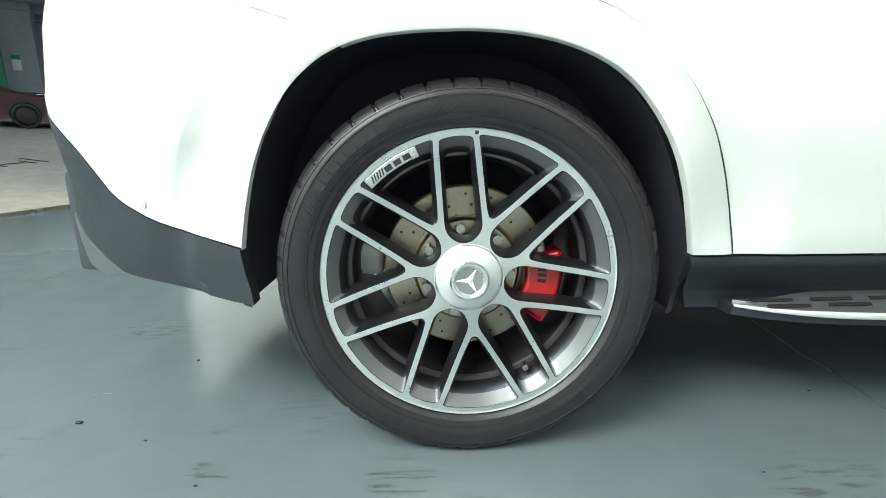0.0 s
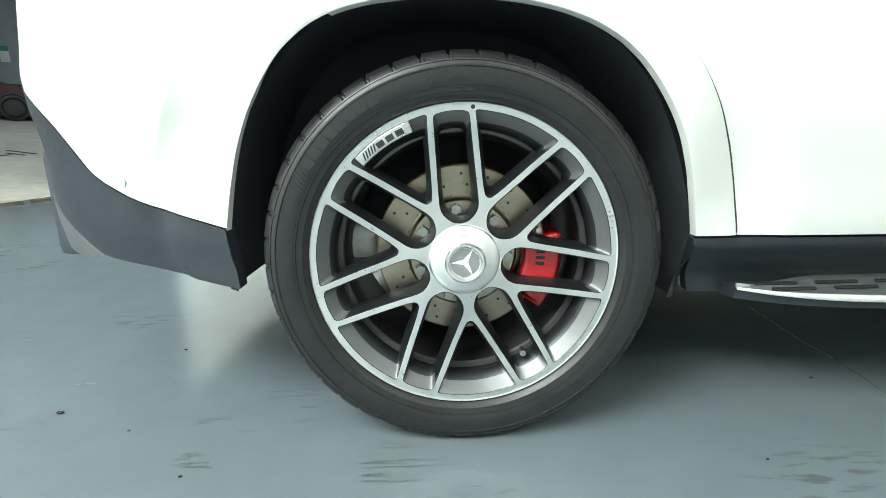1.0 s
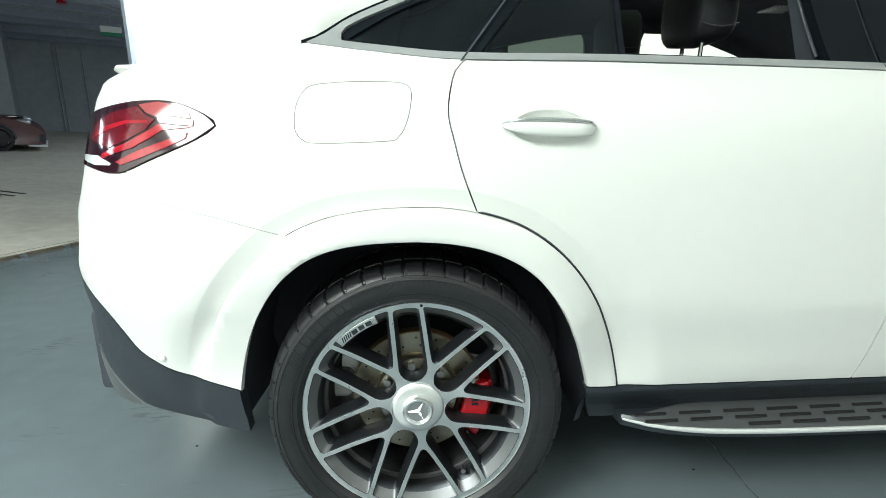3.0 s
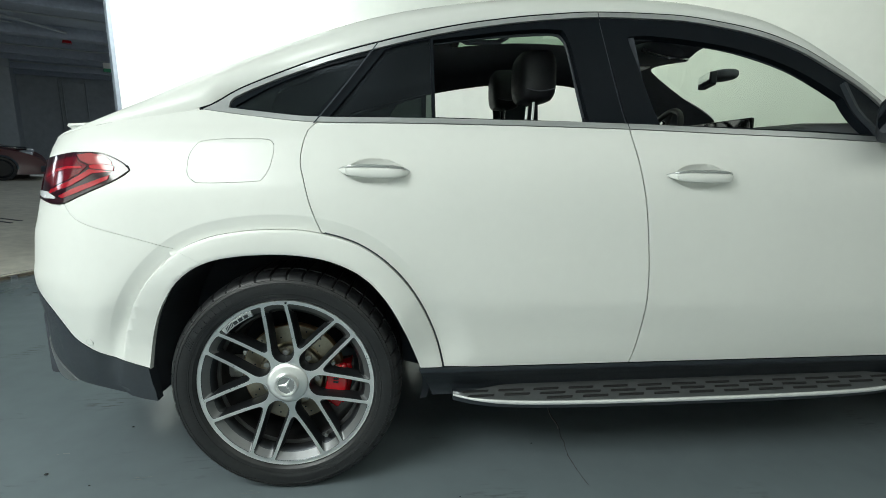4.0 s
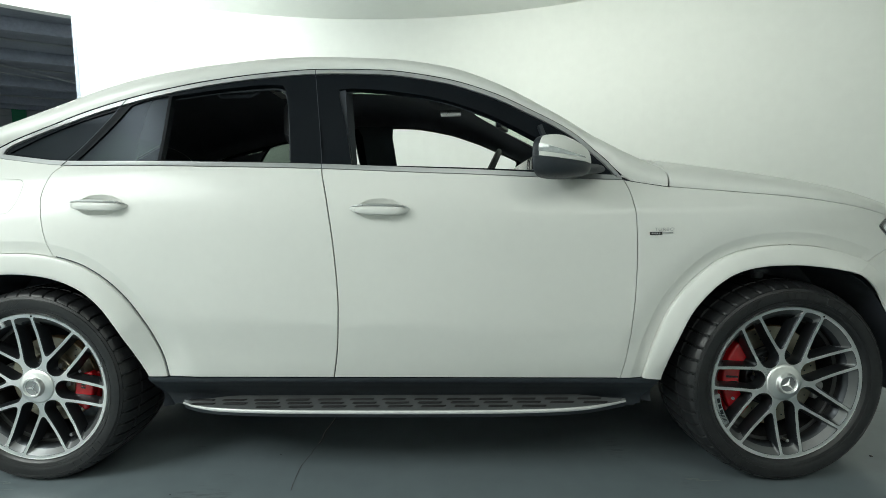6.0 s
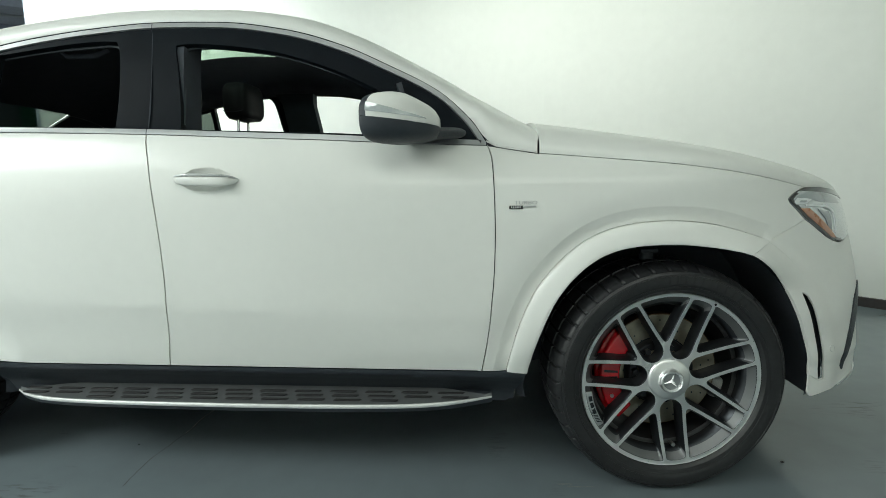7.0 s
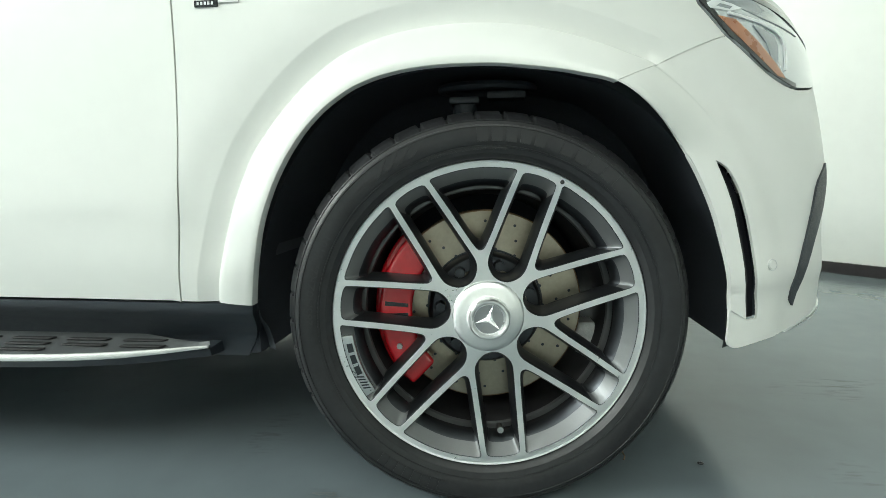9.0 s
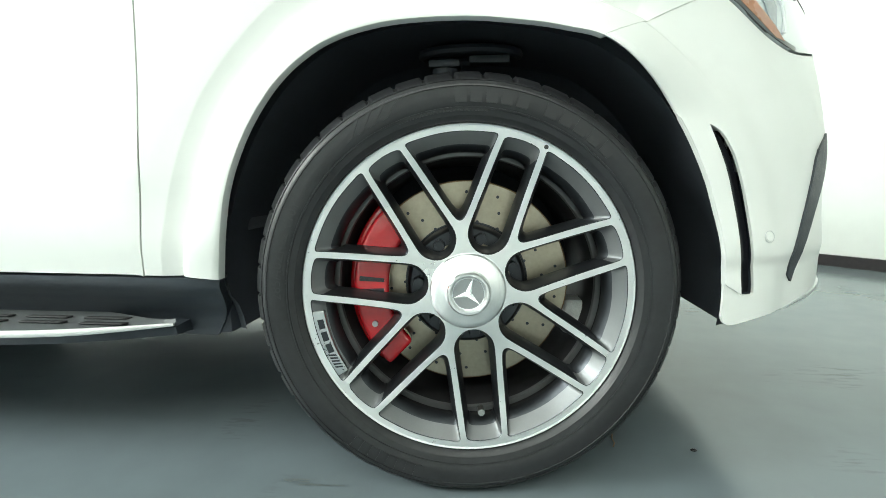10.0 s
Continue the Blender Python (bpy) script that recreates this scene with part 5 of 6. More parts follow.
def running_board():
    outer = spline([(0.573, 0.090), (0.68, 0.036), (0.90, 0.002), (1.40, -0.012), (1.90, -0.008), (2.16, 0.018), (2.345, 0.086)], 0.03)
    zt = 0.306
    # deck: a thin plate with a black body under it
    bm = bmesh.new()
    rows = []
    for x, y in outer:
        back = max(0.142 - 0.055 * smoothstep(0.22, 0.0, min(x - 0.573, 2.345 - x)), y + 0.010)
        rows.append([bm.verts.new(p) for p in ((x, y + 0.004, zt - 0.004), (x, y + 0.008, zt), (x, back, zt + 0.006), (x, back, zt - 0.006))])
    for a, b in zip(rows, rows[1:]):
        for k in range(4):
            bm.faces.new((a[k], a[(k + 1) % 4], b[(k + 1) % 4], b[k]))
    bm.faces.new(rows[0])
    bm.faces.new(rows[-1][::-1])
    bmesh.ops.recalc_face_normals(bm, faces=bm.faces)
    board = part("running_board", bm, DECK, car, "grey running board with silver edge strip and rubber pads")
    n = len(outer)
    strip = [superring(12, 2.6, lambda c, q: (x, y + 0.001 + c * 0.0055 * t, zt - 0.004 + q * 0.0070 * t)) for (x, y), t in zip(outer, [min(1.0, 0.45 + 6.0 * min(k, n - 1 - k) / n) for k in range(n)])]
    part("edge_strip", loft(strip), EDGE, board, "bright silver edge strip")
    body = [[(x, y + 0.006, zt - 0.010), (x, y + 0.012, zt - 0.028), (x, max(0.155, y + 0.03), zt - 0.034), (x, max(0.155, y + 0.03), zt - 0.007)] for x, y in outer]
    part("board_rail", loft(body), BLACK, board, "black plastic body under the board")
    # rubber pads, alike, one mesh
    pad = box(-0.046, 0.046, -0.0072, 0.0072, 0.0, 0.0035, 0.002, 1)
    for v in pad.verts:
        v.co.x += 0.5 * v.co.y
    me = bpy.data.meshes.new("pad")
    pad.to_mesh(me)
    pad.free()
    me.materials.append(PAD)
    for i in range(15):
        for j, y in enumerate((0.092, 0.060, 0.028)):
            x = 2.0735 + 0.129 * (i - 11) + 0.016 * j
            edge = table(x, [(0.573, 0.090), (0.68, 0.036), (0.90, 0.002), (1.40, -0.012), (1.90, -0.008), (2.16, 0.018), (2.345, 0.086)])
            if y - 0.009 > edge + 0.010 and 0.62 < x < 2.29:
                p = new("pad", me)
                p.parent = board
                p.location = (x, y, zt + 0.0012 + 0.0060 * (y - edge) / max(0.142 - edge, 0.02))
    return board


DECK = material("board_deck", (0.15, 0.16, 0.165), 0.42, 0.4, 0, 0.12, 30)
PAD = material("rubber_pad", (0.012, 0.012, 0.013), 0.7, 0, 0, 0.2, 40)
EDGE = material("satin_edge_strip", (0.74, 0.75, 0.74), 0.42, 0.35, 0, 0.04, 30)


door_r = [o for o in car.children if o.name.startswith("rear_door")]
door_f = [o for o in car.children if o.name.startswith("front_door")]
near_r = min(door_r, key=lambda o: o.data.vertices[0].co.y)
near_f = min(door_f, key=lambda o: o.data.vertices[0].co.y)
far_r = max(door_r, key=lambda o: o.data.vertices[0].co.y)
far_f = max(door_f, key=lambda o: o.data.vertices[0].co.y)
for ob in door_handle(0.210, 0.436, HANDLE_R[1], -0.005, near_r):
    flipped(ob).parent = far_r
for ob in door_handle(1.286, 1.513, HANDLE_F[1], -0.004, near_f):
    flipped(ob).parent = far_f
for ob in wing_mirror(near_f):
    flipped(ob).parent = far_f
board = running_board()
twin = copy_thing(board, pose(2.918, 2.0, 0, 0, 0, 180))

# lamps' inner pieces
for mirror in (False, True):
    lamps = [o for o in car.children if o.name.startswith("tail_lamp")]
    tail = (min if not mirror else max)(lamps, key=lambda o: o.data.vertices[0].co.y)
    lamps = [o for o in car.children if o.name.startswith("head_lamp")]
    head = (min if not mirror else max)(lamps, key=lambda o: o.data.vertices[0].co.y)

    def lens(name, mat, parent, lift, *runs, flange=0.003, label="", polygon=()):
        runs = runs or [[p, q] for p, q in zip(polygon, list(polygon[1:]) + [polygon[0]])]
        skin(name, unrolled(outline(*runs, step=0.012)), flank, mat, parent, lift=lift, flange=flange, step=0.015, mirror=mirror, label=label)

    lens("light_guide", LAMP_RED, tail, 0.0062, polygon=[(-0.575, 1.131), (-0.53, 1.132), (-0.489, 1.125), (-0.489, 1.112), (-0.526, 1.115), (-0.569, 1.12)], label="bright red lamp bar")
    lens("lamp_reflector", LAMP_PINK, tail, 0.0056, polygon=[(-0.627, 1.163), (-0.577, 1.168), (-0.52, 1.156), (-0.499, 1.14), (-0.495, 1.128), (-0.53, 1.1335), (-0.578, 1.1335), (-0.608, 1.145)], label="pale red upper reflector")
    lens("light_guide", LAMP_RED, tail, 0.0058, polygon=[(-0.494, 1.109), (-0.562, 1.104), (-0.596, 1.086), (-0.639, 1.066), (-0.737, 1.041), (-0.736, 1.052), (-0.651, 1.079), (-0.602, 1.101), (-0.573, 1.117), (-0.527, 1.113)], label="curved red light guide")
    lens("light_guide", LAMP_RED, tail, 0.0058, polygon=[(-0.69, 1.034), (-0.621, 1.06), (-0.551, 1.082), (-0.502, 1.098), (-0.506, 1.085), (-0.549, 1.067), (-0.619, 1.043), (-0.672, 1.027)], label="lower red light guide")
    lens("lamp_reflector", LAMP_MID, tail, 0.0054, polygon=[(-0.798, 1.088), (-0.779, 1.12), (-0.719, 1.146), (-0.632, 1.16), (-0.61, 1.141), (-0.582, 1.128), (-0.606, 1.106), (-0.656, 1.083), (-0.715, 1.065)], label="dim red inner reflector")
    lens("light_guide", LAMP_RED, tail, 0.0062, polygon=[(-0.775, 1.098), (-0.72, 1.118), (-0.66, 1.128), (-0.6, 1.126), (-0.6, 1.12), (-0.66, 1.12), (-0.715, 1.108), (-0.77, 1.09)], label="thin red light guide")
    lens("reverse_light", LAMP_WHITE, tail, 0.006, polygon=[(-0.83, 1.05), (-0.753, 1.048), (-0.704, 1.031), (-0.708, 1.0255), (-0.766, 1.0255), (-0.83, 1.036)], label="white reversing lamp")
    lens("amber_reflector", AMBER, head, 0.0050, polygon=[(3.352, 0.943), (3.396, 0.941), (3.452, 0.901), (3.493, 0.865), (3.516, 0.838), (3.492, 0.841), (3.422, 0.889)], label="amber side reflector")
    lens("lamp_shroud", LAMP_GREY, head, 0.0044, polygon=[(3.348, 0.982), (3.406, 0.996), (3.492, 0.992), (3.60, 0.968), (3.60, 0.949), (3.478, 0.958), (3.402, 0.970)], label="smoky upper part of the headlamp")
    lens("lamp_tip", LAMP_WHITE, head, 0.0052, polygon=[(3.331, 0.964), (3.350, 0.977), (3.393, 0.974), (3.421, 0.969), (3.383, 0.956), (3.338, 0.955)], label="pale inner corner of the headlamp")
    lens("tip_slot", LAMP_GREY, head, 0.0060, polygon=[(3.362, 0.968), (3.392, 0.966), (3.384, 0.960), (3.352, 0.961)])
    lens("lamp_brow", GLOSS_BLACK, head, 0.0052, [(3.350, 0.9985), (3.415, 1.010), (3.56, 1.000), (3.725, 0.969)], [(3.725, 0.969), (3.72, 0.953)], [(3.72, 0.953), (3.56, 0.984), (3.415, 0.997), (3.350, 0.996)], label="black upper edge of the headlamp")
    lens("lamp_bezel", GLOSS_BLACK, head, 0.0046, [(3.350, 0.995), (3.315, 0.974), (3.335, 0.950), (3.373, 0.911), (3.405, 0.890), (3.47, 0.847), (3.535, 0.826), (3.550, 0.827)], [(3.550, 0.827), (3.550, 0.835)], [(3.550, 0.835), (3.537, 0.835), (3.475, 0.856), (3.411, 0.898), (3.381, 0.918), (3.347, 0.953), (3.329, 0.974), (3.358, 0.990)], [(3.358, 0.990), (3.350, 0.995)], label="black lower edge of the headlamp")
    lens("projector", LAMP_GREY, head, 0.0052, polygon=[(3.440, 0.936), (3.498, 0.927), (3.507, 0.905), (3.497, 0.862), (3.479, 0.877), (3.471, 0.905)], label="grey lens reflector")
    lens("daytime_light", LAMP_WHITE, head, 0.0062, [(3.379, 0.954), (3.464, 0.948), (3.514, 0.938), (3.532, 0.915), (3.530, 0.882), (3.520, 0.854)], [(3.520, 0.854), (3.514, 0.855)], [(3.514, 0.855), (3.523, 0.882), (3.525, 0.914), (3.509, 0.932), (3.464, 0.942), (3.379, 0.949)], [(3.379, 0.949), (3.379, 0.954)], label="white light guide, unlit")

# sensors, badge
for x, z, r in ((-0.644, 0.548, 0.0125), (3.464, 0.4835, 0.0105)):
    c, e1, e2 = (Vector(bumper_skin(to_u(x + a, z + b), z + b)) for a, b in ((0, 0), (2e-3, 0), (0, 2e-3)))
    n = (e1 - c).cross(e2 - c).normalized()
    n = -n if n.y > 0 else n
    p = c + n * 0.0014
    host = min([o for o in car.children if o.name.startswith("rear_bumper" if x < 0 else "front_bumper")], key=lambda o: o.data.vertices[0].co.y)
    q = n.to_track_quat("-Y", "Z").to_matrix().to_4x4()
    ob = part("parking_sensor", lathe([(0.0, -0.0012), (r * 0.72, -0.0012), (r * 0.8, 0.0), (r, 0.0), (r, 0.004)], 32), PAINT, host, "round white parking sensor")
    ob.data.transform(Matrix.Translation(p) @ q)
    ob = part("sensor_ring", tube([Vector((r * math.cos(2 * math.pi * i / 28), -0.0002, r * math.sin(2 * math.pi * i / 28))) for i in range(28)], 0.0005, 6, closed=True), SILVER, host)
    ob.data.transform(Matrix.Translation(p) @ q)


def text_mesh(word, size):
    """The built-in font as flat polygons: points and faces."""
    curve = bpy.data.curves.new("scratch_text", "FONT")
    curve.body, curve.size, curve.align_x, curve.resolution_u = word, size, "CENTER", 3
    ob = new("scratch_text", curve)
    me = bpy.data.meshes.new_from_object(ob.evaluated_get(bpy.context.evaluated_depsgraph_get()))
    pts, faces = [tuple(v.co) for v in me.vertices], [tuple(f.vertices) for f in me.polygons]
    bpy.data.objects.remove(ob)
    bpy.data.curves.remove(curve)
    bpy.data.meshes.remove(me)
    return pts, faces


def flank_text(word, size, x, z, mat, parent):
    pts, faces = text_mesh(word, size)
    v = [tuple(on_flank(x + p[0] * 1.35 + p[1] * 0.15, z + p[1], 0.002)[0]) for p in pts]
    return part("lettering", (v, faces), mat, parent, smooth=False)


fenders = [o for o in car.children if o.name.startswith("fender")]
fender = min(fenders, key=lambda o: o.data.vertices[0].co.y)
flank_text("TURBO", 0.0165, 2.455, 0.9745, CHROME, fender)


def flank_plate(name, x0, x1, z0, z1, mat, parent, lift=0.003, slant=0.0, label=""):
    v, f = [], []
    for x, z, d in ((x0, z0, lift), (x1, z0, lift), (x1 + slant, z1, lift), (x0 + slant, z1, lift), (x0, z0, 0), (x1, z0, 0), (x1 + slant, z1, 0), (x0 + slant, z1, 0)):
        v.append(tuple(on_flank(x, z, d)[0]))
    f = [(0, 1, 2, 3), (4, 7, 6, 5), (0, 4, 5, 1), (1, 5, 6, 2), (2, 6, 7, 3), (3, 7, 4, 0)]
    return part(name, (v, f), mat, parent, label, smooth=False)


flank_plate("badge_plate", 2.403, 2.447, 0.960, 0.971, GLOSS_BLACK, fender, label="black badge plate")
flank_plate("badge_bar", 2.449, 2.487, 0.966, 0.9705, CHROME, fender, label="silver badge bar")
for k in range(5):
    flank_plate("badge_mark", 2.408 + 0.0068 * k, 2.412 + 0.0068 * k, 0.963, 0.9685, CHROME, fender, 0.0034)

# ---- marks on the tyres and wheels ----


def arc_text(word, size, r, mid, wheel_ob, y=-0.0242, mat=None):
    pts, faces = text_mesh(word, size)
    v = []
    for p in pts:
        a = radians(mid) - p[0] / r
        rr = r + p[1]
        v.append((rr * math.cos(a), y, rr * math.sin(a)))
    return part("sidewall_lettering", (v, [f[::-1] for f in faces]), mat or RUBBER_MARK, wheel_ob, smooth=False)


def arc_bars(name, r0, r1, a0, a1, count, fill, wheel_ob, mat, y=-0.0242, skew=0.0):
    for i in range(count):
        w = (a1 - a0) / count
        b0, b1 = a0 + w * i, a0 + w * (i + fill)
        v = []
        for yy in (y, y + 0.002):
            for r, a in ((r0, b0), (r0, b1), (r1, b1 + skew), (r1, b0 + skew)):
                v.append((r * math.cos(radians(a)), yy, r * math.sin(radians(a))))
        f = [(0, 1, 2, 3), (4, 7, 6, 5), (0, 4, 5, 1), (1, 5, 6, 2), (2, 6, 7, 3), (3, 7, 4, 0)]
        part(name, (v, f), mat, wheel_ob, smooth=False)


def rim_badge(wheel_ob, a0, a1, lettered):
    part("rim_plate", arc_slab(0.2625, 0.2835, -0.0055, 0.004, a0, a1, 16, 0.0015), SILVER, wheel_ob, "small silver rim plate")
    step = 1 if a1 > a0 else -1
    arc_bars("plate_mark", 0.2665, 0.2795, a0 + 2 * step, a0 + 8.5 * step, 5, 0.5, wheel_ob, GUNMETAL, -0.0060, 1.2 * step)
    arc_bars("plate_mark", 0.2665, 0.2775, a0 + 9.2 * step, a1 - 2.0 * step, 3, 0.75, wheel_ob, GUNMETAL, -0.0060)


wheels = [o for o in car.children if o.name.startswith("wheel") and not o.name.startswith("wheel_")]
rear = [w for w in wheels if abs(w.matrix_basis.translation.x) < 0.1 and w.matrix_basis.translation.y < 1][0]
front = [w for w in wheels if w.matrix_basis.translation.x > 2 and w.matrix_basis.translation.y < 1][0]
arc_bars("sidewall_mark", 0.3320, 0.3540, 147, 116, 8, 0.78, rear, RUBBER_MARK)
arc_bars("sidewall_mark", 0.3300, 0.3560, 156, 149, 5, 0.45, rear, RUBBER_MARK, skew=-2)
arc_bars("sidewall_mark", 0.3330, 0.3560, 104, 94, 4, 0.5, rear, RUBBER_MARK, skew=-5)
arc_bars("sidewall_mark", 0.3330, 0.3560, -68, -38, 5, 0.7, rear, RUBBER_MARK)
arc_text("325/35ZR22", 0.026, 0.331, 46, rear)
arc_text("TREADWEAR 240 TRACTION AA TEMPERATURE A", 0.0085, 0.3545, 52, rear)
arc_text("SAFETY WARNING", 0.0065, 0.3185, 117, rear, -0.0203)
rim_badge(rear, 135, 111, True)
arc_bars("sidewall_mark", 0.3320, 0.3540, -128, -104, 8, 0.75, front, RUBBER_MARK)
arc_bars("sidewall_mark", 0.3300, 0.3540, 94, 72, 5, 0.75, front, RUBBER_MARK)
arc_bars("sidewall_mark", 0.3300, 0.3540, 68, 44, 5, 0.75, front, RUBBER_MARK)
arc_bars("sidewall_mark", 0.3330, 0.3560, 128, 112, 4, 0.4, front, RUBBER_MARK, skew=-5)
arc_text("285/40ZR22 110Y", 0.024, 0.331, 166, front)
arc_text("EXTRA LOAD", 0.0085, 0.322, 143, front, -0.0205)
arc_text("TREADWEAR 240 TRACTION AA TEMPERATURE A", 0.0075, 0.3535, 180, front)
arc_bars("sidewall_mark", 0.3160, 0.3215, 112, 84, 26, 0.7, front, RUBBER_MARK, -0.0203)
arc_bars("sidewall_mark", 0.3160, 0.3215, 108, 86, 22, 0.7, rear, RUBBER_MARK, -0.0203)
rim_badge(front, 213, 187, True)

# caliper marks and details
for ob in [o for o in car.children if o.name.startswith("brake_caliper")]:
    at_front = ob.matrix_basis.translation.x > 1
    left = ob.matrix_basis.translation.y > 1
    c = 180 if at_front != left else -4
    for k in range(3):
        v = []
        r0, r1 = (0.158, 0.205) if at_front else (0.15, 0.168)
        a = c + (8 - 7 * k if at_front else 4 - 4.5 * k)
        for yy in (0.0492, 0.052):
            for r, d in ((r0, 0), (r0, 2.6), (r1, 2.6), (r1, 0)):
                v.append((r * math.cos(radians(a + d)), yy, r * math.sin(radians(a + d))))
        part("caliper_mark", (v, [(0, 1, 2, 3), (4, 7, 6, 5), (0, 4, 5, 1), (1, 5, 6, 2), (2, 6, 7, 3), (3, 7, 4, 0)]), GLOSS_BLACK, ob, smooth=False)
    for d in (-22, 22):
        a = radians(c + d)
        r = 0.19 if at_front else 0.16
        part("caliper_bolt", tube([(r * math.cos(a), 0.044, r * math.sin(a)), (r * math.cos(a), 0.06, r * math.sin(a))], 0.006, 8), STEEL, ob)

# brackets behind the wheels: knuckle, spring seat
# rear: cast knuckle; front: the same lump added for a bright patch
for x, dx, dz in ((AXLE_R, -0.215, 0.015), (AXLE_F, 0.215, -0.075)):
    knuckle = cushion(x + dx - 0.035, x + dx + 0.035, 0.165, 0.225, HUB_Z + dz - 0.040, HUB_Z + dz + 0.040, 3.4)
    join(knuckle, tube([(x + dx, 0.20, HUB_Z + dz), (x + dx * 0.45, 0.215, HUB_Z + dz * 0.6)], 0.022, 10))
    part("knuckle", knuckle, CAST, car, "pale cast metal lump behind the disc: knuckle at the rear, added stand-in for a bright patch in front")
strut = bmesh.new()
join(strut, box(2.855, 2.915, 0.15, 0.21, 0.798, 0.812, 0.005))
join(strut, tube([(2.885, 0.18, 0.742), (2.885, 0.18, 0.775), (2.885, 0.18, 0.800)], 0.025, 18))
join(strut, tube([(2.93 + 0.10 * math.cos(radians(a)), 0.27 + 0.06 * math.sin(radians(a)), 0.845) for a in range(0, 360, 15)], 0.010, 8, closed=True))
join(strut, box(2.93, 3.01, 0.20, 0.24, 0.815, 0.83, 0.004))
part("suspension_bracket", strut, BLACK, car, "black suspension bracket above the tyre")

# rear spoiler lip
sections = []
for i in range(33):
    s = -1 + 2 * i / 32
    y = 1 + 0.70 * s
    xb = -0.70 - 0.15 * (1 - abs(s) ** 7) ** 0.5
    zt = 1.276 + 0.016 * (1 - s * s)
    t = 1 - 0.5 * abs(s) ** 6
    sections.append([(xb + 0.22, y, zt + 0.004), (xb + 0.06, y, zt + 0.010 * t), (xb, y, zt + 0.006 * t), (xb - 0.006, y, zt - 0.006 * t), (xb + 0.01, y, zt - 0.022 * t), (xb + 0.20, y, zt - 0.03)])
part("spoiler", loft(sections), PAINT, car, "white boot lid spoiler lip")

# ---- cabin ----


def seat(y, dx, dz, parent):
    part("seat_cushion", cushion(1.12 + dx, 1.66 + dx, y - 0.26, y + 0.26, 0.62, 0.80), LEATHER, parent)
    part("seat_back", cushion(1.02 + dx, 1.19 + dx, y - 0.25, y + 0.25, 0.74, 1.305, 4.0, 0.17), LEATHER, parent, "black leather seat back")
    head = part("headrest", cushion(0.885 + dx, 1.045 + dx, y - 0.14, y + 0.14, 1.362 + dz, 1.582 + dz, 3.6, 0.0), LEATHER, parent, "black leather headrest with dark seams")
    for d in (-0.06, 0.06):
        part("headrest_rod", tube([(0.945 + dx, y + d, 1.25), (0.955 + dx, y + d, 1.38 + dz)], 0.007, 8), BRIGHT, head)
    seam = [(0.880 + dx + 0.170 * k / 12, y - 0.1405, 1.425 + dz - 0.02 * math.sin(math.pi * k / 12)) for k in range(2, 11)]
    part("seam", tube(seam, 0.0022, 6), CABIN, head)


seat(0.60, 0.0, 0.0, car)
seat(1.28, 0.0, 0.045, car)
for y in (0.62, 1.0, 1.38):
    yc = 1.0 + (y - 1.0) * 0.8
    part("rear_seat_back", cushion(0.10, 0.30, yc - 0.165, yc + 0.165, 0.72, 1.20, 4.0, 0.12), LEATHER, car)
    part("rear_seat", cushion(0.30, 0.80, yc - 0.165, yc + 0.165, 0.55, 0.72), LEATHER, car)
    part("rear_headrest", cushion(0.02, 0.12, y - 0.12, y + 0.12, 1.20, 1.30, 3.0), LEATHER, car)
part("cabin_floor", box(0.62, 2.3, 0.22, 1.78, 0.44, 0.48, 0.01), CABIN, car)
part("firewall", box(2.40, 2.46, 0.20, 1.80, 0.48, 1.14, 0.01), CABIN, car)
dash = [[(2.02, y, 0.80), (1.98, y, 1.02), (2.02, y, 1.15), (2.08, y, 1.19 + h), (2.18, y, 1.215 + h), (2.32, y, 1.20 + h * 0.7), (2.50, y, 1.16), (2.50, y, 0.80)] for y, h in ((0.17, 0.0), (0.34, 0.045), (0.6, 0.065), (1.0, 0.07), (1.38, 0.075), (1.66, 0.04), (1.83, 0.0))]
part("dashboard", loft(dash), CABIN, car, "black dashboard")
part("display", box(2.08, 2.10, 0.80, 1.62, 1.20, 1.325, 0.006), GLOSS_BLACK, car, "wide glossy screen on the dashboard")
part("centre_console", box(1.2, 2.05, 0.90, 1.10, 0.50, 0.92, 0.03), CABIN, car)
wheel_ring = tube([(0.188 * math.cos(2 * math.pi * i / 48), 0.188 * math.sin(2 * math.pi * i / 48), 0) for i in range(48)], 0.016, 12, closed=True)
for a in (180, 0, 270):
    join(wheel_ring, tube([(0.05 * math.cos(radians(a)), 0.05 * math.sin(radians(a)), -0.01), (0.18 * math.cos(radians(a)), 0.18 * math.sin(radians(a)), 0)], 0.014, 8))
join(wheel_ring, cushion(-0.075, 0.075, -0.06, 0.06, -0.03, 0.02, 3))
ob = part("steering_wheel", wheel_ring, LEATHER, car, "black leather steering wheel")
ob.matrix_basis = Matrix.Translation((1.87, 1.30, 1.235)) @ Matrix.Rotation(radians(-64), 4, "Y") @ Matrix.Rotation(radians(90), 4, "Z")
ob = part("interior_mirror", cushion(-0.016, 0.016, -0.11, 0.11, -0.036, 0.036, 7.0), BLACK, car, "black interior mirror")
ob.matrix_basis = pose(1.945, 0.96, 1.518, 0, 0, -16)
part("mirror_face", box(-0.0185, -0.0165, -0.10, 0.10, -0.030, 0.030, 0.0008, 1), BRIGHT, ob, "silvered mirror face")
part("mirror_stalk", tube([(1.95, 1.0, 1.52), (1.97, 1.0, 1.540), (1.99, 1.0, 1.555)], 0.012, 8), CABIN, car)
part("camera_housing", cushion(1.975, 2.09, 0.90, 1.06, 1.520, 1.575, 3.0), CABIN, car)
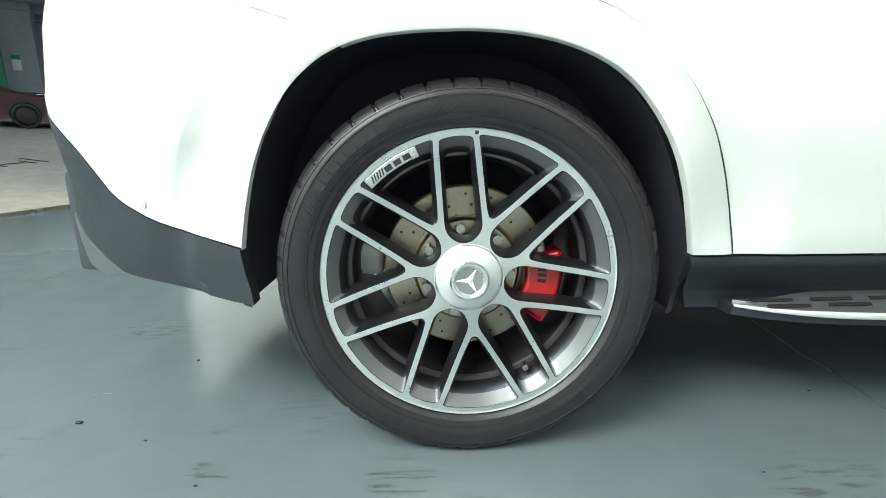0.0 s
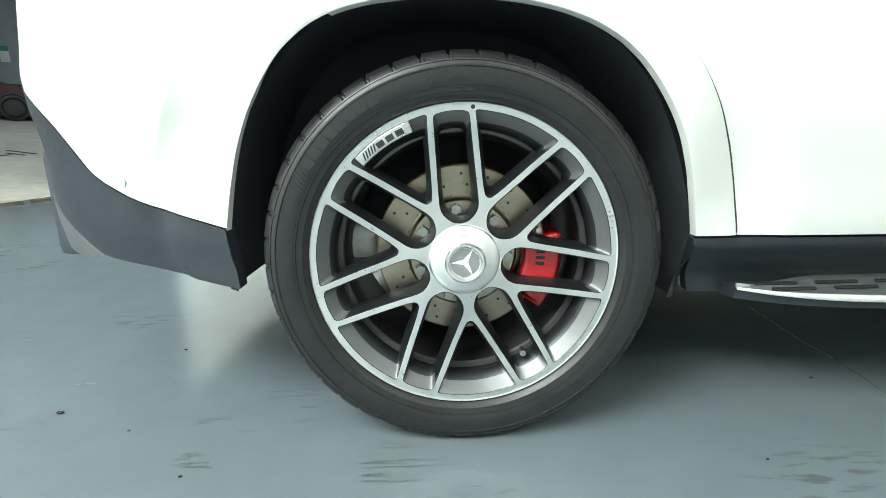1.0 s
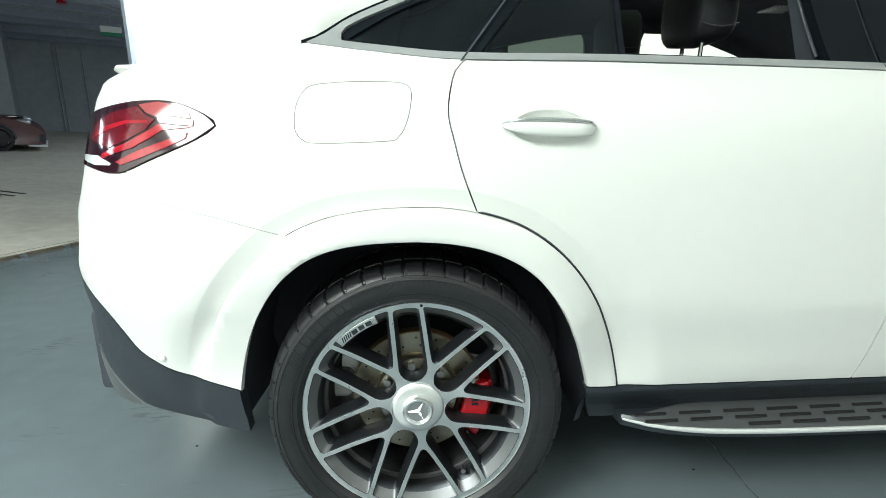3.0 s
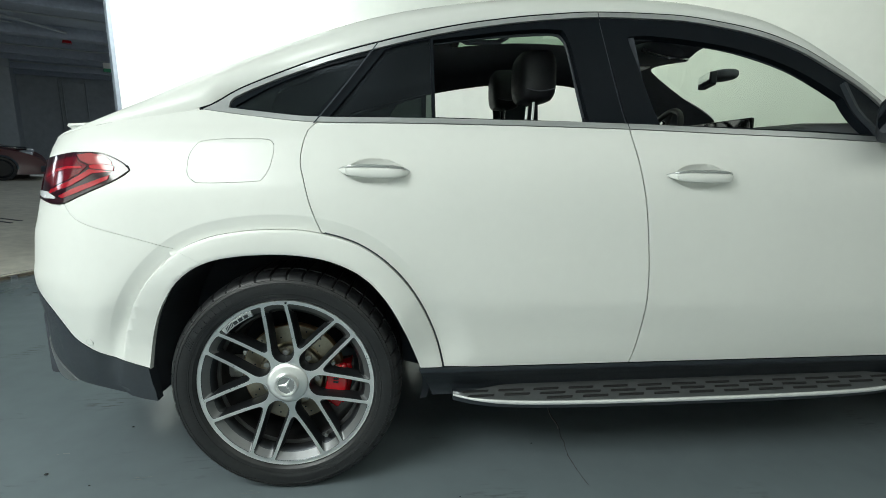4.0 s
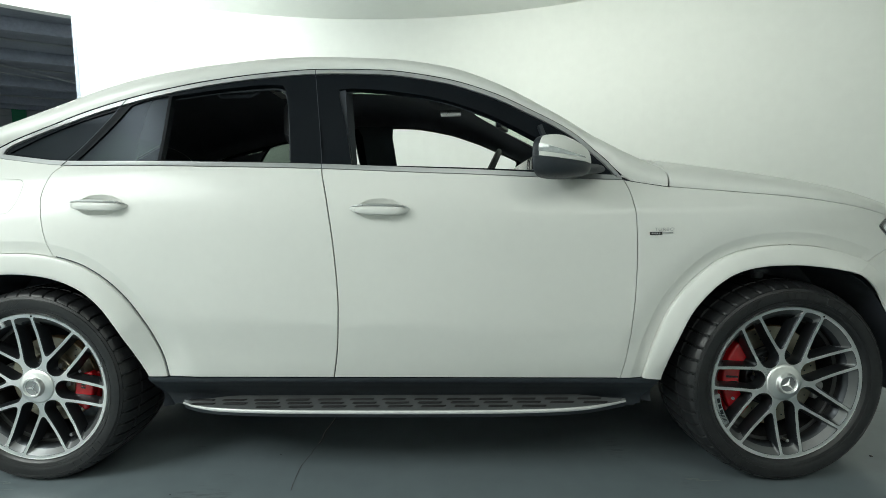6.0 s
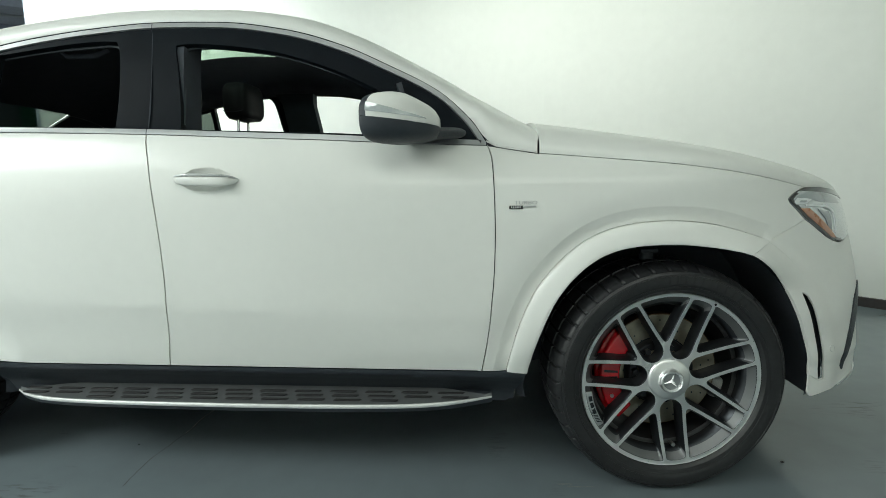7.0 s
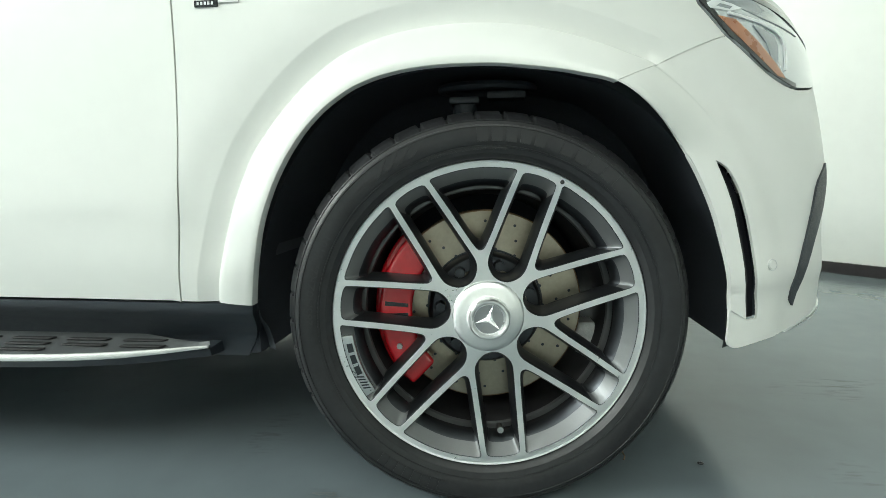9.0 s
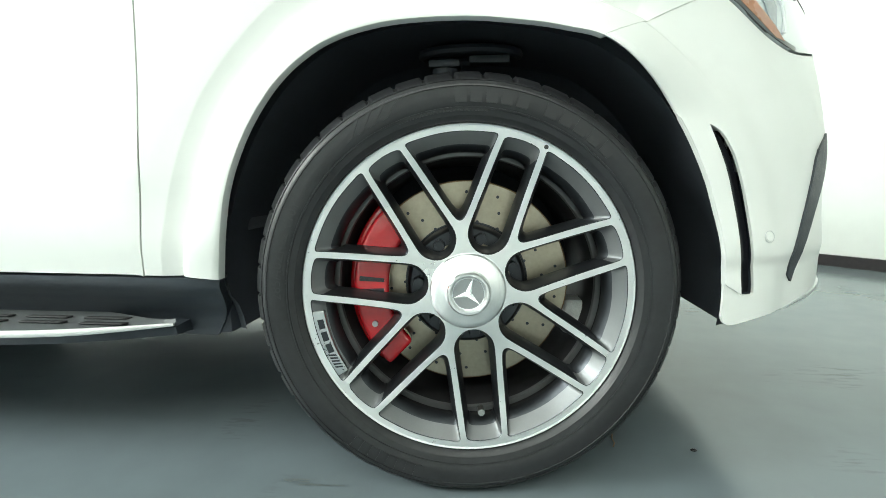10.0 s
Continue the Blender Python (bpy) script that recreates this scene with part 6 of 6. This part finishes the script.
part("overhead_console", cushion(1.54, 1.80, 0.86, 1.14, 1.615, 1.70, 3.0), CABIN, car, "black overhead console")
part("console_strip", tube(spline([(1.545, 0.845, 1.648), (1.58, 0.835, 1.630), (1.65, 0.832, 1.612), (1.72, 0.840, 1.603), (1.775, 0.855, 1.606)], 0.02), 0.011, 8), BRIGHT, car, "chrome strip along the overhead console")
part("reading_light", box(1.60, 1.72, 1.12, 1.24, 1.612, 1.622, 0.004), SILVER, car)
part("grab_handle", tube([(0.62, 0.42, 1.60), (0.66, 0.40, 1.575), (0.78, 0.40, 1.575), (0.82, 0.42, 1.60)], 0.01, 8), CABIN, car)
part("pillar_lining", box(1.08, 1.20, 0.20, 0.235, 0.6, 1.30, 0.01), CABIN, car)
part("pillar_lining", box(1.08, 1.20, 1.765, 1.80, 0.6, 1.30, 0.01), CABIN, car)
for far in (False, True):
    def pillar_ring(x0, x1, y, z):
        return [(x, 2 - q if far else q, z) for x, q in ((x0, y), (x1, y), (x1 + 0.008, y + 0.10), (x0 - 0.005, y + 0.10))]
    part("pillar_lining", loft([pillar_ring(1.075, 1.270, 0.150, 1.25), pillar_ring(1.06, 1.255, 0.195, 1.42), pillar_ring(1.05, 1.240, 0.245, 1.56), pillar_ring(1.02, 1.25, 0.275, 1.62)]), LINER, car)
for run in ([(0.53, 1.535), (0.70, 1.558), (0.88, 1.570), (0.955, 1.571), (0.985, 1.555), (1.005, 1.50), (1.035, 1.268)], [(1.278, 1.262), (1.250, 1.42), (1.236, 1.52), (1.250, 1.548), (1.32, 1.553), (1.45, 1.538), (1.62, 1.503), (1.80, 1.440), (1.93, 1.380), (2.01, 1.338)]):
    part("window_seal", tube([(x, side_y(x, z) + 0.035, z) for x, z in spline(run, 0.02)], 0.005, 8), BLACK, car)
for y0, y1 in ((0.13, 0.16), (1.84, 1.87)):
    part("door_lining", box(0.62, 2.30, y0, y1, 0.50, 1.16, 0.01), CABIN, car)

# ---- car park beyond the opening ----
GF, GR = Vector((-0.55, 0.835, 0)).normalized(), Vector((0.835, 0.55, 0)).normalized()


def park(r, f, z=0.0):
    p = T0 + GR * r + GF * f
    return Vector((p.x, p.y, z))


def park_floor(r, f):
    return SLOPE * (park(r, f) - T0).dot(TNORM)


PARK = Matrix((GR.to_4d(), GF.to_4d(), (0, 0, 1, 0), (0, 0, 0, 1))).transposed()
PARK.translation = T0
PARK[3][3] = 1.0
for c in range(3):
    PARK[3][c] = 0.0


def park_box(name, r0, r1, f0, f1, z0, z1, mat, label, category, kind="structure", bevel=0.0):
    bm = box(r0, r1, f0, f1, z0, z1, bevel)
    bm.transform(PARK)
    ob = part(name, bm, mat, None, "", False)
    return tagged(ob, label, category, kind=kind)


park_box("wall_park", -14, -0.38, 12.3, 12.6, -0.5, 4.25, GARAGE_WALL, "pale grey concrete car park wall", "wall")
park_box("wall_park_side", -0.68, -0.38, 12.6, 15.0, -0.5, 4.25, GARAGE_WALL, "grey concrete return of the car park wall", "wall")
park_box("wall_park_back", -0.68, 14, 15.0, 15.3, -0.5, 4.25, GARAGE_WALL, "dim grey concrete back wall", "wall")
park_box("wall_park_west", -14.3, -14, -8, 12.6, -1.0, 4.25, GARAGE_WALL, "dim grey concrete side wall", "wall")
park_box("ceiling_park", -14.3, 14, -1.0, 15.3, 4.27, 4.4, STEEL_DARK, "dark car park ceiling", "ceiling")
park_box("trim_wall_top", -14, -0.36, 12.22, 12.3, 3.95, 4.25, GARAGE_WALL, "concrete ledge along the wall top", "trim")
for f, w, d in ((1.2, 0.18, 0.22), (3.3, 0.18, 0.22), (5.4, 0.20, 0.22), (7.9, 0.20, 0.25), (9.5, 0.14, 0.16), (10.7, 0.16, 0.2), (11.7, 0.14, 0.18), (13.2, 0.16, 0.2), (14.3, 0.16, 0.2)):
    ob = park_box("ceiling_beam", -14, 14, f, f + w, 4.27 - d, 4.268, STEEL_DARK, "dark steel ceiling beam", "beam", "structure")
for f in (4.4, 6.7, 8.8, 10.2, 12.8):
    bm = tube([(-13.9, f, 4.19), (13.9, f, 4.19)], 0.022, 8)
    bm.transform(PARK)
    tagged(part("ceiling_pipe", bm, GARAGE_WALL), "thin grey pipe under the car park ceiling", "pipe", "ceiling pipes")
bm = tube([(-3.0, 4.0, 4.14), (3.2, 10.2, 4.14)], 0.03, 8)
bm.transform(PARK)
tagged(part("ceiling_pipe", bm, GARAGE_WALL), "slanting grey conduit under the car park ceiling", "pipe", "ceiling pipes")
bm = tube([(-3.2, 5.8, 4.12), (0.0, 7.4, 4.12)], 0.014, 8)
bm.transform(PARK)
tagged(part("ceiling_pipe", bm, GARAGE_WALL), "slanting grey conduit under the car park ceiling", "pipe", "ceiling pipes")
for r in (0.72, 0.82, 1.46):
    bm = tube([(r, 14.96, 0.9), (r, 14.96, 4.1)], 0.022, 8)
    bm.transform(PARK)
    tagged(part("wall_conduit", bm, GARAGE_WALL), "upright grey conduit on the back wall", "pipe", "wall conduits")
bm = tube([(0.82, 14.95, 4.0), (1.46, 14.95, 4.0)], 0.02, 8)
bm.transform(PARK)
tagged(part("wall_conduit", bm, GARAGE_WALL), "level grey conduit on the back wall", "pipe", "wall conduits")
bm = box(-1.45, -1.12, 12.0, 12.28, 0.3, 4.25, 0.01)
bm.transform(PARK)
tagged(part("column", bm, GREEN), "green painted concrete column", "column")
sign = tagged(part("exit_sign", box(-0.24, 0.24, -0.04, 0.04, -0.10, 0.14, 0.01), WALL), "white hanging sign with a green lower band", "sign")
sign.matrix_basis = PARK @ pose(1.95, 10.2, 3.80)
part("sign_band", box(-0.242, 0.242, -0.043, 0.043, -0.10, -0.01, 0.004), GREEN, sign)
part("sign_rod", tube([(0, 0, 0.14), (0, 0, 0.45)], 0.01, 6), STEEL, sign)
plate = tagged(part("wall_sign", box(-0.10, 0.10, -0.012, 0.0, -0.20, 0.20, 0.004), WALL), "small white sign with a green top on the wall", "sign")
plate.matrix_basis = PARK @ pose(-0.85, 12.298, 2.62)
part("sign_band", box(-0.10, 0.10, -0.016, -0.010, 0.08, 0.20, 0.002), GREEN, plate)
alarm = tagged(part("alarm_lamp", lathe([(0.0, 0.10), (0.05, 0.10), (0.09, 0.04), (0.10, 0.0), (0.10, -0.02), (0.0, -0.02)], 24, axis="z"), RED), "small red ceiling alarm lamp", "lamp")
alarm.matrix_basis = PARK @ pose(0.93, 8.6, 4.06)
# lettering on the concrete, unreadable: bars
for k, (r, f, w, d, turn) in enumerate(((-0.75, 2.70, 0.30, 0.05, 8), (-0.62, 2.95, 0.34, 0.05, 12), (-0.45, 3.12, 0.05, 0.30, 10), (-0.30, 3.30, 0.30, 0.05, 10), (-0.25, 3.52, 0.45, 0.05, 12), (-0.95, 2.55, 0.05, 0.28, 8), (-1.15, 2.45, 0.30, 0.05, 8))):
    bm = box(-w / 2, w / 2, -d / 2, d / 2, 0.0, 0.004)
    q = TNORM.copy()
    up = Vector((-TNORM.x * SLOPE, -TNORM.y * SLOPE, 1)).normalized()
    m = Matrix.Translation(park(r, f, park_floor(r, f))) @ up.to_track_quat("Z", "Y").to_matrix().to_4x4() @ pose(0, 0, 0, 0, 0, turn + 90)
    bm.transform(m)
    tagged(part("floor_marking", bm, MARK, None, "", False), "dark worn marking on the bare concrete", "marking", "floor markings")
# threshold rails
for k, (d0, d1, z1, mat) in enumerate(((-0.02, 0.035, 0.022, TRACK), (0.05, 0.075, 0.03, CONCRETE), (0.11, 0.125, 0.018, TRACK))):
    bm = bmesh.new()
    a, b = T0 - TDIR * 9, T0 + TDIR * 9
    c = [a + TNORM * d0, b + TNORM * d0, b + TNORM * d1, a + TNORM * d1]
    vs = [bm.verts.new(p + Vector((0, 0, z))) for z in (0.0, z1 + d1 * SLOPE) for p in c]
    for f in ((3, 2, 1, 0), (4, 5, 6, 7), (0, 1, 5, 4), (1, 2, 6, 5), (2, 3, 7, 6), (3, 0, 4, 7)):
        bm.faces.new([vs[i] for i in f])
    tagged(part("threshold", bm, mat, None, "", False), "low metal door track in the floor", "track", kind="structure")
for k in range(7):
    p = T0 + TDIR * (-1.3 + 0.42 * k) - TNORM * 0.02
    ob = tagged(part("track_clip", box(-0.03, 0.03, -0.02, 0.03, 0.0, 0.03, 0.006), STEEL), "small metal clip on the door track", "clip", "track clips")
    ob.matrix_basis = Matrix.Translation(p) @ pose(0, 0, 0, 0, 0, 69)

# red sports car
SPORT = [(-2.20, 0.42), (-2.26, 0.62), (-2.18, 0.84), (-1.80, 0.95), (-1.25, 1.12), (-0.75, 1.26), (-0.25, 1.29), (0.20, 1.22), (0.62, 1.02), (0.90, 0.88), (1.40, 0.83), (1.85, 0.74), (2.12, 0.60), (2.22, 0.42), (2.20, 0.24), (1.80, 0.18), (-1.9, 0.18), (-2.15, 0.28)]
sport = tagged(new("sports_car"), "low red sports car parked on the bare concrete", "car")
prof = spline(SPORT + SPORT[:1], 0.08)[:-1]


def sport_half(x, z):
    roof = smoothstep(0.80, 1.25, z)
    return (0.92 - 0.30 * roof) * (1 - abs(x / 2.32) ** 5) ** 0.3


body = bmesh.new()
cols = []
for s in (-1, -0.9, -0.6, 0, 0.6, 0.9, 1):
    cols.append([body.verts.new((x, s * sport_half(x, z), z + 0.02 * (1 - s * s) * (z > 0.8))) for x, z in prof])
for a, b in zip(cols, cols[1:]):
    for i in range(len(prof)):
        j = (i + 1) % len(prof)
        body.faces.new((a[i], a[j], b[j], b[i]))
for c in (cols[0], cols[-1]):
    body.faces.new(c)
bmesh.ops.recalc_face_normals(body, faces=body.faces)
part("body", body, RED_PAINT, sport)
for s in (-1, 1):
    win = [(-1.05, 0.93), (-0.75, 1.17), (-0.25, 1.21), (0.15, 1.15), (0.52, 0.97), (0.55, 0.92)]
    v = [(x, s * (sport_half(x, z) + 0.006), z) for x, z in win]
    part("side_window", (v, [tuple(range(6)) if s < 0 else tuple(range(5, -1, -1))]), GLOSS_BLACK, sport, smooth=False)
    part("head_lamp", cushion(1.62, 1.95, s * 0.62 - 0.12, s * 0.62 + 0.12, 0.66, 0.83, 2.5), LAMP_CLEAR, sport)
    for x in (-1.30, 1.28):
        w = part("wheel", lathe([(0.0, -0.02), (0.20, -0.02), (0.215, -0.04), (0.235, -0.03), (0.25, -0.05), (0.305, -0.050), (0.322, -0.03), (0.322, 0.2), (0.0, 0.2)], 40), [GLOSS_BLACK], sport)
        w.matrix_basis = pose(x, s * 0.87, 0.322, 0, 0, 0 if s < 0 else 180)
        part("wheel_arch", arc_slab(0.322, 0.362, -0.062, 0.1, 0, 180, 24, 0), LINER, w)
part("splitter", box(1.85, 2.26, -0.80, 0.80, 0.13, 0.18, 0.02), WALL, sport, "pale front splitter edge")
part("front_intake", box(2.10, 2.225, -0.72, 0.72, 0.26, 0.42, 0.02), LINER, sport)
part("stripe", box(0.95, 1.80, -0.22, 0.22, 0.80, 0.875, 0.03), GLOSS_BLACK, sport, "dark bonnet panel")
f0, r0 = 9.45, -1.72
up = Vector((-TNORM.x * SLOPE, -TNORM.y * SLOPE, 1)).normalized()
ex = (GR - up * GR.dot(up)).normalized()
ey = up.cross(ex)
sport.matrix_basis = Matrix.Translation(park(r0, f0, park_floor(r0, f0))) @ Matrix((ex, ey, up)).transposed().to_4x4() @ Matrix.Scale(0.86, 4)

# small things on the studio floor
for x, y, s in ((-0.937, 0.187, 0.008), (3.417, 0.228, 0.007), (-0.55, -0.05, 0.004), (-0.80, 0.52, 0.005), (0.35, -0.22, 0.004), (1.62, -0.35, 0.004)):
    tagged(part("debris_chip", cushion(x - s, x + s, y - s * 0.7, y + s * 0.7, 0.0, s * 0.8, 2.2), GLOSS_BLACK), "tiny dark chip of dirt on the floor", "debris", "floor debris")

# worn marks in the studio floor: a crack and rubber scuffs, laid flat on it
floor_ob = bpy.data.objects["floor"]
CRACK_DARK = material("crack_dirt", (0.03, 0.032, 0.032), 0.7, 0, 0, 0.3, 30)
CRACK_EDGE = material("chipped_edge", (0.34, 0.36, 0.35), 0.6, 0, 0, 0.2, 40)
SCUFF = material("rubber_scuff", (0.105, 0.122, 0.122), 0.4, 0, 0, 0.3, 60)


def ribbon(name, path, width, mat, z, seed):
    rnd = random.Random(seed)
    v, f = [], []
    n = len(path)
    for k, (x, y) in enumerate(path):
        a, b = Vector(path[max(k - 1, 0)]), Vector(path[min(k + 1, n - 1)])
        d = (b - a).normalized()
        w = width * (0.35 + rnd.random()) * (0.15 if k in (0, n - 1) else 1.0)
        o = (rnd.random() - 0.5) * width
        v += [(x - d.y * (w / 2 + o), y + d.x * (w / 2 + o), z), (x + d.y * (w / 2 - o), y - d.x * (w / 2 - o), z)]
        if k:
            f.append((2 * k - 2, 2 * k - 1, 2 * k + 1, 2 * k))
    return part(name, (v, [q[::-1] for q in f]), mat, floor_ob, smooth=False)


crack = spline([(1.068, 0.767), (1.058, 0.657), (1.05, 0.547), (1.042, 0.462), (1.047, 0.421), (1.047, 0.363), (1.038, 0.305), (1.033, 0.233), (1.023, 0.159), (1.03, 0.05), (1.04, -0.03)], 0.012)
ribbon("crack", crack, 0.0035, CRACK_DARK, 0.0009, 3)
ribbon("crack_edge", [(x - 0.003, y) for x, y in crack[:34]], 0.004, CRACK_EDGE, 0.0006, 4)
rnd = random.Random(11)
for x0, x1, y, count in ((-0.225, -0.085, -0.030, 9), (-0.215, -0.085, -0.072, 8), (-0.18, -0.11, 0.026, 4), (-0.606, -0.50, -0.012, 6), (-0.605, -0.54, 0.014, 4), (-0.625, -0.543, 0.140, 3), (-1.006, -0.942, 0.330, 2), (2.55, 2.70, 0.05, 4), (0.45, 0.60, -0.10, 3), (1.55, 1.80, -0.28, 4)):
    for k in range(count):
        a = x0 + (x1 - x0) * rnd.random() * 0.6
        b = a + (x1 - x0) * (0.2 + 0.4 * rnd.random())
        yy = y + (rnd.random() - 0.5) * 0.022
        ribbon("scuff", spline([(a, yy), ((a + b) / 2, yy + (rnd.random() - 0.5) * 0.004), (b, yy + (rnd.random() - 0.5) * 0.006)], 0.008), 0.0022 + 0.0035 * rnd.random(), SCUFF, 0.0005 + 0.00003 * k, k)
for x, y, s in ((0.902, 0.252, 0.004), (0.583, -0.055, 0.003), (-0.735, 0.108, 0.004)):
    tagged(part("debris_chip", cushion(x - s, x + s, y - s * 0.6, y + s * 0.6, 0.0, s * 0.7, 2.2), GLOSS_BLACK), "tiny dark chip of dirt on the floor", "debris", "floor debris")
straw = tube([(3.258, 0.283, 0.003), (3.252, 0.262, 0.005), (3.254, 0.245, 0.003), (3.248, 0.231, 0.002)], 0.0015, 6)
tagged(part("dry_straw", straw, RUST), "short brown bit of straw on the floor", "debris", "floor debris")
